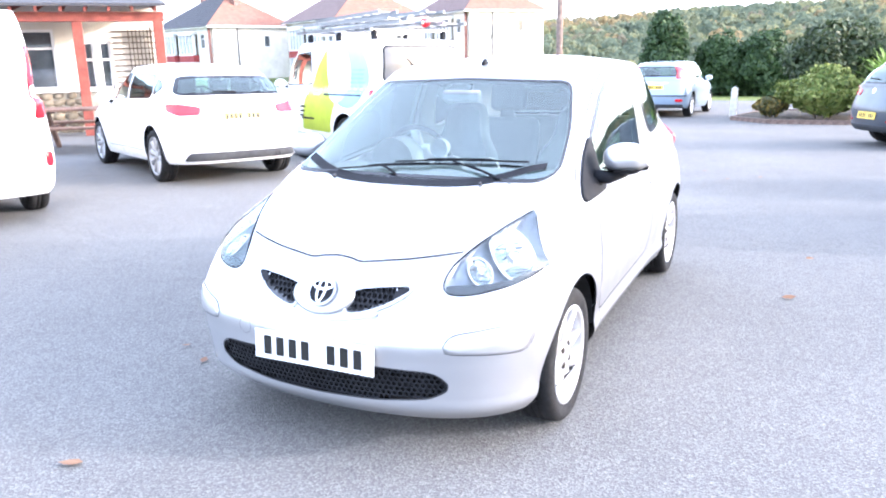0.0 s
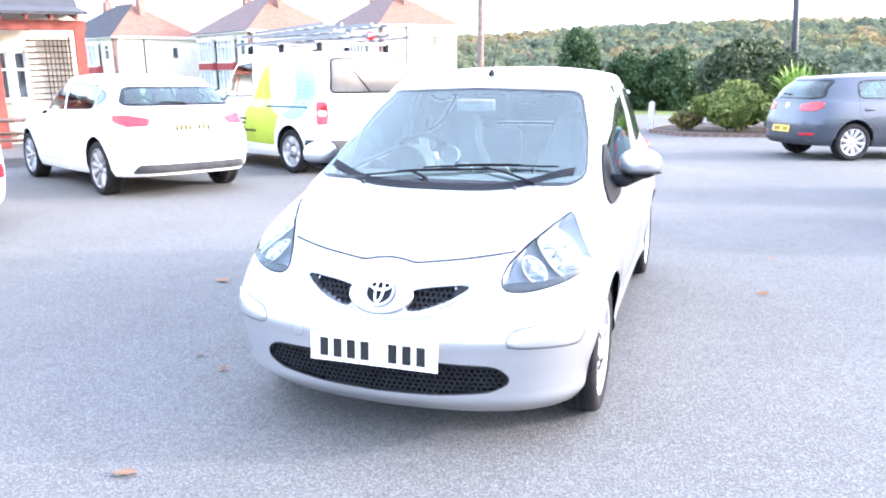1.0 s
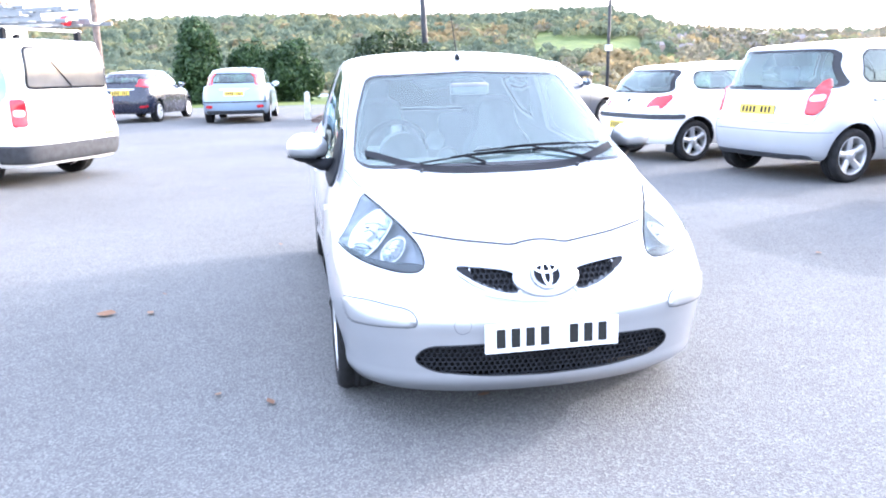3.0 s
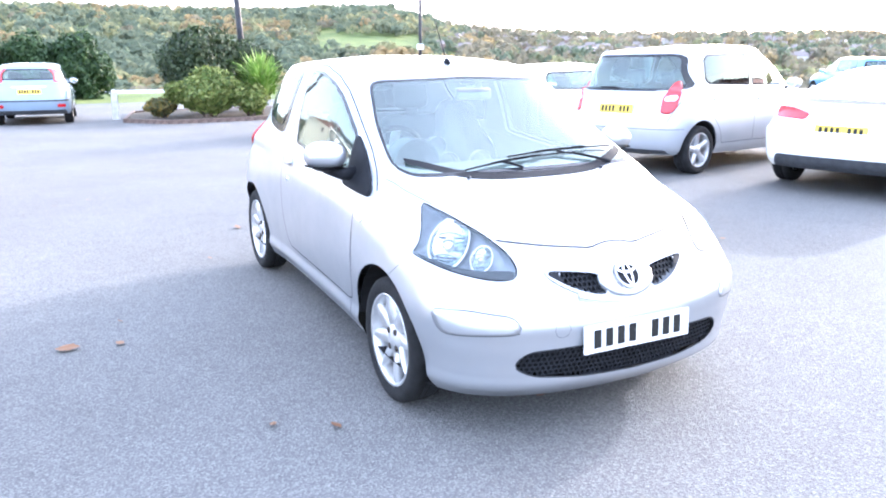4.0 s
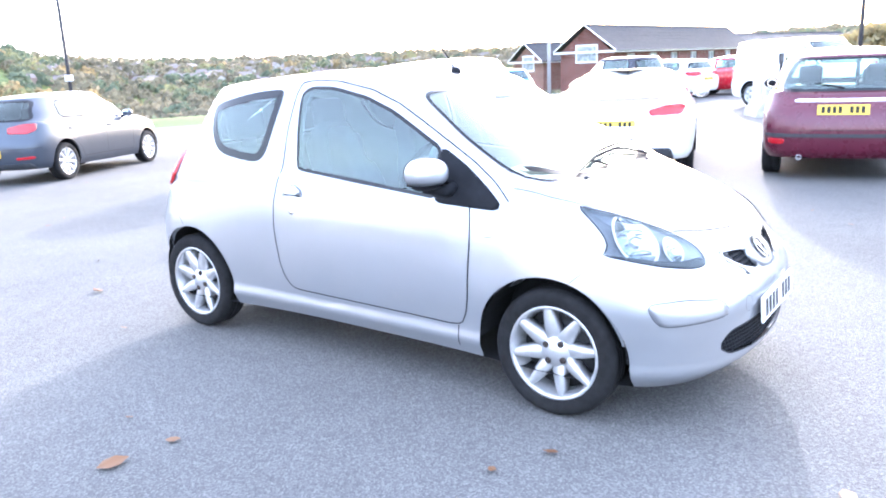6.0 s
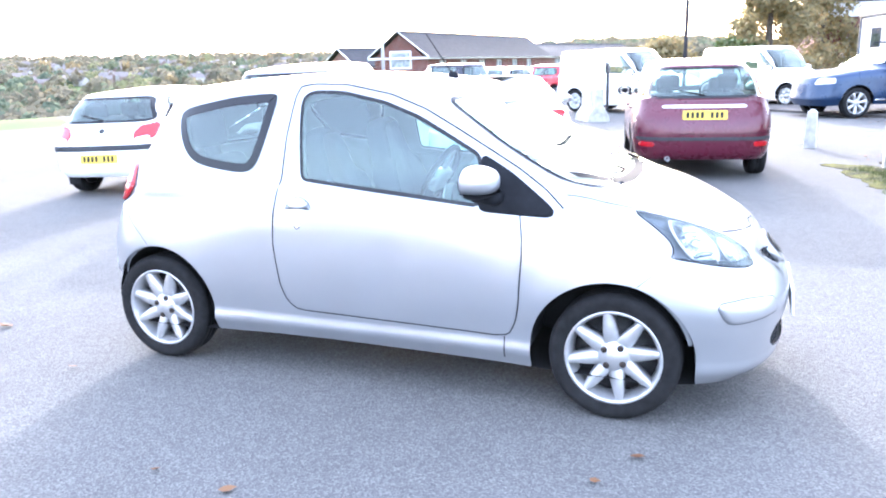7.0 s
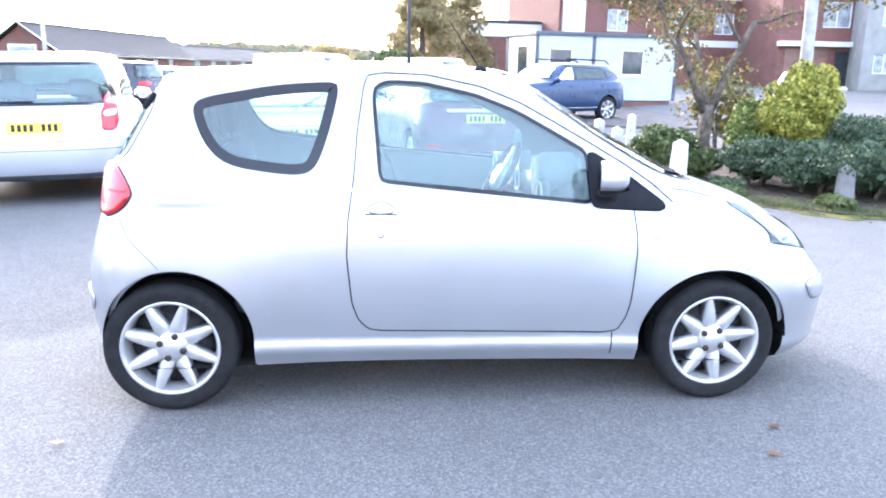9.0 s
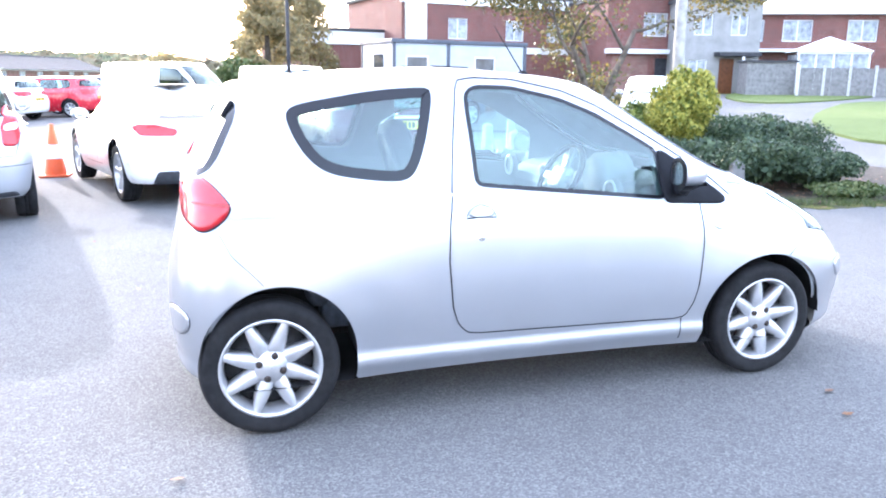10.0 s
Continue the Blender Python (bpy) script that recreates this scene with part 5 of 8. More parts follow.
# the other parked vehicles
def sizes(front, rear, w, h, axles, R, cowl, rooff, roofr, belt, beltr, taily, paint, **more):
    """Fills in windows, seams and handles of a car from its main sizes."""
    s = dict(front=front, rear=rear, w=w, h=h, axles=axles, R=R, rim=R * 0.69, cowl=cowl, rooff=rooff, roofr=roofr, belt=belt, beltr=beltr, taily=taily, paint=paint,
             bonnet=cowl[1] - 0.20, wroof=w - 0.24, zroofr=h - 0.06, res=(4, 56, 56), tyre=0.2, spokes=5, style="fat")
    s.update(more)
    wr, zr = s["wroof"], s["zroofr"]
    zb, zt = belt + 0.055, h - 0.125
    b0, b1 = cowl[0] + 0.42, s.get("pillar", 0.10)
    f1 = min(rooff + 0.30, b1 - 0.25)
    c = s.get("rear_side", taily - 0.62)
    if "side_glass" not in s:
        s["side_glass"] = [
            ([(b0, zb), (f1, zt), (b1 - 0.03, zt + 0.01), (b1 - 0.03, zb + 0.01)], 1),
            ([(b1 + 0.03, zb + 0.01), (b1 + 0.03, zt + 0.01), (c - 0.10, zt - 0.01), (c, zt - 0.08), (c + 0.02, zb + 0.10), (c - 0.06, zb + 0.035)], 1)]
        if s.get("quarter"):
            q = s["quarter"]
            s["side_glass"].append(([(c + 0.05, zb + 0.06), (c + 0.03, zt - 0.06), (c + q * 0.7, zt - 0.10), (c + q, zb + 0.16)], 1))
    if "screen" not in s:
        s["screen"] = [(-w + 0.17, cowl[1] + 0.05), (0, cowl[1] + 0.025), (w - 0.17, cowl[1] + 0.05), (wr - 0.07, h - 0.13), (0, h - 0.115), (-wr + 0.07, h - 0.13)]
    if "rear_glass" not in s:
        s["rear_glass"] = [(-w + 0.17, beltr + 0.06), (w - 0.17, beltr + 0.06), (wr - 0.03, zr - 0.12), (wr - 0.10, zr - 0.09), (-wr + 0.10, zr - 0.09), (-wr + 0.03, zr - 0.12)]
    if "seams" not in s:
        s["seams"] = [[(b1, zb + 0.0), (b1 + 0.01, 0.75), (b1 - 0.01, 0.36), (b0 - 0.16, 0.34), (b0 - 0.2, belt - 0.05)]]
        if not s.get("three_door"):
            s["seams"].append([(c + 0.0, zb + 0.06), (c + 0.03, 0.80), (axles[1] - R - 0.10, 0.52), (axles[1] - R - 0.16, 0.36), (b1, 0.36)])
    if "handles" not in s:
        s["handles"] = [(b1 - 0.16, belt - 0.11)] + ([] if s.get("three_door") else [(c - 0.16, belt - 0.09)])
    s.setdefault("mirror", (b0 - 0.02, belt + 0.05))
    return s


# white five-door hatchback beside the wall
audi = sizes(-2.14, 2.13, 0.875, 1.45, (-1.29, 1.29), 0.32, (-1.02, 0.98), -0.28, 1.60, 0.93, 1.00, 1.96, "white", glass="tint", rear_mat="glass", quarter=0.30, pillar=0.12, rear_side=1.10, rim_mat="alloy_dark", style="blade", spokes=10,
             plate=0.80, wiper=1.09, wiper_rise=0.015, zroofr=1.38, rim=0.235,
             patches=[("tail_lamp", "tail_red", "e", [(-0.95, 0.835), (-0.94, 0.925), (-0.72, 0.965), (-0.50, 0.965), (-0.53, 0.885), (-0.70, 0.83)])],
             middles=[("rear_valance", "trim", "r", [(-0.72, 0.30), (0.72, 0.30), (0.66, 0.40), (-0.66, 0.40)]), ("plate_recess", "white", "r", [(-0.34, 0.72), (0.34, 0.72), (0.33, 0.88), (-0.33, 0.88)])],
             rear_seams=[[(-0.82, 0.66), (-0.4, 0.635), (0.4, 0.635), (0.82, 0.66)]])
ob, _ = build_car("hatchback", stand(-6.55, 4.35, -63), "white five-door hatchback with dark multi-spoke wheels by the picnic table", audi)
for x in (-0.43,):
    part("exhaust", moved(lathe([(0.03, -0.05), (0.03, 0.04), (0.024, 0.04), (0.024, -0.04)], 14, "y"), pose(x, 2.07, 0.33)), M["trim"], ob, "", True)

# small white works van with green and blue graphics and roof ladders
caddy = sizes(-2.16, 2.20, 0.895, 1.80, (-1.34, 1.34), 0.325, (-1.10, 1.08), -0.42, 2.10, 1.06, 1.08, 2.15, "white", style="steel", spokes=8, wroof=0.76, zroofr=1.76, nr=(4, 30), ncr=(5, 24), nm=(3.2, 6),
              seal=0.02, glass="tint", side_glass=[([(-0.80, 1.10), (-0.28, 1.60), (0.22, 1.64), (0.25, 1.12)], 1)], rear_glass=[(-0.70, 1.17), (0.70, 1.17), (0.66, 1.68), (-0.66, 1.68)], rear_mat="blanked",
              seams=[[(0.30, 1.70), (0.31, 1.0), (0.28, 0.36), (-0.88, 0.34), (-0.94, 1.0)], [(0.34, 1.68), (1.28, 1.68), (1.30, 1.1), (1.2, 0.80)], [(2.05, 1.70), (2.05, 0.6)]], handles=[(0.12, 0.98), (0.50, 0.98)],
              patches=[("tail_lamp", "tail_red", "e", [(-0.83, 0.74), (-0.83, 1.06), (-0.665, 1.06), (-0.665, 0.74)]), ("lamp_strip", "lens_white", "e", [(-0.81, 0.86), (-0.81, 0.94), (-0.69, 0.94), (-0.69, 0.86)])],
              middles=[("rear_bumper", "trim", "r", [(-0.86, 0.30), (0.86, 0.30), (0.87, 0.52), (-0.87, 0.52)]), ("tailgate_grip", "steel", "r", [(-0.30, 0.96), (0.30, 0.96), (0.30, 0.99), (-0.30, 0.99)]), ("warning_triangle", "vinyl_green", "r", [(-0.66, 0.56), (-0.44, 0.56), (-0.55, 0.74)])],
              rear_seams=[[(-0.71, 1.66), (-0.73, 0.56), (0.73, 0.56), (0.71, 1.66)]], wiper=1.20, wiper_rise=0.30)
ob, sh = build_car("van", stand(-5.54, 7.14, -63), "small white works van with green and pale blue side graphics", caddy, "van")
for sd in (1, -1):
    part("bumper_side", sh.patch(rounded([(1.74, 0.30), (1.74, 0.52), (2.16, 0.52), (2.16, 0.30)], 1, 0.04), "x", sd, 0.006, 4, 0.01), M["trim"], ob, "", True)
    part("green_graphic", sh.patch(rounded([(0.72, 1.67), (0.50, 1.45), (0.28, 1.15), (0.08, 0.85), (0.0, 0.42), (0.90, 0.40), (0.95, 0.62), (1.08, 0.86), (0.90, 1.0), (0.76, 1.22), (0.75, 1.46)], 1, 0.05), "x", sd, 0.005, 8), M["vinyl_green"], ob, "green vinyl shape", True)
    part("blue_graphic", sh.patch(ellipse(1.42, 1.25, 0.52, 0.46, 36), "x", sd, 0.007, 8), M["vinyl_blue"], ob, "pale blue vinyl balloon", True)
    part("ice_graphic", sh.patch(ellipse(1.12, 1.27, 0.35, 0.41, 30), "x", sd, 0.009, 7), M["vinyl_ice"], ob, "ice blue vinyl drop", True)
    part("runner_rail", sh.patch(np.array([(0.72, 0.965), (1.80, 0.965), (1.80, 0.99), (0.72, 0.99)]), "x", sd, 0.014, 2, 0.012), M["trim"], ob)
    for k in range(6):
        part("print_bar", sh.line([(1.50 - 0.02 * k, 1.34 - 0.06 * k), (1.84 - 0.02 * (k % 3), 1.34 - 0.06 * k)], "x", sd, 0.026, 0.011), M["ink_blue"], ob)
    for k in range(3):
        part("print_bar", sh.line([(-0.05, 0.78 - 0.07 * k), (0.14 - 0.03 * k, 0.78 - 0.07 * k)], "x", sd, 0.03, 0.011), M["ink"], ob)
    part("print_bar", sh.line([(0.0, 0.60), (0.42, 0.60)], "x", sd, 0.03, 0.011), M["ink"], ob)
    part("print_bar", sh.line([(0.9, 1.67), (1.5, 1.67)], "x", sd, 0.05, 0.008), M["vinyl_blue"], ob)
    for y in (-0.1, 0.8, 1.8):
        p = sh.on("x", sd, y, 1.70, 0)
        part("rack_foot", box(sd * 0.62 - 0.03, y - 0.04, 1.70, sd * 0.62 + 0.03, y + 0.04, 1.90, 0.01), M["black"], ob)
for y in (-0.1, 0.8, 1.8):
    part("rack_bar", box(-0.68, y - 0.02, 1.88, 0.68, y + 0.02, 1.915, 0.006), M["steel"], ob)


def ladder(L, w, rungs):
    rails = [box(-w / 2 - 0.012, -L / 2, -0.022, -w / 2 + 0.012, L / 2, 0.022), box(w / 2 - 0.012, -L / 2, -0.022, w / 2 + 0.012, L / 2, 0.022)]
    steps = [tube([(-w / 2, -L / 2 + 0.15 + (L - 0.3) * i / (rungs - 1), 0), (w / 2, -L / 2 + 0.15 + (L - 0.3) * i / (rungs - 1), 0)], 0.010, 6) for i in range(rungs)]
    return rails, steps


vm = stand(-5.54, 7.14, -63)
for dx, dz, L, w, rot, tip in ((-0.36, 1.965, 3.3, 0.40, 1.0, 0.5), (-0.33, 2.055, 2.8, 0.36, -1.5, -1.2), (-0.30, 2.145, 2.5, 0.32, 2.0, 1.0), (0.30, 1.965, 3.1, 0.38, 0.0, 0.8), (0.34, 2.055, 2.4, 0.34, 2.5, 0), (0.30, 2.14, 2.0, 0.30, -1.5, 1.2)):
    lad = thing("ladder", vm @ pose(dx, 0.75, dz, tip, 0, rot), "aluminium ladder lying on the van roof rack", "ladder", "ladders on the van roof")
    rails, steps = ladder(L, w, int(L / 0.27))
    for g in rails:
        part("rail", g, M["alu"], lad)
    for g in steps:
        part("rung", g, M["alu"], lad)
tb = thing("roof_tube", vm @ pose(0.0, 0.9, 1.99), "grey plastic pipe carrier on the van roof", "tube")
part("pipe", tube([(0, -1.2, 0), (0, 1.25, 0)], 0.06, 16), M["steel"], tb, "", True)
part("end_cap", tube([(0, 1.25, 0), (0, 1.32, 0)], 0.066, 16), M["tail_red"], tb, "", True)

# large white panel van
bigvan = sizes(-2.38, 2.42, 0.95, 1.96, (-1.55, 1.55), 0.33, (-1.65, 1.15), -1.0, 2.30, 1.15, 1.15, 2.38, "white", wroof=0.82, zroofr=1.93, nr=(4.5, 34), ncr=(5, 28), style="steel", spokes=8,
               side_glass=[([(-1.25, 1.22), (-0.85, 1.74), (-0.30, 1.76), (-0.30, 1.20)], 1)], rear_glass=None, glass="tint",
               seams=[[(2.25, 1.85), (2.25, 0.6)], [(-0.25, 1.8), (-0.25, 0.4)]], handles=[(-0.45, 1.05)],
               patches=[("tail_lamp", "tail_red", "e", [(-0.925, 0.96), (-0.925, 1.30), (-0.89, 1.62), (-0.82, 1.62), (-0.80, 1.30), (-0.80, 0.96)]), ("lamp_strip", "lens_white", "e", [(-0.91, 1.14), (-0.91, 1.26), (-0.82, 1.26), (-0.82, 1.14)]), ("bumper_reflector", "tail_red", "e", [(-0.92, 0.52), (-0.92, 0.66), (-0.84, 0.66), (-0.84, 0.52)])],
               rear_seams=[[(0, 1.85), (0, 0.55)], [(-0.9, 0.56), (0.9, 0.56)]])
build_car("van", stand(-7.35, 1.05, -65), "large plain white panel van with tall red rear lamps", bigvan, "van")

# grey hatchback
golf = sizes(-2.10, 2.10, 0.885, 1.48, (-1.29, 1.29), 0.315, (-1.00, 1.00), -0.25, 1.72, 0.95, 1.02, 1.98, "grey", rear_mat="tint", rear_glass=[(-0.70, 1.03), (0.70, 1.03), (0.58, 1.36), (-0.58, 1.36)], pillar=0.10, rear_side=1.20, spokes=10, style="blade", zroofr=1.40,
             plate=0.52, wiper=1.10, patches=[("tail_lamp", "tail_red", "e", [(-1.04, 0.84), (-1.03, 0.935), (-0.80, 0.985), (-0.60, 0.985), (-0.62, 0.88), (-0.76, 0.83)]), ("bumper_reflector", "tail_red", "r", [(0.50, 0.42), (0.50, 0.46), (0.76, 0.47), (0.76, 0.43)])],
             middles=[("rear_valance", "trim", "r", [(-0.74, 0.25), (0.74, 0.25), (0.70, 0.36), (-0.70, 0.36)]), ("badge", "chrome", "r", [(0.06, 0.92), (0, 0.98), (-0.06, 0.92), (0, 0.86)])],
             rear_seams=[[(-0.84, 0.60), (0, 0.585), (0.84, 0.60)]])
build_car("hatchback", stand(4.24, 11.62, 64), "dark grey metallic five-door hatchback with silver wheels", golf)

# pale blue hatchback by the planter
focus = sizes(-2.17, 2.17, 0.90, 1.50, (-1.32, 1.32), 0.315, (-1.05, 1.0), -0.30, 1.80, 0.95, 1.02, 2.02, "ice", zroofr=1.43, rear_side=1.25, plate=0.80, wiper=1.08,
              patches=[("tail_lamp", "tail_red", "x", [(1.78, 1.02), (1.70, 1.34), (1.80, 1.34), (1.98, 1.02)]), ("tail_lamp", "tail_red", "r", [(0.70, 1.02), (0.62, 1.32), (0.68, 1.33), (0.80, 1.04)]), ("bumper_reflector", "tail_red", "r", [(0.58, 0.42), (0.58, 0.50), (0.76, 0.50), (0.76, 0.42)])],
              middles=[("grip_strip", "chrome", "r", [(-0.38, 0.90), (0.38, 0.90), (0.38, 0.93), (-0.38, 0.93)]), ("rear_valance", "trim", "r", [(-0.78, 0.24), (0.78, 0.24), (0.76, 0.36), (-0.76, 0.36)]), ("bumper_strip", "trim", "r", [(-0.84, 0.565), (0.84, 0.565), (0.84, 0.60), (-0.84, 0.60)])])
build_car("hatchback", stand(-2.3, 19.4, 3), "pale metallic blue hatchback with high rear lamps", focus)

# navy hatchback
fiesta = sizes(-1.97, 1.97, 0.86, 1.48, (-1.245, 1.245), 0.30, (-1.05, 0.98), -0.30, 1.62, 0.97, 1.06, 1.84, "navy", zroofr=1.39, rear_side=1.12, plate=0.84, wiper=1.12, style="blade", spokes=8,
               patches=[("tail_lamp", "tail_red", "x", [(1.62, 0.98), (1.58, 1.20), (1.72, 1.22), (1.86, 1.02)]), ("tail_lamp", "tail_red", "r", [(0.60, 0.98), (0.56, 1.18), (0.66, 1.20), (0.78, 1.02)]), ("bumper_reflector", "tail_red", "r", [(0.52, 0.42), (0.52, 0.48), (0.74, 0.50), (0.74, 0.44)])],
               middles=[("grip_strip", "chrome", "r", [(-0.40, 0.93), (0.40, 0.93), (0.40, 0.96), (-0.40, 0.96)])])
build_car("hatchback", stand(-5.25, 20.9, 12), "dark navy hatchback with a yellow rear plate", fiesta)

# white hatchback with its tailgate up, behind the works van
lift, lsh = build_car("hatchback", stand(-9.6, 22.0, 20), "white hatchback standing with its tailgate raised", sizes(-1.95, 1.95, 0.85, 1.50, (-1.22, 1.22), 0.30, (-1.0, 0.98), -0.3, 1.6, 0.95, 1.02, 1.82, "white", res=(3, 40, 40),
                   patches=[("tail_lamp", "tail_red", "r", [(0.66, 0.72), (0.66, 0.98), (0.78, 0.98), (0.80, 0.74)])]))
part("raised_tailgate", moved(box(-0.60, 0, -0.03, 0.60, 1.0, 0.03, 0.02), pose(0, 1.55, 1.50, 12)), M["white"], lift, "raised white tailgate", True)

# old white hatchback
oldf = sizes(-1.92, 1.91, 0.815, 1.37, (-1.22, 1.22), 0.285, (-0.98, 0.95), -0.28, 1.50, 0.90, 0.94, 1.72, "white", three_door=1, zroofr=1.30, rear_side=1.18, rear_glass=[(-0.66, 0.94), (0.66, 0.94), (0.54, 1.26), (-0.54, 1.26)], plate=0.50, wiper=0.97, wiper_rise=0.07, mirror_mat="black",
             patches=[("tail_lamp", "tail_red", "e", [(-0.84, 0.70), (-0.84, 0.79), (-0.72, 0.90), (-0.50, 0.93), (-0.48, 0.88), (-0.60, 0.74)]), ("lamp_strip", "lens_white", "e", [(-0.83, 0.705), (-0.83, 0.745), (-0.66, 0.77), (-0.64, 0.735)])],
             middles=[("bumper_strip", "trim", "r", [(-0.80, 0.60), (0.80, 0.60), (0.80, 0.665), (-0.80, 0.665)]), ("badge", "trim", "r", [(0.05, 0.84), (0, 0.88), (-0.05, 0.84), (0, 0.80)])])
for v in (1, -1):
    oldf["patches"].append(("bumper_strip", "trim", "x", [(1.42, 0.60), (1.42, 0.66), (1.86, 0.665), (1.86, 0.60)])) if v == 1 else None
ob, _ = build_car("hatchback", stand(5.63, 6.43, 79), "old white hatchback with black bumper strip and mudflaps", oldf)
for x in (0.66, -0.66):
    part("mudflap", box(x - 0.09, 1.53, 0.13, x + 0.09, 1.54, 0.36), M["rubber"], ob)

# silver tall hatchback
acl = sizes(-1.93, 1.91, 0.88, 1.59, (-1.284, 1.284), 0.30, (-1.22, 1.05), -0.42, 1.66, 1.00, 1.05, 1.80, "pearl", glass="tint", rear_mat="glass", rear_glass=[(-0.78, 1.02), (0.78, 1.02), (0.65, 1.46), (-0.65, 1.46)], zroofr=1.50, rear_side=1.12, plate=0.80, wiper=1.05, wiper_rise=0.01, wroof=0.68,
            patches=[("tail_lamp", "tail_red", "e", [(-0.72, 0.76), (-0.69, 0.95), (-0.56, 1.12), (-0.47, 1.15), (-0.46, 1.05), (-0.52, 0.84), (-0.60, 0.75)]), ("lamp_strip", "lens_white", "e", [(-0.68, 0.90), (-0.66, 0.96), (-0.51, 0.98), (-0.53, 0.91)])],
            middles=[("chrome_strip", "chrome", "r", [(-0.36, 0.865), (0.36, 0.865), (0.36, 0.885), (-0.36, 0.885)]), ("valance", "trim", "r", [(-0.72, 0.22), (0.72, 0.22), (0.70, 0.32), (-0.70, 0.32)])],
            rear_seams=[[(-0.80, 0.90), (-0.72, 0.66), (0.72, 0.66), (0.80, 0.90)], [(-0.85, 0.57), (0.85, 0.57)]])
build_car("hatchback", stand(6.24, 4.12, 78), "pale silver tall five-door hatchback with red rear lamps", acl)

# white coupe
tt = sizes(-2.09, 2.09, 0.92, 1.30, (-1.23, 1.23), 0.325, (-0.78, 0.93), -0.02, 1.05, 0.86, 0.90, 1.86, "white", three_door=1, coupe=1, glass="screen", zroofr=1.20, wroof=0.62, rear_side=0.95, pillar=0.42, plate=0.665, bulge=0.03,
           side_glass=[([(-0.36, 0.93), (0.02, 1.13), (0.36, 1.19), (0.62, 1.17), (0.56, 0.95)], 1), ([(0.64, 0.96), (0.68, 1.15), (0.86, 1.10), (1.02, 0.99)], 1)],
           rear_glass=[(-0.60, 0.94), (0.60, 0.94), (0.46, 1.13), (-0.46, 1.13)],
           patches=[("tail_lamp", "tail_red", "e", [(-0.96, 0.765), (-0.94, 0.83), (-0.76, 0.885), (-0.52, 0.895), (-0.48, 0.86), (-0.60, 0.775)])],
           middles=[("rear_valance", "trim", "r", [(-0.70, 0.26), (0.70, 0.26), (0.66, 0.40), (-0.66, 0.40)])], rear_seams=[[(-0.83, 0.752), (-0.4, 0.742), (0.4, 0.742), (0.83, 0.752)]], spokes=5, style="blade", mirror_mat="steel")
build_car("coupe", stand(7.17, 1.75, 73), "white two-door coupe with angular red rear lamps", tt)

# maroon hatchback
mar = sizes(-2.08, 2.09, 0.85, 1.48, (-1.31, 1.31), 0.30, (-1.05, 1.0), -0.30, 1.66, 0.95, 1.02, 1.90, "maroon", zroofr=1.40, rear_glass=[(-0.68, 1.0), (0.68, 1.0), (0.57, 1.37), (-0.57, 1.37)], rear_side=1.2, plate=0.80, wiper=1.03, wiper_rise=0.06, mirror_mat="black",
            patches=[("tail_lamp", "tail_red", "r", [(0.665, 1.15), (0.60, 1.36), (0.65, 1.36), (0.73, 1.15)]), ("lamp_amber", "amber", "r", [(0.71, 1.02), (0.675, 1.14), (0.74, 1.14), (0.79, 1.02)]), ("bumper_lamp", "tail_red", "r", [(0.58, 0.42), (0.58, 0.48), (0.76, 0.48), (0.76, 0.42)])],
            middles=[("chrome_strip", "chrome", "r", [(-0.50, 0.885), (0.50, 0.885), (0.50, 0.92), (-0.50, 0.92)]), ("bumper_strip", "trim", "r", [(-0.80, 0.50), (0.80, 0.50), (0.80, 0.54), (-0.80, 0.54)])], rear_seams=[[(-0.8, 0.58), (0.8, 0.58)]])
ob, _ = build_car("hatchback", stand(8.15, -0.80, 80), "maroon five-door hatchback with a chrome tailgate strip", mar)
part("exhaust", moved(lathe([(0.03, -0.1), (0.03, 0.05), (0.024, 0.05), (0.024, -0.08)], 12, "y"), pose(0.42, 2.0, 0.27)), M["steel"], ob, "", True)

# blue off-roader at the road
suv = sizes(-2.33, 2.33, 0.935, 1.66, (-1.41, 1.41), 0.36, (-1.0, 1.18), -0.28, 1.95, 1.12, 1.16, 2.18, "blue", zroofr=1.57, rear_side=1.35, quarter=0.42, pillar=0.15, low=0.30, bulge=0.03, glass="tint", spokes=7, style="blade",
            patches=[("tail_lamp", "tail_red", "x", [(2.02, 0.98), (2.02, 1.14), (2.16, 1.14), (2.24, 0.96)]), ("headlamp", "lens_white", "x", [(-2.20, 0.82), (-2.12, 0.96), (-1.94, 0.94), (-1.96, 0.82)]), ("headlamp", "lens_white", "f", [(0.45, 0.80), (0.50, 0.94), (0.80, 0.95), (0.82, 0.82)]), ("sill_strip", "chrome", "x", [(-0.98, 0.40), (-0.98, 0.44), (0.98, 0.44), (0.98, 0.40)])])
ob, sh = build_car("off_roader", stand(18.3, -4.85, -28), "blue estate off-roader with roof rails and alloy wheels", suv)
for sd in (1, -1):
    part("roof_rail", tube([(sd * 0.62, -0.1, 1.66), (sd * 0.62, 0.0, 1.76), (sd * 0.62, 1.5, 1.73), (sd * 0.62, 1.65, 1.62)], 0.02, 8), M["black"], ob)

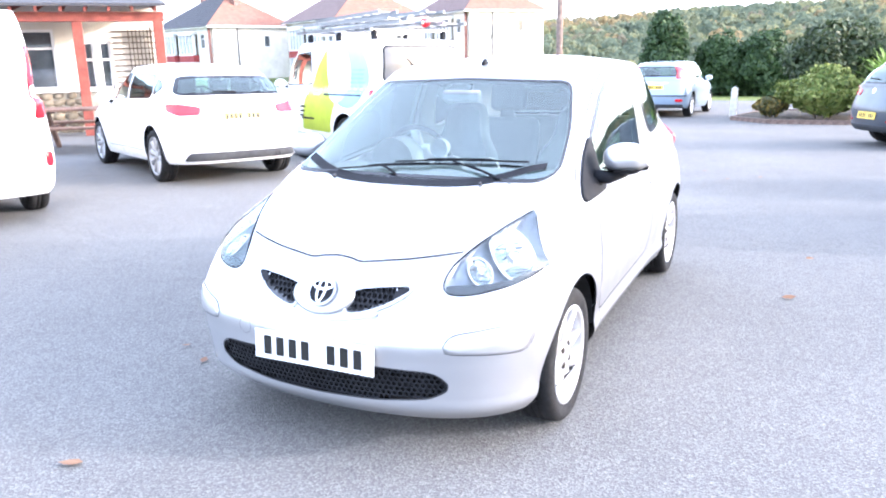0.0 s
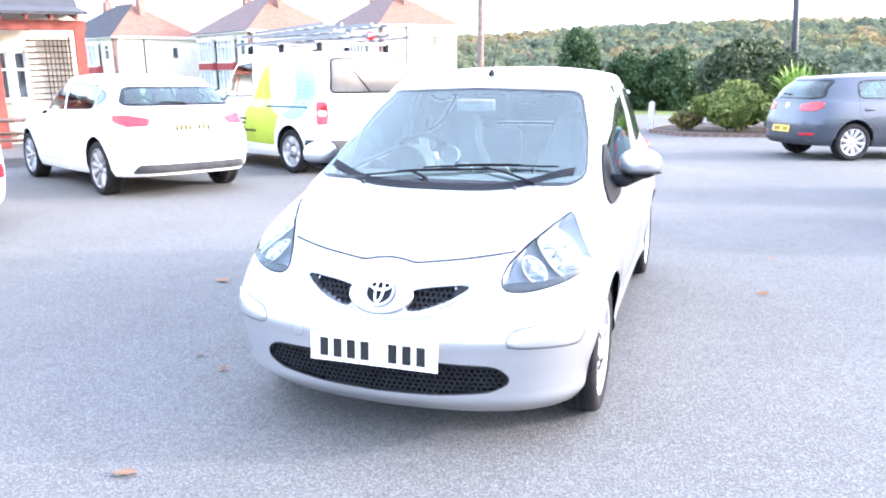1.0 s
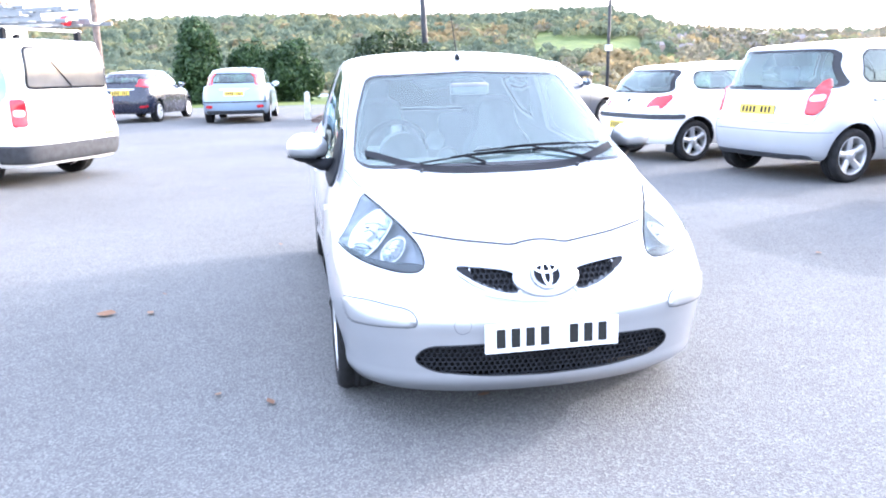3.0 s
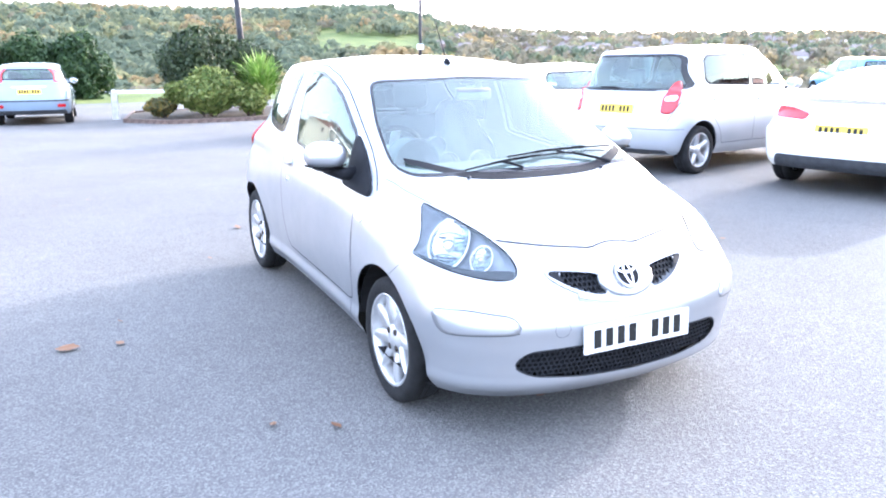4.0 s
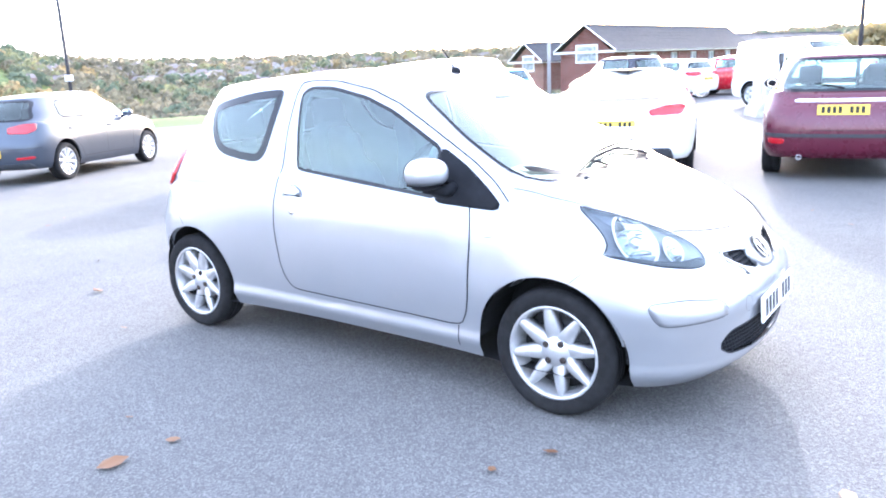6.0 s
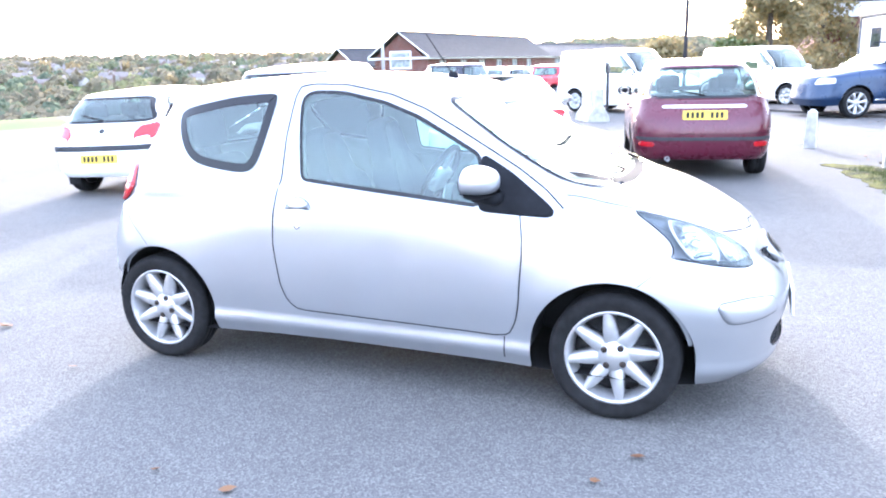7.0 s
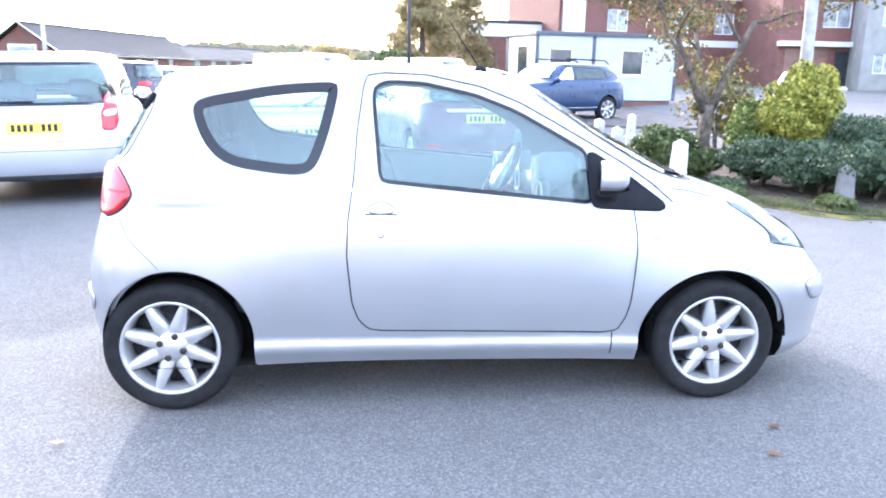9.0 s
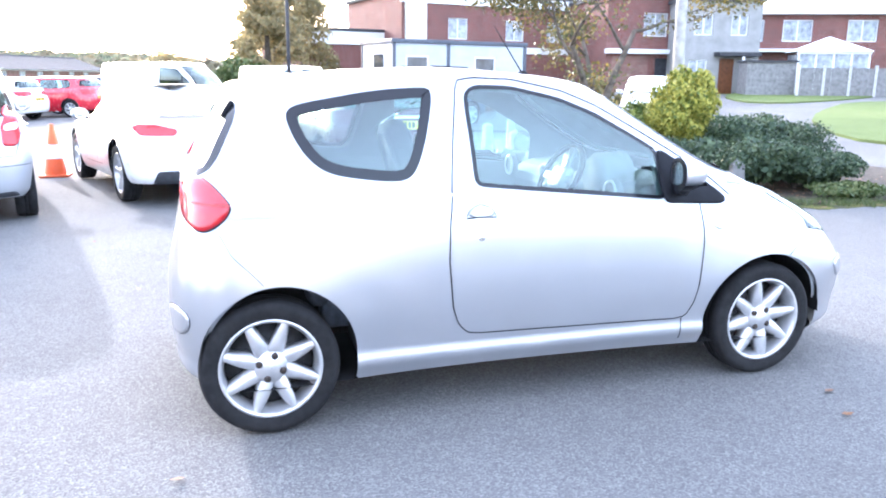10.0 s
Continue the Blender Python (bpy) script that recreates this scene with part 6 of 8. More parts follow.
# the far rows
far = dict(res=(3, 34, 34))
rows = [
    (23.5, 14.2, 25, "sky", "light blue small hatchback in the far row", 1.50, 0.84),
    (24.6, 9.4, 20, "navy", "dark blue tall estate car in the far row", 1.66, 0.92),
    (26.6, 8.2, 22, "white", "white hatchback in the far row", 1.46, 0.86),
    (28.4, 6.4, 24, "red", "red hatchback in the far row", 1.46, 0.88),
    (30.6, 5.0, 24, "navy", "dark hatchback in the far row", 1.46, 0.88),
    (32.6, 3.6, 24, "white", "white hatchback at the end of the far row", 1.46, 0.88),
    (33.0, 7.5, 24, "white", "white car behind the far row", 1.45, 0.88),
    (38.0, 6.0, 24, "pearl", "silver car behind the far row", 1.45, 0.88),
]
for x, y, hd, pt, lab, h, w in rows:
    s = sizes(-2.05, 2.05, w, h, (-1.27, 1.27), 0.31, (-1.0, 1.0), -0.28, 1.70, 0.95, 1.02, 1.90, pt, patches=[("tail_lamp", "tail_red", "r", [(0.52, 0.80), (0.52, 0.96), (0.80, 0.98), (0.80, 0.82)]), ("tail_lamp", "tail_red", "x", [(1.78, 0.84), (1.82, 0.98), (1.94, 0.97), (1.98, 0.82)])], plate=0.7, spokes=7, style="blade", **far)
    build_car("estate_car" if h > 1.6 else "hatchback", stand(x, y, hd), lab, s)
vsp = {**caddy, "patches": caddy["patches"], "middles": [], "res": (3, 36, 36)}
build_car("van", stand(19.5, 1.6, -150), "small plain white van by the entrance", vsp, "van")
build_car("van", stand(23.0, -2.2, -140), "white van parked beyond the road", vsp, "van")
build_car("hatchback", stand(16.5, -11.5, -60), "silver hatchback parked behind the cherry tree", sizes(-2.0, 2.0, 0.86, 1.46, (-1.25, 1.25), 0.30, (-1.0, 0.98), -0.28, 1.66, 0.94, 1.0, 1.86, "pearl", **far))

# buildings and yard edges
CAM0 = (1.59, -4.03)
CAM9 = (-3.86, 0.32)


def polar(c, az, d):
    return c[0] + d * math.sin(radians(az)), c[1] + d * math.cos(radians(az))


def local(x, y, z, az):
    """A frame at (x, y, z) whose x axis runs along az; y is to its left."""
    return pose(x, y, z, 0, 0, 90 - az)


def wall_with_holes(L, H, t, holes, y0=0.0):
    """A wall along x from 0 to L, y0 to y0 + t, with openings (x0, x1, z0, z1) cut right through."""
    xs = sorted({0, L, *[h[0] for h in holes], *[h[1] for h in holes]})
    zs = sorted({0, H, *[h[2] for h in holes], *[h[3] for h in holes]})
    nx, nz = len(xs) - 1, len(zs) - 1

    def solid(i, k):
        if not (0 <= i < nx and 0 <= k < nz):
            return False
        a, c = (xs[i] + xs[i + 1]) / 2, (zs[k] + zs[k + 1]) / 2
        return not any(h[0] <= a <= h[1] and h[2] <= c <= h[3] for h in holes)
    V = [(x, y, z) for y in (y0, y0 + t) for z in zs for x in xs]
    row = nx + 1
    back = row * (nz + 1)
    F = []
    for i in range(nx):
        for k in range(nz):
            if not solid(i, k):
                continue
            a, b, c, d = k * row + i, k * row + i + 1, (k + 1) * row + i + 1, (k + 1) * row + i
            F += [(a, b, c, d), (a + back, d + back, c + back, b + back)]
            for (di, dk), (p, q) in zip(((0, -1), (1, 0), (0, 1), (-1, 0)), ((a, b), (b, c), (c, d), (d, a))):
                if not solid(i + di, k + dk):
                    F.append((q, p, p + back, q + back))
    return V, F


def window(parent, x0, x1, z0, z1, y, mullions=1, transom=0.0, pane_mat="window", depth=0.08):
    """A framed window in the plane y, looking towards -y."""
    f = 0.06
    w = part("window", join(box(x0, y, z0, x0 + f, y + depth, z1), box(x1 - f, y, z0, x1, y + depth, z1), box(x0, y, z0, x1, y + depth, z0 + f), box(x0, y, z1 - f, x1, y + depth, z1)), M["upvc"], parent, "white framed window")
    n = mullions + 1
    for i in range(1, n):
        xm = x0 + (x1 - x0) * i / n
        part("mullion", box(xm - 0.03, y + 0.004, z0 + f, xm + 0.03, y + depth, z1 - f), M["upvc"], w)
    if transom:
        part("transom", box(x0 + f, y + 0.006, transom - 0.025, x1 - f, y + depth, transom + 0.025), M["upvc"], w)
    part("pane", box(x0 + f, y + depth * 0.6, z0 + f, x1 - f, y + depth * 0.7, z1 - f), M[pane_mat], w)
    part("sill", box(x0 - 0.05, y - 0.06, z0 - 0.06, x1 + 0.05, y + 0.02, z0), M["upvc"], w)
    return w


def roof_tiles(slope_pts, rows, mat, parent, name="roof"):
    """A sloping face (eave a, eave b, ridge b, ridge a) as overlapping courses."""
    a, b, c, d = [Vector(p) for p in slope_pts]
    nrm = (b - a).cross(d - a).normalized()
    if nrm.z < 0:
        nrm = -nrm
    V, F = [], []
    for i in range(rows):
        t0, t1 = i / rows, (i + 1.0) / rows
        V += [tuple(a.lerp(d, t0) + nrm * 0.03), tuple(b.lerp(c, t0) + nrm * 0.03), tuple(b.lerp(c, t1) + nrm * 0.012), tuple(a.lerp(d, t1) + nrm * 0.012)]
        o = 4 * i
        F.append((o, o + 1, o + 2, o + 3))
        if i:
            F.append((o - 1, o - 2, o + 1, o))
    return part(name, (V, F), mat, parent)


def hip_roof(parent, x0, y0, x1, y1, ze, rise, over, mats, gable=False):
    """Four slopes (or two and gables) over a rectangle."""
    x0, y0, x1, y1 = x0 - over, y0 - over, x1 + over, y1 + over
    my = (y0 + y1) / 2
    k = 0 if gable else (y1 - y0) / 2 * 0.95
    r0, r1 = (x0 + k, my, ze + rise), (x1 - k, my, ze + rise)
    rows = 14
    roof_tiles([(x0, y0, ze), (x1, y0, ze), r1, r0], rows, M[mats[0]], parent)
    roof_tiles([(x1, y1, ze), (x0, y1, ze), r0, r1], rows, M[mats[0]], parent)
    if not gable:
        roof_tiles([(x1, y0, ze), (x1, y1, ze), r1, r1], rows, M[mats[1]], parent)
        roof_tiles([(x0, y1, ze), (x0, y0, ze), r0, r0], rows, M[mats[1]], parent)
    part("ridge", tube([(r0[0], r0[1], r0[2] + 0.03), (r1[0], r1[1], r1[2] + 0.03)], 0.09, 8), M[mats[1]], parent)
    part("fascia", join(box(x0, y0 - 0.02, ze - 0.16, x1, y0 + 0.02, ze), box(x0, y1 - 0.02, ze - 0.16, x1, y1 + 0.02, ze), box(x0 - 0.02, y0, ze - 0.16, x0 + 0.02, y1, ze), box(x1 - 0.02, y0, ze - 0.16, x1 + 0.02, y1, ze)), M["upvc"], parent)
    part("gutter", tube([(x0, y0 - 0.06, ze - 0.03), (x1, y0 - 0.06, ze - 0.03)], 0.05, 6), M["pole"], parent)


def chimney(parent, x, y, z):
    ch = part("chimney", box(x - 0.35, y - 0.3, z - 0.8, x + 0.35, y + 0.3, z + 0.8), M["brick_dark"], parent)
    for dx in (-0.15, 0.15):
        part("chimney_pot", lathe([(0.10, 0.8), (0.12, 0.85), (0.09, 1.15), (0.11, 1.2), (0.07, 1.2), (0.07, 0.8)], 10), M["hung_red"], ch, at=pose(x + dx, y, z))


def semi(c, az, ze, tile, side_tile, hung, label, W=10.5, D=8.0):
    """A rendered 1930s house seen on its corner: front along -x from the corner, side wall along +y."""
    m = local(c[0], c[1], ze - 5.4, az)
    h = thing("house", m, label, "house", "rendered houses")
    holes = []
    for x in (-3.6, -7.6):
        holes += [(x + W - 1.3, x + W + 1.3, 3.0, 4.7), (x + W - 1.3, x + W + 1.3, 0.8, 2.3)]
    for x in (-1.2, -5.6):
        holes.append((x + W - 0.4, x + W + 0.4, 3.5, 4.7))
    g = wall_with_holes(W, 5.4, 0.3, holes)
    part("wall", ([(x - W, y, z) for x, y, z in g[0]], g[1]), M["render"], h, "white rendered front wall")
    part("side_wall", wall_side(D, 5.4), M["render"], h, "plain white rendered side wall")
    part("back_wall", join(box(-W, 0.31, 0, -W + 0.3, D, 5.4), box(-W + 0.3, D - 0.3, 0, -0.3, D, 5.4)), M["render"], h)
    part("quoin", box(-0.02, -0.05, 0, 0.12, 0.16, 5.4), M["brick"], h)
    for x in (-3.6, -7.6):
        bay = part("bay", box(x - 1.45, -0.55, 2.35, x + 1.45, 0.0, 2.95), M[hung], h, "tile-hung bay front")
        part("bay_head", box(x - 1.45, -0.55, 4.72, x + 1.45, 0.0, 4.95), M["upvc"], h)
        window(h, x - 1.4, x + 1.4, 2.97, 4.70, -0.50, 3, 4.2, "curtain", 0.3)
        window(h, x - 1.4, x + 1.4, 0.75, 2.33, -0.50, 3, 1.9, "curtain", 0.3)
    for x in (-1.2, -5.6):
        window(h, x - 0.42, x + 0.42, 3.48, 4.72, 0.02, 0, 4.3, "window")
    part("downpipe", tube([(0.36, 2.6, 0.2), (0.36, 2.6, 5.2)], 0.05, 6), M["pole"], h)
    window_side(h, 5.6, 3.6, 4.5)
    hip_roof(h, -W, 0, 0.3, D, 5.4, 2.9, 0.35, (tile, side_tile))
    chimney(h, -2.2, D / 2, 8.0)
    chimney(h, -W + 2.2, D / 2, 8.0)
    return h


def wall_side(D, H):
    g = wall_with_holes(D - 0.3, H, 0.3, [(5.0, 5.5, 3.6, 4.5)])
    return [(-y + 0.3, x + 0.3, z) for x, y, z in g[0]], g[1]


def window_side(h, y, z0, z1):
    part("side_window", box(0.1, y - 0.3, z0, 0.2, y + 0.2, z1), M["window"], h)


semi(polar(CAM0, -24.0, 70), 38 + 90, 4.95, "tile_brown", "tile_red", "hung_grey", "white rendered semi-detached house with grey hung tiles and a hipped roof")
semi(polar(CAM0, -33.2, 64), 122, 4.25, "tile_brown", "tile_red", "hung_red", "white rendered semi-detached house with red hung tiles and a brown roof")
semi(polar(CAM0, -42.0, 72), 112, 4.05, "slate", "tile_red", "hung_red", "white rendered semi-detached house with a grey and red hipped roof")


def pub():
    """The single-storey building with a timber veranda."""
    ox, oy = polar(CAM0, -45.2, 18.6)
    m = local(ox, oy, ground_z(ox, oy), 42)
    p = thing("pub", m, "white rendered single-storey building with a red timber veranda", "building")
    L = 10.0
    holes = [(L - 4.1, L - 2.2, 0.98, 2.32), (L - 1.72, L - 1.38, 0.95, 2.05), (L - 1.30, L - 1.02, 0.95, 2.05)]
    g = wall_with_holes(L + 0.2, 2.9, 0.3, holes)
    part("wall", ([(x - L, y + 1.6, z) for x, y, z in g[0]], g[1]), M["render"], p, "white rendered wall")
    part("end_wall", box(-0.1, 1.91, 0, 0.2, 7, 2.9), M["render"], p)
    part("rear_wall", box(-L, 7.0, 0, 0.2, 7.3, 2.9), M["render"], p)
    for a in holes:
        window(p, a[0] - L, a[1] - L, a[2], a[3], 1.64, 1 if a[1] - a[0] > 1 else 0, a[3] - 0.42, "window")
    for x in (-5.4, -3.3, -1.62, 0.0):
        part("post", box(x - 0.10, -0.10, 0, x + 0.10, 0.10, 2.42, 0.012), M["timber_red"], p, "red stained timber post")
    part("beam", box(-L, -0.09, 2.42, 0.14, 0.09, 2.62, 0.01), M["timber_red"], p, "red stained timber beam")
    for i in range(22):
        x = -L + 0.3 + i * 0.46
        part("rafter", moved(box(-0.03, -0.35, -0.05, 0.03, 1.7, 0.05), pose(x, 0, 2.70, 6)), M["timber_red"], p)
    part("roof", moved(box(-L - 0.2, -0.42, 0, 0.18, 1.95, 0.06), pose(0, 0, 2.76, 6)), M["slate"], p, "dark felt veranda roof")
    part("main_roof", join(prism([(1.9, 2.9), (7.4, 2.9), (4.6, 4.3)], "x", -L, 0.2)), M["slate"], p)
    # rubble stone plinth
    base = part("stone_plinth", box(-L, 1.2, 0, -1.4, 1.58, 0.93), M["mortar"], p, "rubble stone plinth wall")
    rng = random.Random(5)
    shapes = []
    for k in range(5):
        v, f = ball(0.12 + 0.02 * k, 0.05, 0.075 + 0.01 * (k % 3), 8, 5)
        shapes.append(mesh_of("stone", v, f, M["stone"], True))
    for r in range(6):
        x = -5.4 + rng.random() * 0.2
        while x < -1.5:
            o = new("stone", shapes[rng.randrange(5)])
            o.parent = base
            o.matrix_basis = pose(x, 1.20, 0.09 + r * 0.152, rng.uniform(-8, 8), rng.uniform(-14, 14), 0)
            x += rng.uniform(0.20, 0.30)
    part("coping", box(-L, 1.12, 0.93, -1.35, 1.58, 1.0), M["upvc"], p)
    tr = part("trellis", box(-0.14, 1.44, 0.5, -0.10, 1.48, 2.35), M["lattice"], p, "brown timber trellis and slats")
    for k in range(11):
        part("slat", box(-0.98, 1.545, 0.95 + k * 0.13, -0.04, 1.575, 0.975 + k * 0.13), M["lattice"], tr)
    for k in range(7):
        part("slat", box(-0.62 + k * 0.085, 1.50, 0.8, -0.60 + k * 0.085, 1.53, 2.3), M["lattice"], tr)


pub()


def picnic_table():
    x, y = -10.1, 5.6
    t = thing("picnic_table", local(x, y, ground_z(x, y), 55), "weathered brown timber picnic table with benches", "table")
    for k in range(5):
        part("top_plank", box(-0.85, -0.36 + k * 0.145, 0.70, 0.85, -0.235 + k * 0.145, 0.74, 0.006), M["timber"], t)
    for s in (-1, 1):
        for k in range(2):
            part("bench_plank", box(-0.85, s * 0.72 - 0.13 + k * 0.135, 0.42, 0.85, s * 0.72 - 0.01 + k * 0.135, 0.46, 0.006), M["timber"], t)
        part("bearer", box(s * 0.6 - 0.03, -0.85, 0.36, s * 0.6 + 0.03, 0.85, 0.42), M["timber"], t)
        part("top_bearer", box(s * 0.6 - 0.03, -0.36, 0.64, s * 0.6 + 0.03, 0.36, 0.70), M["timber"], t)
        for q in (-1, 1):
            part("leg", moved(box(-0.03, -0.05, 0, 0.03, 0.05, 0.80), pose(s * 0.66, q * 0.62, 0.0, q * 32)), M["timber"], t)


picnic_table()


def bungalow(c, az, W, D, ze, rise, lab, brick="brick", windows=6):
    """A brick bungalow: long front along az, gable end at the corner."""
    m = local(c[0], c[1], -1.0, az)
    h = thing("bungalow", m, lab, "house")
    H = ze + 1.0
    ws = [(2 + i * (W - 4) / windows, 2 + i * (W - 4) / windows + 1.3) for i in range(windows)]
    part("wall", wall_with_holes(W, H, 0.3, [(a, b, H - 1.5, H - 0.3) for a, b in ws]), M[brick], h, "red brick long wall")
    for a, b in ws:
        window(h, a, b, H - 1.5, H - 0.3, 0.08, 1, 0, "curtain")
    part("gable", prism([(0.31, 0), (D, 0), (D, H), (D / 2, H + rise - 0.1), (0.31, H)], "x", 0.0, 0.3), M[brick], h, "red brick gable")
    window_g = part("gable_window", box(-0.03, D / 2 - 1.0, H - 0.9, 0.05, D / 2 + 1.0, H + 0.5), M["upvc"], h)
    part("pane", box(-0.045, D / 2 - 0.85, H - 0.75, -0.032, D / 2 + 0.85, H + 0.35), M["curtain"], window_g)
    part("end_gable", prism([(0.31, 0), (D, 0), (D, H), (D / 2, H + rise - 0.1), (0.31, H)], "x", W - 0.3, W), M[brick], h)
    part("rear_wall", box(0.3, D - 0.3, 0, W - 0.3, D, H), M[brick], h)
    hip_roof(h, 0, 0, W, D, H, rise, 0.4, ("slate", "slate"), True)
    part("verge_board", join(*[tube([(-0.45, -0.4, H), (-0.45, D / 2, H + rise + 0.05), (-0.45, D + 0.4, H)], 0.05, 6)]), M["upvc"], h)
    return h


# the gable turns its corner to the yard
bungalow((52.8, 21.7), 97, 26, 4.8, 2.05, 1.93, "red brick bungalow with a grey tiled gable roof")
bungalow(polar((-3.95, -1.09), 76.5, 104), 112, 26, 9, 2.1, 1.7, "brown brick building with a long grey roof", "brick_dark")
bungalow(polar((-3.95, -1.09), 63.0, 68), 120, 6, 5, 1.45, 1.5, "small brick house with a dark slate roof", "brick_dark", 2)


def site_cabin():
    cx, cy = 24.15, -5.63
    m = local(cx, cy, 0.0, 170)
    c = thing("site_cabin", m, "pale grey portable site cabin with dark corner frames", "cabin")
    L, D, z0, z1 = 5.7, 3.0, 0.40, 2.68
    g = wall_with_holes(L, z1 - z0, 0.08, [(0.5, 1.45, 0.9, 1.85), (3.4, 4.35, 0.9, 1.85)])
    part("wall", ([(x, y, z + z0) for x, y, z in g[0]], g[1]), M["cabin"], c, "pale grey panelled wall")
    part("end_wall", box(0, 0.09, z0, 0.08, D, z1), M["cabin"], c)
    part("far_wall", join(box(0.08, D - 0.08, z0, L, D, z1), box(L - 0.08, 0.09, z0, L, D - 0.08, z1)), M["cabin"], c)
    part("roof", box(-0.08, -0.08, z1, L + 0.08, D + 0.08, z1 + 0.14, 0.02), M["cabin_dark"], c, "dark flat roof edge")
    for x, y in ((-0.04, -0.04), (L - 0.08, -0.04), (-0.04, D - 0.08), (2.2, -0.04)):
        part("corner_post", box(x, y, z0, x + 0.12, y + 0.10, z1), M["cabin_dark"], c)
    part("skirt", box(0.1, 0.1, -0.2, L - 0.1, D - 0.1, z0), M["brick_dark"], c)
    for a in (0.5, 3.4):
        window(c, a, a + 0.95, z0 + 0.9, z0 + 1.85, 0.02, 0, 0, "window")
    part("end_window", box(-0.02, 0.9, 1.3, 0.03, 1.8, 2.3), M["window"], c)


site_cabin()


def block(name, lab, c, az, L, D, H, wallmat, holes, extras=()):
    m = local(c[0], c[1], ground_z(*c), az)
    b = thing(name, m, lab, "building")
    part("wall", wall_with_holes(L, H, 0.3, holes), M[wallmat], b)
    part("side_wall", join(box(0, 0.31, 0, 0.3, D, H), box(L - 0.3, 0.31, 0, L, D, H), box(0.3, D - 0.3, 0, L - 0.3, D, H)), M[wallmat], b)
    part("roof", box(-0.15, -0.15, H, L + 0.15, D + 0.15, H + 0.2), M["slate"], b)
    for h in holes:
        if h[2] > 0.1:
            window(b, *h, 0.08, 1, 0, "curtain")
    for nm, g, mt in extras:
        part(nm, g, M[mt], b)
    return b


# brick shop with white parapet behind the cabin
block("shop", "two-storey red brick shop with a white parapet band", polar(CAM9, 96.6, 50), 170, 9.0, 10, 4.3, "brick", [(1.0, 2.2, 1.2, 2.4), (6.0, 7.4, 1.2, 2.6)],
      [("parapet", box(-0.1, -0.12, 3.5, 9.1, -0.005, 4.45), "upvc"), ("lamp_arm", tube([(1.5, -0.6, 4.2), (1.5, -0.1, 4.4)], 0.04, 6), "pole")])
block("shop", "tall red brick block with pale stone bands", polar(CAM9, 103.5, 49), 172, 13.5, 10, 6.6, "brick", [(3.2, 4.6, 3.9, 5.2), (7.4, 8.8, 3.9, 5.2), (10.6, 12.0, 3.9, 5.2)],
      [("band", box(-0.05, -0.06, 3.1, 13.5, -0.005, 3.5), "upvc"), ("parapet", box(-0.1, -0.12, 6.0, 13.6, -0.005, 6.75), "upvc"), ("pier", box(0.2, -0.25, 0, 1.6, -0.01, 6.9), "render")])
block("house", "brick house with white garage fascia and dark doorway", polar(CAM9, 118.2, 49), 185, 5.2, 8, 5.6, "brick", [(2.4, 4.0, 3.4, 4.8)],
      [("fascia", box(-0.1, -0.5, 2.35, 5.2, -0.005, 2.62), "upvc"), ("garage_door", box(0.4, -0.04, 0, 2.8, -0.005, 2.2), "brick_dark"), ("door", box(3.3, -0.05, 0, 4.2, -0.005, 2.1), "pole")])
block("house", "grey rendered house with a brown door and porch roof", polar((-3.73, 1.34), 124.3, 49), 196, 4.8, 8, 5.3, "render_grey", [(0.6, 1.7, 0.9, 2.0), (0.8, 1.9, 3.4, 4.6), (3.0, 4.0, 3.4, 4.6)],
      [("door", box(2.45, -0.05, 0, 3.3, -0.005, 2.05), "door_brown"), ("porch", box(2.1, -0.9, 2.2, 4.6, -0.01, 2.42), "pole"), ("porch_post", box(3.5, -0.85, 0, 3.62, -0.73, 2.2), "upvc")])
block("house", "red brick house with white windows and flat white eaves", polar((-3.73, 1.34), 127.6, 57), 205, 16, 8, 5.1, "brick", [(0.5, 2.1, 3.2, 4.6), (3.3, 5.2, 3.2, 4.6), (7.4, 9.3, 3.2, 4.6), (11, 13, 3.2, 4.6)],
      [("eaves", box(-0.3, -0.45, 4.95, 16.3, -0.005, 5.25), "upvc"), ("canopy", box(-0.1, -1.0, 2.5, 8.2, -0.005, 2.7), "upvc")])


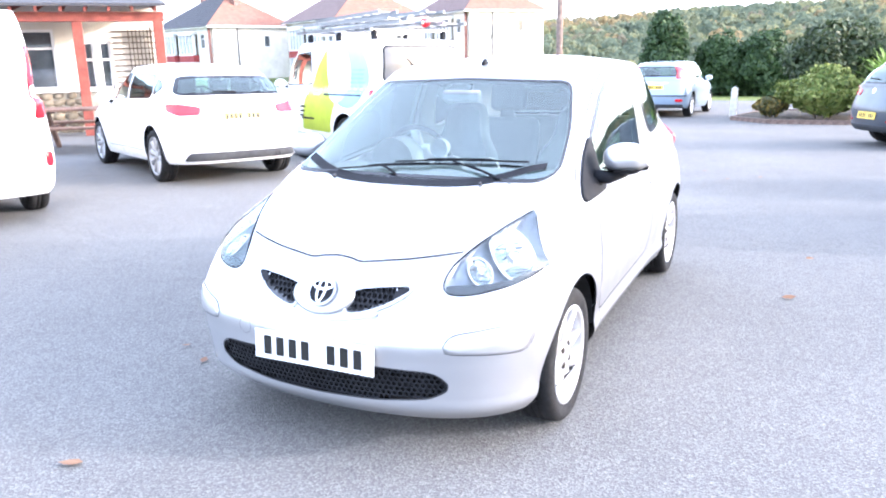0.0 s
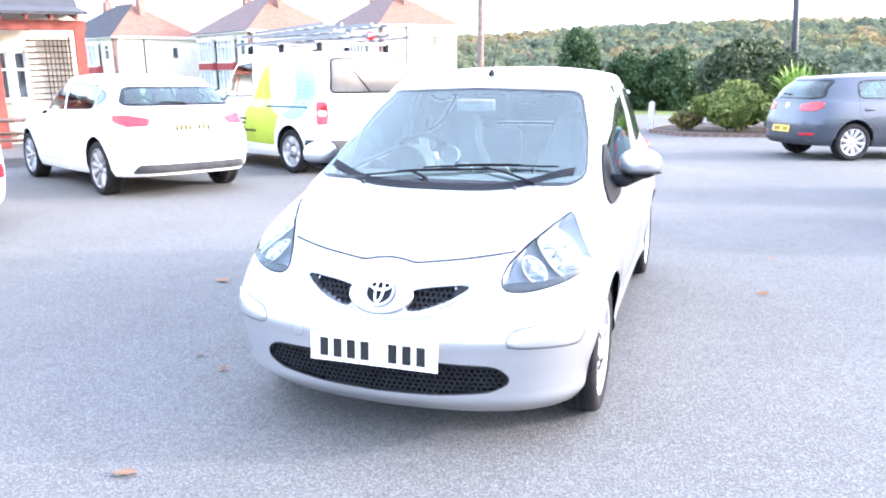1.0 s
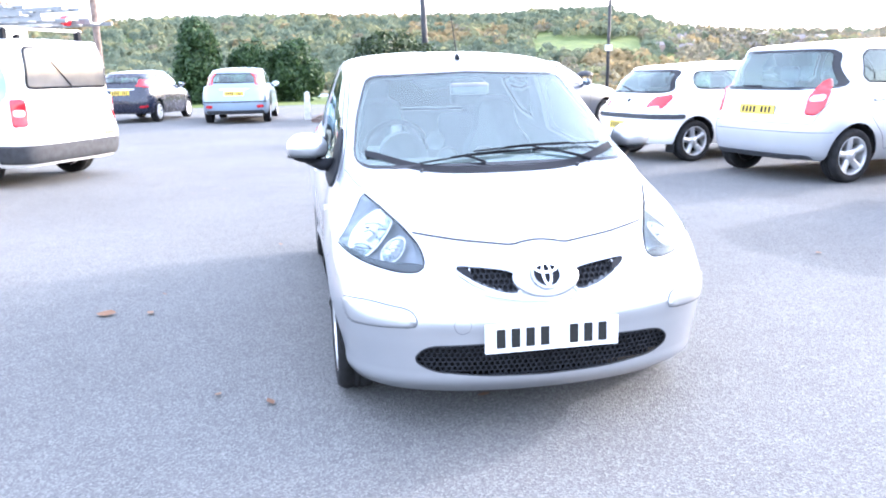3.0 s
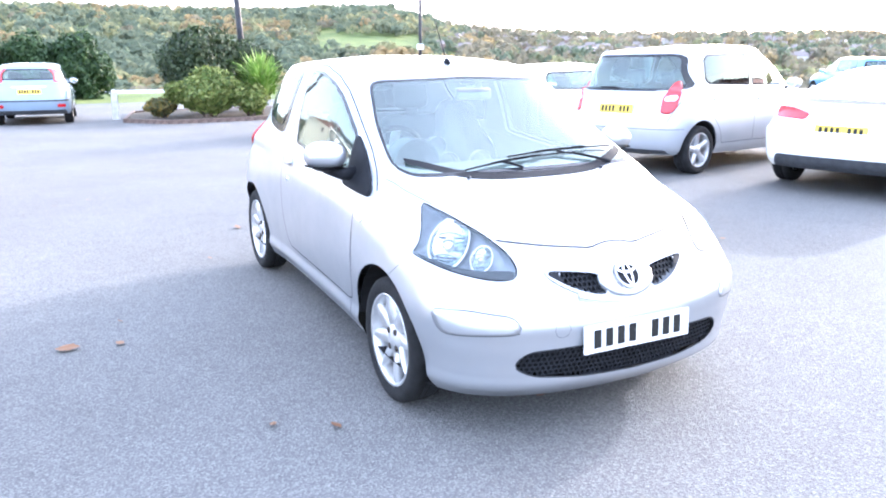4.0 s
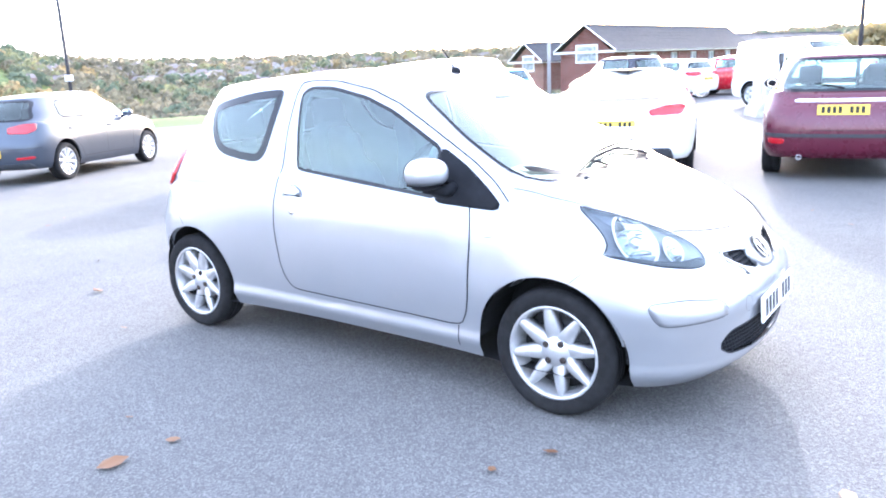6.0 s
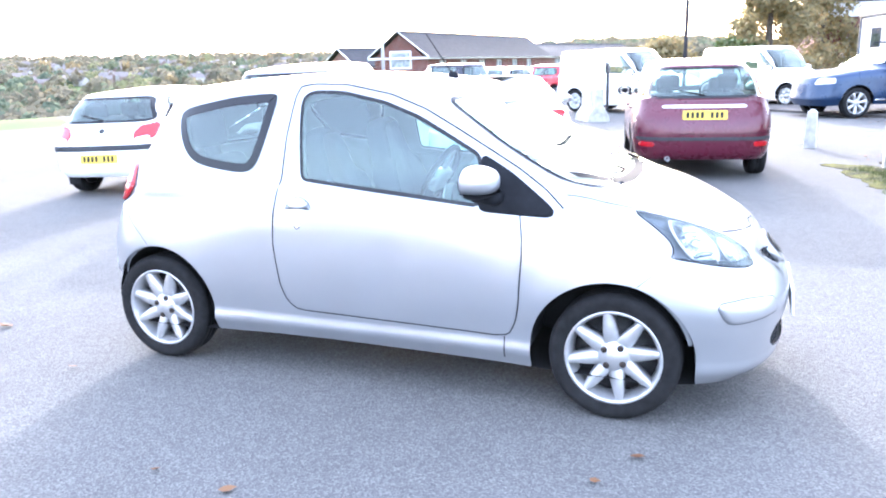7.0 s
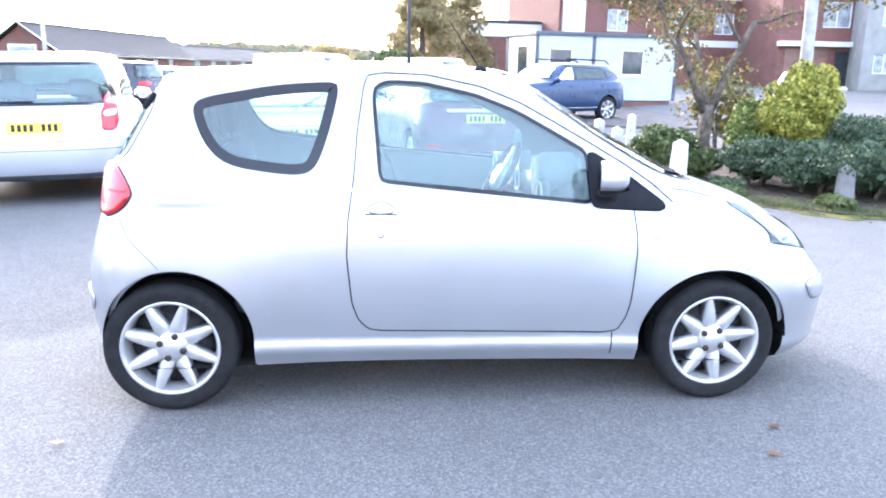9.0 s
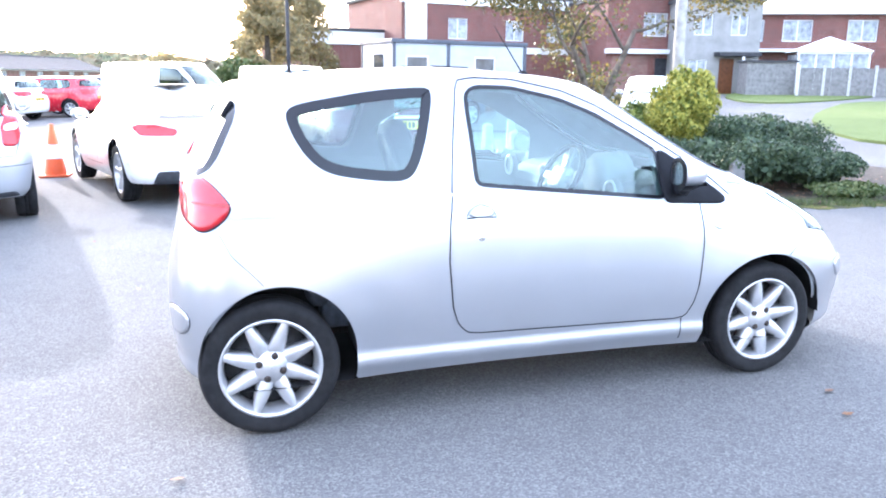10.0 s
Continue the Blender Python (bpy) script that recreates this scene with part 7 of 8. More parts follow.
def conservatory():
    x, y = polar((-3.73, 1.34), 134.0, 51)
    c = thing("conservatory", local(x, y, ground_z(x, y), 210), "white framed conservatory with a pitched roof", "conservatory")
    for i in range(5):
        part("post", box(-1.9 + i * 0.95 - 0.05, -0.05, 0, -1.9 + i * 0.95 + 0.05, 0.05, 2.3), M["upvc"], c)
    part("dwarf_wall", box(-1.9, -0.04, 0, 1.9, 0.04, 0.8), M["brick"], c)
    part("beam", box(-2.0, -0.08, 2.3, 2.0, 0.08, 2.45), M["upvc"], c)
    part("pane", box(-1.85, -0.01, 0.8, 1.85, 0.01, 2.3), M["curtain"], c)
    V = [(-2.1, -0.2, 2.45), (2.1, -0.2, 2.45), (2.1, 3.2, 2.45), (-2.1, 3.2, 2.45), (0, 1.4, 3.35)]
    part("roof", (V, [(0, 1, 4), (1, 2, 4), (2, 3, 4), (3, 0, 4)]), M["cone_white"], c, "white glazed roof")
    for x in (-1.9, 1.8):
        part("side", box(x, 0.05, 0, x + 0.1, 3, 2.3), M["curtain"], c)
    x, y = polar((-3.73, 1.34), 132.0, 47)
    f = thing("garden_fence", local(x, y, ground_z(x, y) - 0.05, 208), "grey boarded garden fence with pale posts", "fence")
    for i in range(7):
        part("post", box(i * 1.3 - 0.07, -0.08, 0, i * 1.3 + 0.07, 0.06, 1.75), M["post_white" if i == 0 else "concrete"], f)
    for i in range(6):
        for k in range(8):
            part("board", box(i * 1.3 + 0.08 + k * 0.145, -0.02, 0.1, i * 1.3 + 0.215 + k * 0.145, 0.0, 1.6), M["fence"], f)
    x, y = polar((-3.73, 1.34), 128.8, 47)
    s = thing("garden_shed", local(x, y, ground_z(x, y) - 0.05, 205), "weathered grey shed beside the fence", "shed")
    part("wall", box(0, 0, 0, 2.6, 2, 1.9), M["fence"], s)
    part("roof", box(-0.1, -0.1, 1.9, 2.7, 2.1, 2.0), M["slate"], s)


conservatory()



def warehouse(x, y, az, L, D, H, lab, mat):
    """A long low shed on the valley floor with roller doors and a window strip."""
    z = float(land_z(np.array(x), np.array(y)))
    w = thing("warehouse", local(x, y, z - 0.3, az), lab, "building")
    n = int(L // 6)
    doors = [(2 + i * 6, 5 + i * 6, 0, H * 0.55) for i in range(n)]
    part("wall", wall_with_holes(L, H, 0.3, doors), M[mat], w)
    part("rear_wall", join(box(0, 0.31, 0, 0.3, D, H), box(L - 0.3, 0.31, 0, L, D, H), box(0.3, D - 0.3, 0, L - 0.3, D, H)), M[mat], w)
    for d in doors:
        part("roller_door", box(d[0], 0.1, 0, d[1], 0.2, d[3]), M["render_grey"], w)
        part("window", box(d[0], -0.05, H * 0.66, d[1], -0.005, H * 0.82), M["window"], w)
    part("roof", prism([(-0.4, H), (D + 0.4, H), (D / 2, H + 1.3)], "x", -0.3, L + 0.3), M["lamp_grey"], w)


warehouse(5.0, 128.0, 96, 34, 14, 7.0, "long white warehouse on the valley floor", "upvc")
warehouse(-1.0, 168.0, 92, 30, 14, 6.5, "pale grey warehouse further down the valley", "cabin")
warehouse(22.0, 150.0, 104, 24, 12, 6.0, "white low shed among the valley trees", "upvc")

# kerbs, verge, planter, bollards, posts, bin
def slab(name, pts, z, mat, lab, cat="", h=0.3, rag=0.0):
    """A raised patch of ground; rag makes its outline uneven."""
    poly = chaikin(pts, 2)
    if rag:
        poly = resample(poly, 0.07)
        poly = poly + np.array([[noise.noise(Vector((x * 2.3, y * 2.3, k))) * rag + noise.noise(Vector((x * 9, y * 9, k + 5.0))) * rag * 0.45 for k in (0.5, 7.5)] for x, y in poly])
    V = [(x, y, ground_z(x, y) + z) for x, y in poly] + [(x, y, ground_z(x, y) - h) for x, y in poly]
    n = len(poly)
    F = [tuple(range(n))] + [(i, (i + 1) % n, n + (i + 1) % n, n + i) for i in range(n)]
    return tagged(new(name, mesh_of(name, V, F, M[mat])), lab, cat or name, kind="structure")


slab("verge", [(7.6, -3.10), (5.1, -3.62), (4.3, -4.15), (3.65, -4.8), (3.4, -5.6), (3.2, -8.0), (5.5, -10.0), (9.2, -8.8), (11.0, -6.2), (9.9, -4.3)], 0.022, "soil", "leaf-strewn planted verge beside the yard", rag=0.14)
slab("grass_patch", [(9.6, -12.6), (17.5, -18.0), (27.0, -30.0), (16.0, -36.0), (9.0, -18.0)], 0.07, "grass", "mown green grass beside the road", "grass")
slab("grass_patch", [(25, -22), (34, -27), (44, -42), (36, -44), (27, -30)], 0.07, "grass", "grass verge in front of the houses", "grass")
slab("pavement", [(14.6, -8.5), (15.8, -6.0), (18.0, -3.4), (24, 2.0), (40, 2.0), (40, -9), (22, -9)], 0.06, "pavement", "worn pavement along the far side of the road")
slab("moss_edge", [(8.3, -2.60), (6.4, -2.98), (5.0, -3.34), (4.2, -3.80), (3.5, -4.42), (3.2, -5.4), (3.0, -8.0), (4.2, -9.6), (4.6, -8.0), (4.2, -5.4), (5.2, -4.0), (8.0, -3.4)], 0.006, "moss", "mossy gritty edge where the asphalt meets the verge", "moss", 0.1, 0.16)


def planter():
    pts = np.array([(-0.35, 17.0), (0.6, 15.8), (3.6, 16.1), (6.6, 16.9), (6.4, 20.8), (0.2, 20.8)])
    poly = resample(pts, 0.24)
    soil = slab("planting_bed", pts, 0.085, "soil", "raised bed of bare soil under shrubs", "bed")
    brick = mesh_of("brick", *box(-0.117, -0.045, -0.12, 0.117, 0.045, 0.10, 0.006), M["edging"])
    e = tagged(new("planter_edging"), "low brown brick edging round the planting bed", "edging", kind="structure")
    for i in range(len(poly)):
        a, b = poly[i], poly[(i + 1) % len(poly)]
        c = (a + b) / 2
        o = new("brick", brick)
        o.parent = e
        o.matrix_basis = pose(c[0], c[1], ground_z(*c), 0, 0, math.degrees(math.atan2(b[1] - a[1], b[0] - a[0])))


planter()


def bollard(x, y, h=0.80, lean=0.0, lab="white painted timber bollard with a pointed top"):
    r = 0.085
    V = []
    for z, k in ((-0.1, 1.08), (0.02, 1.06), (h - 0.055, 0.85), (h - 0.045, 0.78), (h, 0.12)):
        V += [(sx * r * k, sy * r * k, z) for sx, sy in ((-1, -0.86), (-0.86, -1), (0.86, -1), (1, -0.86), (1, 0.86), (0.86, 1), (-0.86, 1), (-1, 0.86))]
    F = [(i * 8 + j, i * 8 + (j + 1) % 8, i * 8 + 8 + (j + 1) % 8, i * 8 + 8 + j) for i in range(4) for j in range(8)] + [tuple(range(32, 40))]
    o = new("bollard", mesh_of("bollard", V, F, M["post_white"]))
    o.matrix_basis = pose(x, y, ground_z(x, y), lean, lean * 0.6, random.Random(int(x * 10)).uniform(-15, 15))
    return tagged(o, lab, "bollard", "white bollards along the verge")


for x, y, l in ((10.2, -2.63, 0), (9.55, -3.7, 1), (7.62, -3.42, -1), (5.42, -3.50, 2), (11.3, -4.9, 0), (8.3, -9.2, 1)):
    bollard(x, y, 0.63, l)
stub = bollard(4.30, -5.02, 0.46, -1.5, "short weathered timber post under the juniper")
stub.data.materials[0] = M["fence"]
bollard(-0.45, 18.4, 0.8, 0, "white painted post at the corner of the planting bed")


def pole(x, y, h, r0, r1, mat, lab, lean=(0, 0), arm=0.0, box_at=0.0):
    z = ground_z(x, y)
    p = thing("lamp_post" if arm else "pole", pose(x, y, z), lab, "post")
    part("shaft", tube([(0, 0, -0.3), (lean[0] * 0.3, lean[1] * 0.3, h * 0.3), (lean[0], lean[1], h)], [r0, r0 * 0.9, r1], 12), M[mat], p, "", True)
    if arm:
        part("arm", tube([(lean[0], lean[1], h), (lean[0] + arm * 0.3, lean[1], h + 0.3), (lean[0] + arm, lean[1], h + 0.35)], 0.04, 8), M[mat], p, "", True)
        part("lantern", box(lean[0] + arm - 0.1, lean[1] - 0.12, h + 0.27, lean[0] + arm + 0.5, lean[1] + 0.12, h + 0.42, 0.03), M["steel"], p)
    if box_at:
        part("notice_box", box(-0.10, -0.10, box_at, 0.10, 0.10, box_at + 0.2, 0.02), M["cone_white"], p)
    return p


pole(-7.3, 24.6, 8.0, 0.13, 0.10, "wood_pole", "brown wooden utility pole")
pole(3.29, 19.35, 7.7, 0.10, 0.07, "pole", "dark steel lamp column behind the planting bed", (-0.35, 0), 0.9)
pole(10.4, 22.4, 8.0, 0.065, 0.05, "pole", "thin dark lamp column with a pale box", (0, 0), 0.9, 1.9)
pole(18.8, 9.2, 8.0, 0.06, 0.045, "steel", "thin pale grey lamp column", (0, 0), 0.8)
pole(12.1, -0.45, 7.5, 0.04, 0.03, "pole", "slim dark lamp column at the entrance", (0, 0), 0.9)
pole(7.12, -6.03, 7.5, 0.10, 0.085, "concrete", "white concrete lamp column behind the golden shrub", (0.25, 0), 1.0)


def litter_bin(x, y):
    b = thing("litter_bin", pose(x, y, ground_z(x, y)), "black litter bin with a domed hood", "bin")
    part("drum", lathe([(0.001, 0), (0.24, 0), (0.25, 0.06), (0.25, 0.78), (0.27, 0.80), (0.27, 0.84)], 20), M["pole"], b, "", True)
    for k in range(4):
        part("stay", box(-0.02, -0.26, 0.8, 0.02, -0.22, 1.05), M["pole"], b, at=pose(0, 0, 0, 0, 0, k * 90 + 45))
    part("hood", lathe([(0.28, 1.03), (0.29, 1.06), (0.26, 1.14), (0.14, 1.20), (0.001, 1.21)], 20), M["pole"], b, "", True)
    part("panel", box(-0.10, -0.262, 0.35, 0.10, -0.25, 0.6), M["cone_white"], b)


litter_bin(9.5, 22.3)


def cone(x, y, h=0.75):
    c = thing("traffic_cone", pose(x, y, ground_z(x, y)), "orange and white traffic cone", "cone", "traffic cones")
    part("base", box(-0.2, -0.2, 0, 0.2, 0.2, 0.035, 0.015), M["orange"], c)
    part("body", lathe([(0.15, 0.035), (0.145, 0.06), (0.03, h), (0.001, h)], 20), M["orange"], c, "", True)
    part("sleeve", lathe([(0.119, 0.26), (0.079, 0.46)], 20), M["cone_white"], c, "", True)


cone(8.6, 3.35)
cone(11.5, 4.4)


def barrier(x, y, az):
    b = thing("barrier_block", local(x, y, ground_z(x, y), az), "pale concrete barrier block", "barrier")
    prof = [(-0.28, 0), (0.28, 0), (0.26, 0.15), (0.12, 0.35), (0.10, 0.8), (-0.10, 0.8), (-0.12, 0.35), (-0.26, 0.15)]
    part("block", [([(d, u, v) for (d, u, v) in g[0]], g[1]) for g in [prism(prof, "x", -0.5, 0.5)]][0], M["concrete"], b)
    return b


barrier(15.8, 2.0, 60)
sg = thing("post_sign", pose(15.6, 1.6, ground_z(15.6, 1.6)), "thin dark post with a small square plate", "sign")
part("post", tube([(0, 0, 0), (0, 0, 1.25)], 0.035, 8), M["pole"], sg)
part("plate", box(-0.16, -0.02, 1.2, 0.16, 0.02, 1.42), M["pole"], sg)


# road paint
def paint_line(a, b, w=0.1):
    d = Vector((b[0] - a[0], b[1] - a[1], 0))
    n = Vector((-d.y, d.x, 0)).normalized() * w / 2
    V = [(a[0] + n.x, a[1] + n.y), (b[0] + n.x, b[1] + n.y), (b[0] - n.x, b[1] - n.y), (a[0] - n.x, a[1] - n.y)]
    V = [(x, y, ground_z(x, y) + 0.004) for x, y in V]
    tagged(new("road_line", mesh_of("road_line", V, [(0, 1, 2, 3)], M["line_white"])), "worn white painted road line", "road marking", kind="structure")


paint_line((10.9, -1.4), (11.3, -4.4), 0.12)
paint_line((12.6, -1.0), (12.9, -4.2), 0.12)
paint_line((13.2, -5.2), (14.4, -9.6), 0.1)

# trees, shrubs, hillside
def leaf_cloud(rng, centers, n, size, flat=0.0, aspect=1.6):
    """Leaf quads scattered in ellipsoids (x, y, z, rx, ry, rz)."""
    V, F = [], []
    vol = [c[3] * c[4] * c[5] for c in centers]
    tot = sum(vol)
    for c, v in zip(centers, vol):
        k = int(n * v / tot)
        d = rng.normal(size=(k, 3))
        d /= np.linalg.norm(d, axis=1, keepdims=True)
        r = rng.uniform(0.55, 1.06, (k, 1))
        P = np.array(c[:3]) + d * r * np.array(c[3:6])
        nr = d + rng.normal(size=(k, 3)) * 0.7
        nr[:, 2] += flat
        nr /= np.linalg.norm(nr, axis=1, keepdims=True)
        u = np.cross(nr, rng.normal(size=(k, 3)))
        u /= np.linalg.norm(u, axis=1, keepdims=True)
        w = np.cross(nr, u)
        s = size * rng.uniform(0.6, 1.3, (k, 1))
        o = len(V)
        q = np.stack([P - u * s * aspect / 2, P + w * s / 2, P + u * s * aspect / 2, P - w * s / 2], 1).reshape(-1, 3)
        V += [tuple(p) for p in q]
        F += [(o + 4 * i, o + 4 * i + 1, o + 4 * i + 2, o + 4 * i + 3) for i in range(k)]
    return V, F


def lumps(rng, x, y, z, rx, ry, rz, n):
    """Small ellipsoids packed over a larger one, for an uneven outline."""
    out = []
    for _ in range(n):
        d = rng.normal(size=3)
        d /= np.linalg.norm(d)
        if d[2] < -0.5:
            d[2] *= -0.5
        k = rng.uniform(0.25, 0.42)
        out.append((x + d[0] * rx * 0.72, y + d[1] * ry * 0.72, z + d[2] * rz * 0.72, rx * k, ry * k, rz * k))
    out.append((x, y, z, rx * 0.7, ry * 0.7, rz * 0.7))
    return out


def shrub(name, lab, x, y, rx, ry, h, mat, n, size, seed, stems=5, lump=16, z0=0.0, cat="shrub"):
    rng = np.random.default_rng(seed)
    z = ground_z(x, y) + z0
    s = thing(name, pose(x, y, z), lab, cat)
    g = leaf_cloud(rng, lumps(rng, 0, 0, h * 0.52, rx, ry, h * 0.5, lump), n, size)
    part("foliage", g, M[mat], s)
    core = leaf_cloud(rng, [(0, 0, h * 0.48, rx * 0.62, ry * 0.62, h * 0.40)], n // 4, size * 2.2)
    part("inner_foliage", core, M[mat], s)
    for i in range(stems):
        a = 2 * math.pi * i / max(stems, 1)
        part("stem", tube([(0.1 * math.cos(a), 0.1 * math.sin(a), -0.15), (rx * 0.3 * math.cos(a), ry * 0.3 * math.sin(a), h * 0.3), (rx * 0.55 * math.cos(a), ry * 0.55 * math.sin(a), h * 0.65)], [0.03, 0.02, 0.008], 6), M["bark"], s)
    return s


def grow(rng, p, d, length, r, depth, twigs, limbs):
    """A limb that bends, tapers and forks."""
    pts, rad = [p], [r]
    for i in range(4):
        d = (d + Vector(rng.normal(size=3)) * 0.13 + Vector((0, 0, 0.04))).normalized()
        p = p + d * length / 4
        pts.append(p)
        rad.append(r * (1 - 0.45 * (i + 1) / 4))
    limbs.append(tube(pts, rad, 8 if depth > 2 else 5))
    if depth == 0:
        twigs.append((p, d))
        return
    twigs.append((pts[2], d))
    for k in range(3 if depth < 3 else 2):
        a = Vector(rng.normal(size=3))
        a = (a - d * a.dot(d)).normalized()
        nd = (d * 0.72 + a * rng.uniform(0.5, 0.85)).normalized()
        grow(rng, p if k else pts[3], nd, length * rng.uniform(0.62, 0.82), rad[-1] * 0.8, depth - 1, twigs, limbs)


def tree(lab, x, y, trunk, starts, mat, leaves, size, seed, depth=3, spread=0.4):
    rng = np.random.default_rng(seed)
    t = thing("tree", pose(x, y, ground_z(x, y)), lab, "tree")
    limbs, twigs, groups = [], [], []
    for base, d, L, r in starts:
        k = len(limbs)
        grow(rng, Vector(base), Vector(d).normalized(), L, r, depth, twigs, limbs)
        groups.append(limbs[k:])
    part("trunk", join(*trunk), M["bark"], t, "grey-brown bark trunk", True)
    for g in groups:
        part("limb", join(*g), M["bark"], t, "", True)
    cl = [(p.x, p.y, p.z, spread, spread, spread * 0.7) for p, d in twigs]
    part("crown", leaf_cloud(rng, cl, leaves, size), M[mat], t, "sparse autumn leaves")
    return t


# cherry tree on the verge, two main limbs from a low fork
tree("small cherry tree with two leaning limbs and thin yellowing leaves", 6.85, -4.45,
     [tube([(0, 0, -0.2), (0.0, 0, 0.08), (-0.02, 0.02, 0.6), (0, 0, 1.0)], [0.14, 0.10, 0.085, 0.09], 12)],
     [((0.0, 0.03, 0.88), (-0.30, 0.55, 0.95), 1.25, 0.064), ((0.0, -0.03, 0.88), (0.30, -0.60, 0.95), 1.45, 0.068), ((0.0, 0, 0.92), (0.5, 0.1, 1.0), 1.2, 0.05)],
     "f_cherry", 12000, 0.042, 11, 4, 0.30)
# autumn trees beyond the entrance
for x, y, s, h in ((41.0, -3.2, 21, 7.4), (44.5, -5.2, 22, 6.6), (37.5, -2.4, 23, 5.4)):
    rng = np.random.default_rng(s)
    t = thing("tree", pose(x, y, -0.2), "tall golden-brown autumn tree with a conical crown", "tree")
    part("trunk", tube([(0, 0, -0.3), (0, 0, h * 0.5), (0.1, 0, h * 0.95)], [0.25, 0.16, 0.03], 8), M["bark"], t)
    cl = []
    for k in range(46):
        f = rng.uniform(0.12, 1.0)
        R = (1.15 - f) * 2.3 + 0.3
        a = rng.uniform(0, 6.28)
        cl.append((R * 0.75 * math.cos(a), R * 0.75 * math.sin(a), f * h, 0.75, 0.75, 0.5))
    part("crown", leaf_cloud(rng, cl, 6000, 0.16), M["f_autumn"], t)
shrub("shrub", "pale green shrub below the autumn trees", 35.5, -1.0, 2.0, 2.0, 2.4, "f_green", 2500, 0.16, 31)
shrub("shrub", "orange autumn bush beyond the entrance", 38.5, 3.0, 2.2, 2.2, 2.6, "f_autumn", 2500, 0.16, 32)

# conifers and shrubs at the yard's far edge
for x, y, w, h, s, lab in ((-5.0, 33.5, 1.25, 3.9, 41, "dense dark green conifer with a rounded top"), (-2.6, 34.5, 1.5, 3.0, 42, "dark green conifer in the boundary row"), (-0.6, 34.2, 1.5, 2.9, 43, "dark green conifer in the boundary row")):
    rng = np.random.default_rng(s)
    t = thing("conifer", pose(x, y, ground_z(x, y) - 0.1), lab, "tree", "conifers at the boundary")
    part("trunk", tube([(0, 0, -0.2), (0, 0, h * 0.8)], [0.14, 0.04], 8), M["bark"], t)
    cl = []
    for k in range(60):
        f = rng.uniform(0.04, 1.0)
        R = w * min(1.0, 0.55 + f * 1.2) * math.sqrt(max(0.04, 1 - max(0, f - 0.35) ** 2 / 0.43))
        a = rng.uniform(0, 6.28)
        cl.append((R * 0.72 * math.cos(a), R * 0.72 * math.sin(a), f * h * 0.93, 0.34, 0.34, 0.42))
    part("crown", leaf_cloud(rng, cl + [(0, 0, h * 0.45, w * 0.75, w * 0.75, h * 0.42)], 15000, 0.10, 0.2, 2.0), M["f_conifer"], t)
shrub("shrub", "large dark evergreen shrub at the back of the bed", 1.9, 18.4, 1.65, 1.4, 2.6, "f_dark", 16000, 0.07, 51, z0=0.1)
shrub("shrub", "dark evergreen shrub beside the lamp column", 3.3, 18.9, 1.1, 1.0, 1.9, "f_dark", 5000, 0.075, 55, z0=0.1)
shrub("shrub", "rounded variegated yellow-green laurel in the bed", 1.7, 16.8, 1.15, 0.8, 1.22, "f_laurel", 12000, 0.065, 52, z0=0.1)
shrub("shrub", "low brownish ground shrub at the bed's edge", 0.55, 17.1, 0.42, 0.4, 0.5, "f_cherry", 1800, 0.06, 53, z0=0.1)
shrub("shrub", "low green shrub beside the laurel", 2.75, 16.55, 0.55, 0.45, 0.8, "f_laurel", 2400, 0.07, 54, z0=0.1)


def spiky(x, y, seed):
    rng = np.random.default_rng(seed)
    s = thing("spiky_plant", pose(x, y, ground_z(x, y) + 0.1), "bright green spiky cordyline in the bed", "plant")
    geos = []
    for k in range(420):
        a, e = rng.uniform(0, 6.28), rng.uniform(0.35, 1.5)
        L = rng.uniform(0.7, 1.3)
        d = Vector((math.cos(a) * math.cos(e), math.sin(a) * math.cos(e), math.sin(e)))
        side = Vector((-math.sin(a), math.cos(a), 0)) * 0.026
        b = Vector((rng.normal() * 0.08, rng.normal() * 0.08, rng.uniform(0.35, 0.85)))
        m = b + d * L * 0.6
        tip = b + d * L + Vector((0, 0, -0.16 * L))
        geos.append(([tuple(b - side), tuple(b + side), tuple(m + side), tuple(m - side), tuple(tip)], [(0, 1, 2, 3), (3, 2, 4)]))
    part("leaf_rosette", join(*geos), M["f_spiky"], s)
    part("stem", tube([(0, 0, -0.1), (0, 0, 0.7)], [0.07, 0.05], 8), M["bark"], s)


spiky(3.1, 16.9, 61)

# planting on the verge
shrub("shrub", "clipped golden-yellow rounded shrub", 6.17, -5.48, 0.55, 0.55, 1.30, "f_yellow", 19000, 0.036, 71, z0=0.30)
shrub("shrub", "green shrub growing into the golden one", 6.55, -4.99, 0.34, 0.34, 1.05, "f_laurel", 4200, 0.04, 72, z0=0.15)
for i, (x, y, rx, ry, h) in enumerate(((4.75, -5.6, 0.95, 0.8, 0.72), (5.6, -6.5, 1.1, 1.0, 0.95), (5.15, -5.15, 0.8, 0.7, 0.66), (4.6, -6.35, 0.8, 0.7, 0.5), (5.2, -7.0, 0.7, 0.7, 0.45), (6.9, -6.4, 0.9, 0.8, 0.9))):
    shrub("juniper", "spreading blue-green juniper on the verge", x, y, rx, ry, h, "f_juniper", 11000, 0.030, 80 + i, stems=4, z0=0.05, cat="shrub")
shrub("juniper", "spreading blue-green juniper on the verge", 5.85, -4.75, 0.75, 0.6, 0.62, "f_juniper", 9000, 0.030, 87, stems=4, z0=0.05, cat="shrub")
shrub("shrub", "low leafy green shrub under the cherry tree", 6.72, -3.80, 0.56, 0.48, 0.70, "f_green", 7500, 0.040, 91)
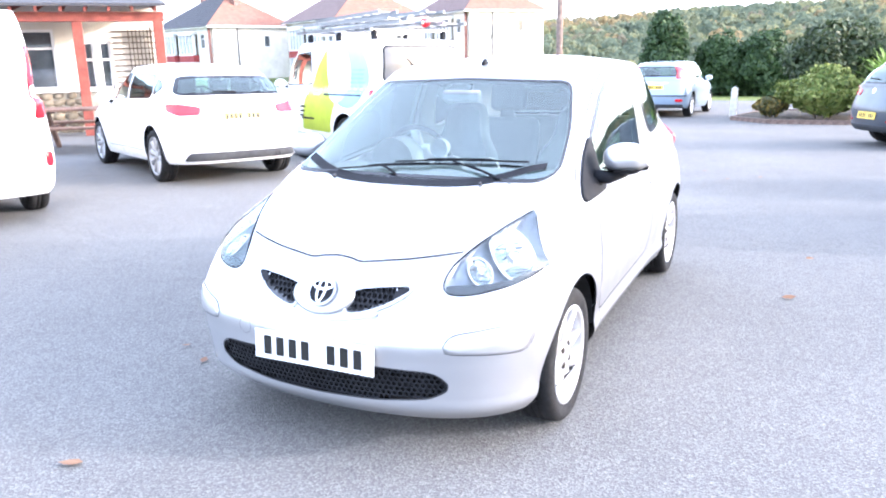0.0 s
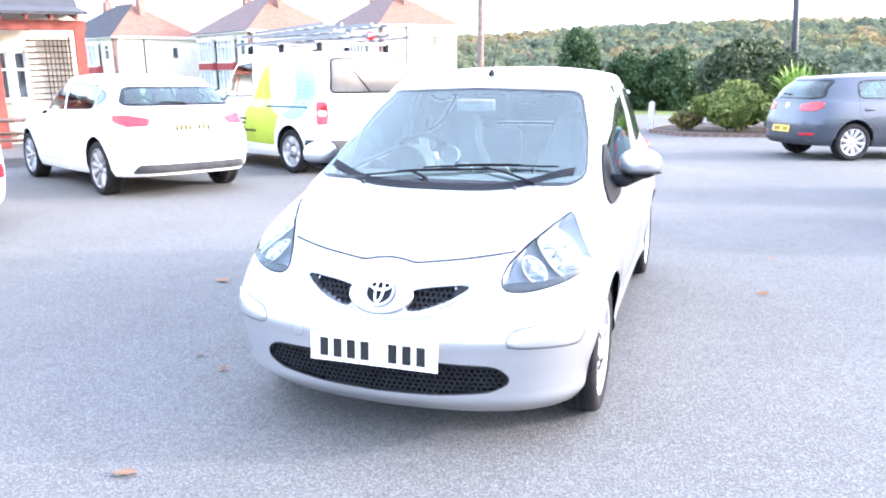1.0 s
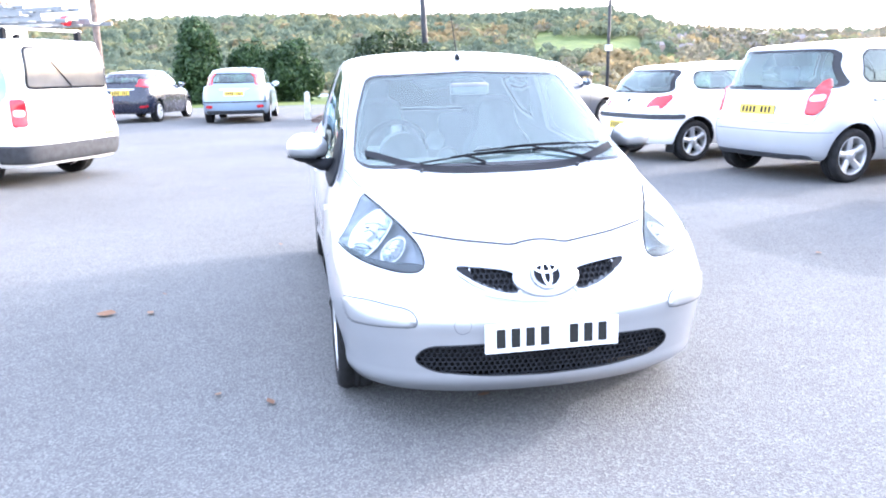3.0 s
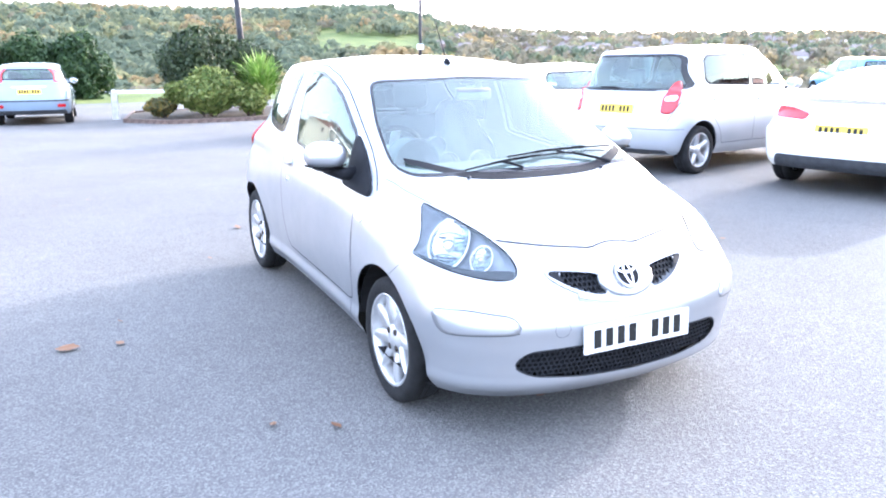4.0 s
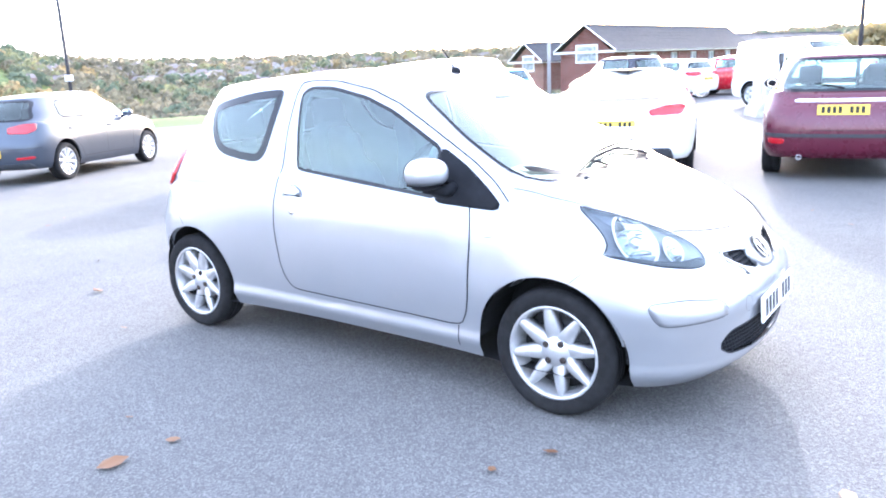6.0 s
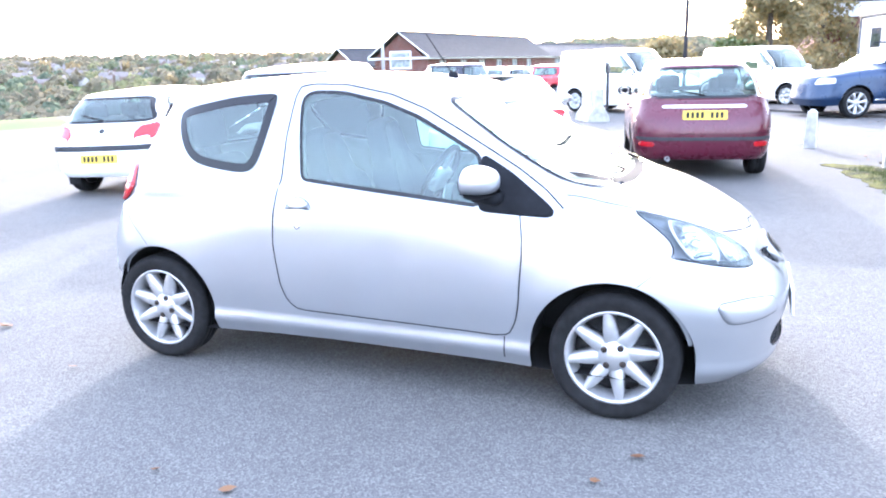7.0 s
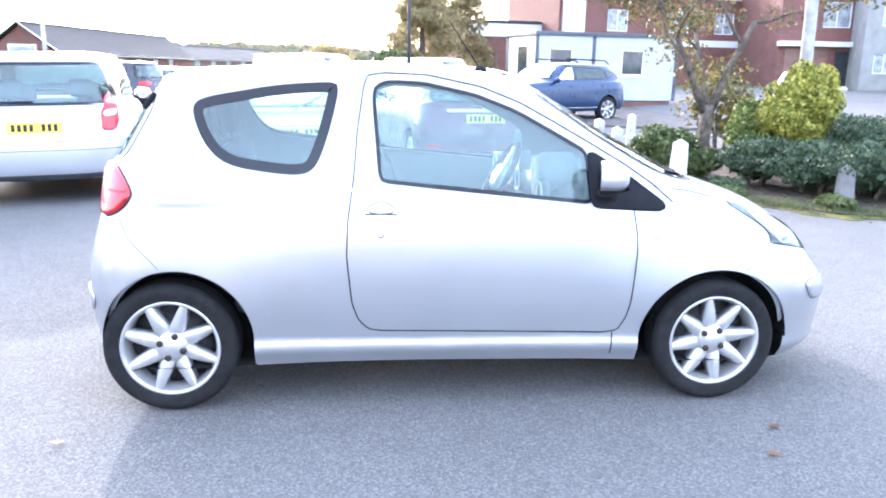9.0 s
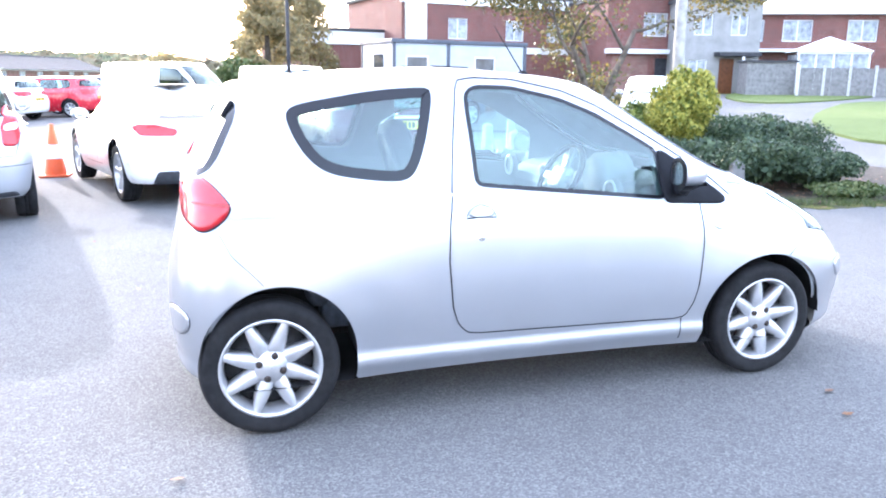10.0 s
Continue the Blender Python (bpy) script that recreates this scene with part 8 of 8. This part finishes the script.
shrub("shrub", "low leafy green shrub by the bollards", 6.45, -4.15, 0.40, 0.36, 0.48, "f_green", 4200, 0.042, 92)
shrub("shrub", "thin autumn shrub behind the cherry tree", 10.6, -6.4, 0.9, 0.9, 1.7, "f_cherry", 900, 0.06, 93)
shrub("shrub", "dark shrub at the cherry tree's foot", 9.2, -6.9, 0.9, 0.8, 0.85, "f_dark", 2600, 0.07, 94)


# low ground cover between the shrubs
for k, (x, y, rx, ry, h, mt) in enumerate(((4.05, -4.75, 0.34, 0.16, 0.13, "f_green"), (5.25, -4.05, 0.34, 0.22, 0.16, "f_juniper"), (4.85, -3.95, 0.26, 0.15, 0.10, "f_green"), (6.5, -3.45, 0.4, 0.16, 0.12, "f_green"), (7.5, -3.85, 0.3, 0.25, 0.2, "f_green"), (3.75, -6.3, 0.35, 0.6, 0.2, "f_green"))):
    shrub("ground_cover", "low creeping green plant on the verge", x, y, rx, ry, h, mt, 2200, 0.035, 120 + k, stems=0, z0=0.02, cat="plant")


def tufts(pts, seed):
    """Short grass blades in tufts along the verge."""
    rng = np.random.default_rng(seed)
    V, F = [], []
    for x, y in pts:
        z = ground_z(x, y) + 0.015
        for k in range(14):
            a, h = rng.uniform(0, 6.28), rng.uniform(0.025, 0.085)
            px, py = x + rng.normal() * 0.035, y + rng.normal() * 0.035
            lean = rng.uniform(0.2, 0.9) * h
            w = 0.0035
            o = len(V)
            V += [(px - w * math.sin(a), py + w * math.cos(a), z), (px + w * math.sin(a), py - w * math.cos(a), z), (px + lean * math.cos(a), py + lean * math.sin(a), z + h)]
            F.append((o, o + 1, o + 2))
    tagged(new("grass_tufts", mesh_of("grass_tufts", V, F, M["f_green"])), "short green grass tufts along the verge edge", "grass", kind="stuff")


def litter(name, lab, pts, size, seed, kind="stuff"):
    rng = np.random.default_rng(seed)
    V, F = [], []
    for x, y in pts:
        z = ground_z(x, y) + 0.012 + (0.014 if x > 3.3 and y < -3.2 else 0)
        a = rng.uniform(0, 6.28)
        s = size * rng.uniform(0.6, 1.3)
        u, w = np.array([math.cos(a), math.sin(a)]) * s, np.array([-math.sin(a), math.cos(a)]) * s * 0.6
        o = len(V)
        c = np.array([x, y])
        for k, (p, q) in enumerate(((-1, 0), (-0.4, 0.9), (0.3, 0.8), (1, 0), (0.3, -0.8), (-0.4, -0.9))):
            v = c + u * p + w * q
            V.append((v[0], v[1], z + (0.018 if k in (1, 2, 3) else 0.002) * size / 0.06 * rng.uniform(0.2, 1)))
        F += [(o, o + 1, o + 2, o + 3), (o, o + 3, o + 4, o + 5)]
    return tagged(new(name, mesh_of(name, V, F, M["leaf_dead"])), lab, "leaves", kind=kind)


rng = np.random.default_rng(7)
edge = [(7.6, -3.15), (6.0, -3.42), (5.0, -3.68), (4.3, -4.2), (3.65, -4.9), (3.4, -6.0), (3.2, -8.0)]
spots = []
for k in range(520):
    i = rng.integers(0, len(edge) - 1)
    f = rng.random()
    spots.append((edge[i][0] * (1 - f) + edge[i + 1][0] * f + rng.normal() * 0.14, edge[i][1] * (1 - f) + edge[i + 1][1] * f + rng.normal() * 0.14))
tufts(spots, 17)
litter("fallen_leaves", "scattered brown fallen leaves on the verge", [(rng.uniform(3.2, 9.5), rng.uniform(-8.5, -3.2)) for _ in range(1500)], 0.028, 8)
litter("fallen_leaves", "brown leaves drifted along the verge edge", [(a + rng.normal() * 0.25, b + rng.normal() * 0.22) for a, b in [(3.75 + 1.1 * k, -4.75 + 0.85 * k) if k < 1 else (4.85 + 1.0 * (k - 1), -3.9 + 0.22 * (k - 1)) for k in rng.uniform(0, 3.5, 260)]], 0.024, 18)
litter("fallen_leaves", "brown leaves along the far pavement", [(rng.uniform(15, 24), rng.uniform(-9, -4)) for _ in range(700)], 0.05, 9)
litter("fallen_leaves", "few small dry leaves on the asphalt", [(rng.uniform(-6, 9), rng.uniform(-3, 12)) for _ in range(50)], 0.03, 10)
for x, y, s in ((-2.03, 0.07, 0.085), (-0.65, 2.5, 0.05), (-0.83, -2.30, 0.045), (1.54, 0.82, 0.045), (-1.85, -2.2, 0.05), (-1.3, -1.2, 0.04)):
    o = litter("fallen_leaf", "curled brown fallen leaf lying on the asphalt", [(x, y)], s, int(abs(y * 100)) + 3, "")
    o["category"], o["group"] = "leaf", "single fallen leaves"


# wooded hill across the valley
def hillside():
    rng = np.random.default_rng(99)
    kinds = list(HAZED_HILL_COLS)
    geo = {k: ([], []) for k in kinds}
    count = 0
    while count < 9000:
        az = rng.uniform(-48, 92)
        d = rng.uniform(120, 730) if az < 62 else rng.uniform(260, 730)
        if 17.5 < az < 25.5 and 370 < d < 450:
            continue
        if d < 215 and not (-20 < az < 55):
            continue
        if az > 26 and d > 300 and rng.random() < 0.45:
            continue
        x, y = d * math.sin(radians(az)), d * math.cos(radians(az))
        z = float(land_z(np.array(x), np.array(y)))
        s = rng.uniform(2.4, 5.0) * (0.7 + d / 1300) * (0.75 if d < 200 else 1)
        # woods of one colour stand in groups
        f = noise.noise(Vector((x * 0.010, y * 0.010, 3.0))) + rng.normal() * 0.22
        k = kinds[1] if f < -0.10 else kinds[0] if f < 0.12 else kinds[2] if f < 0.26 else kinds[4] if f < 0.36 else kinds[3]
        # most trees further right take greyish brown, standing in for thicker haze
        if az > 27 and rng.random() < 0.6:
            k = kinds[4]
        V, F = geo[k]
        n = 46
        u = rng.normal(size=(n, 3))
        u /= np.linalg.norm(u, axis=1, keepdims=True)
        u[:, 2] = np.abs(u[:, 2]) * 1.1 - 0.25
        P = np.array([x, y, z + s * 0.55]) + u * np.array([s, s, s * rng.uniform(0.8, 1.2)]) * rng.uniform(0.75, 1.05, (n, 1))
        nr = u + rng.normal(size=(n, 3)) * 0.35
        nr /= np.linalg.norm(nr, axis=1, keepdims=True)
        t = np.cross(nr, rng.normal(size=(n, 3)))
        t /= np.linalg.norm(t, axis=1, keepdims=True)
        w = np.cross(nr, t)
        h = s * rng.uniform(0.16, 0.32, (n, 1))
        q = np.stack([P - t * h, P + w * h, P + t * h, P - w * h], 1).reshape(-1, 3)
        o = len(V)
        V += q.tolist()
        F += [(o + 4 * j, o + 4 * j + 1, o + 4 * j + 2, o + 4 * j + 3) for j in range(n)]
        count += 1
    for k in kinds:
        lab = k.replace("_", " ")
        tagged(new("hillside_woods", mesh_of("hillside_woods", *geo[k], M["hazed_hill_" + k])), "distant " + lab + " autumn woods across the valley, haze mixed into their colour", "woods", kind="stuff")
    # far roofs
    V, F, idx = [], [], []
    for k in range(560):
        az = rng.uniform(26, 66) if k < 510 else rng.uniform(-20, 24)
        d = rng.uniform(420, 715) if k < 510 else rng.uniform(640, 720)
        x, y = d * math.sin(radians(az)), d * math.cos(radians(az))
        z = float(land_z(np.array(x), np.array(y))) + 1.0
        L, W, H = rng.uniform(5, 9), rng.uniform(4, 5), rng.uniform(1.0, 2.2)
        a = rng.uniform(0, 3.14)
        o = len(V)
        for px, py, pz in ((-L / 2, -W / 2, -3), (L / 2, -W / 2, -3), (L / 2, W / 2, -3), (-L / 2, W / 2, -3), (-L / 2, -W / 2, H), (L / 2, -W / 2, H), (L / 2, W / 2, H), (-L / 2, W / 2, H), (-L / 2, 0, H + 1.8), (L / 2, 0, H + 1.8)):
            V.append((x + px * math.cos(a) - py * math.sin(a), y + px * math.sin(a) + py * math.cos(a), z + pz))
        F += [tuple(i + o for i in f) for f in ((0, 1, 5, 4), (2, 3, 7, 6), (1, 2, 6, 9, 5), (3, 0, 4, 8, 7), (4, 5, 9, 8), (6, 7, 8, 9))]
        w = 0 if rng.random() < 0.5 else 1
        idx += [w, w, w, w, 2, 2]
    me = mesh_of("far_houses", V, F, [M["far_wall"], M["far_brick"], M["far_roof"]], False, idx)
    tagged(new("far_houses", me), "distant small houses on the hillside", "houses", kind="stuff")


hillside()
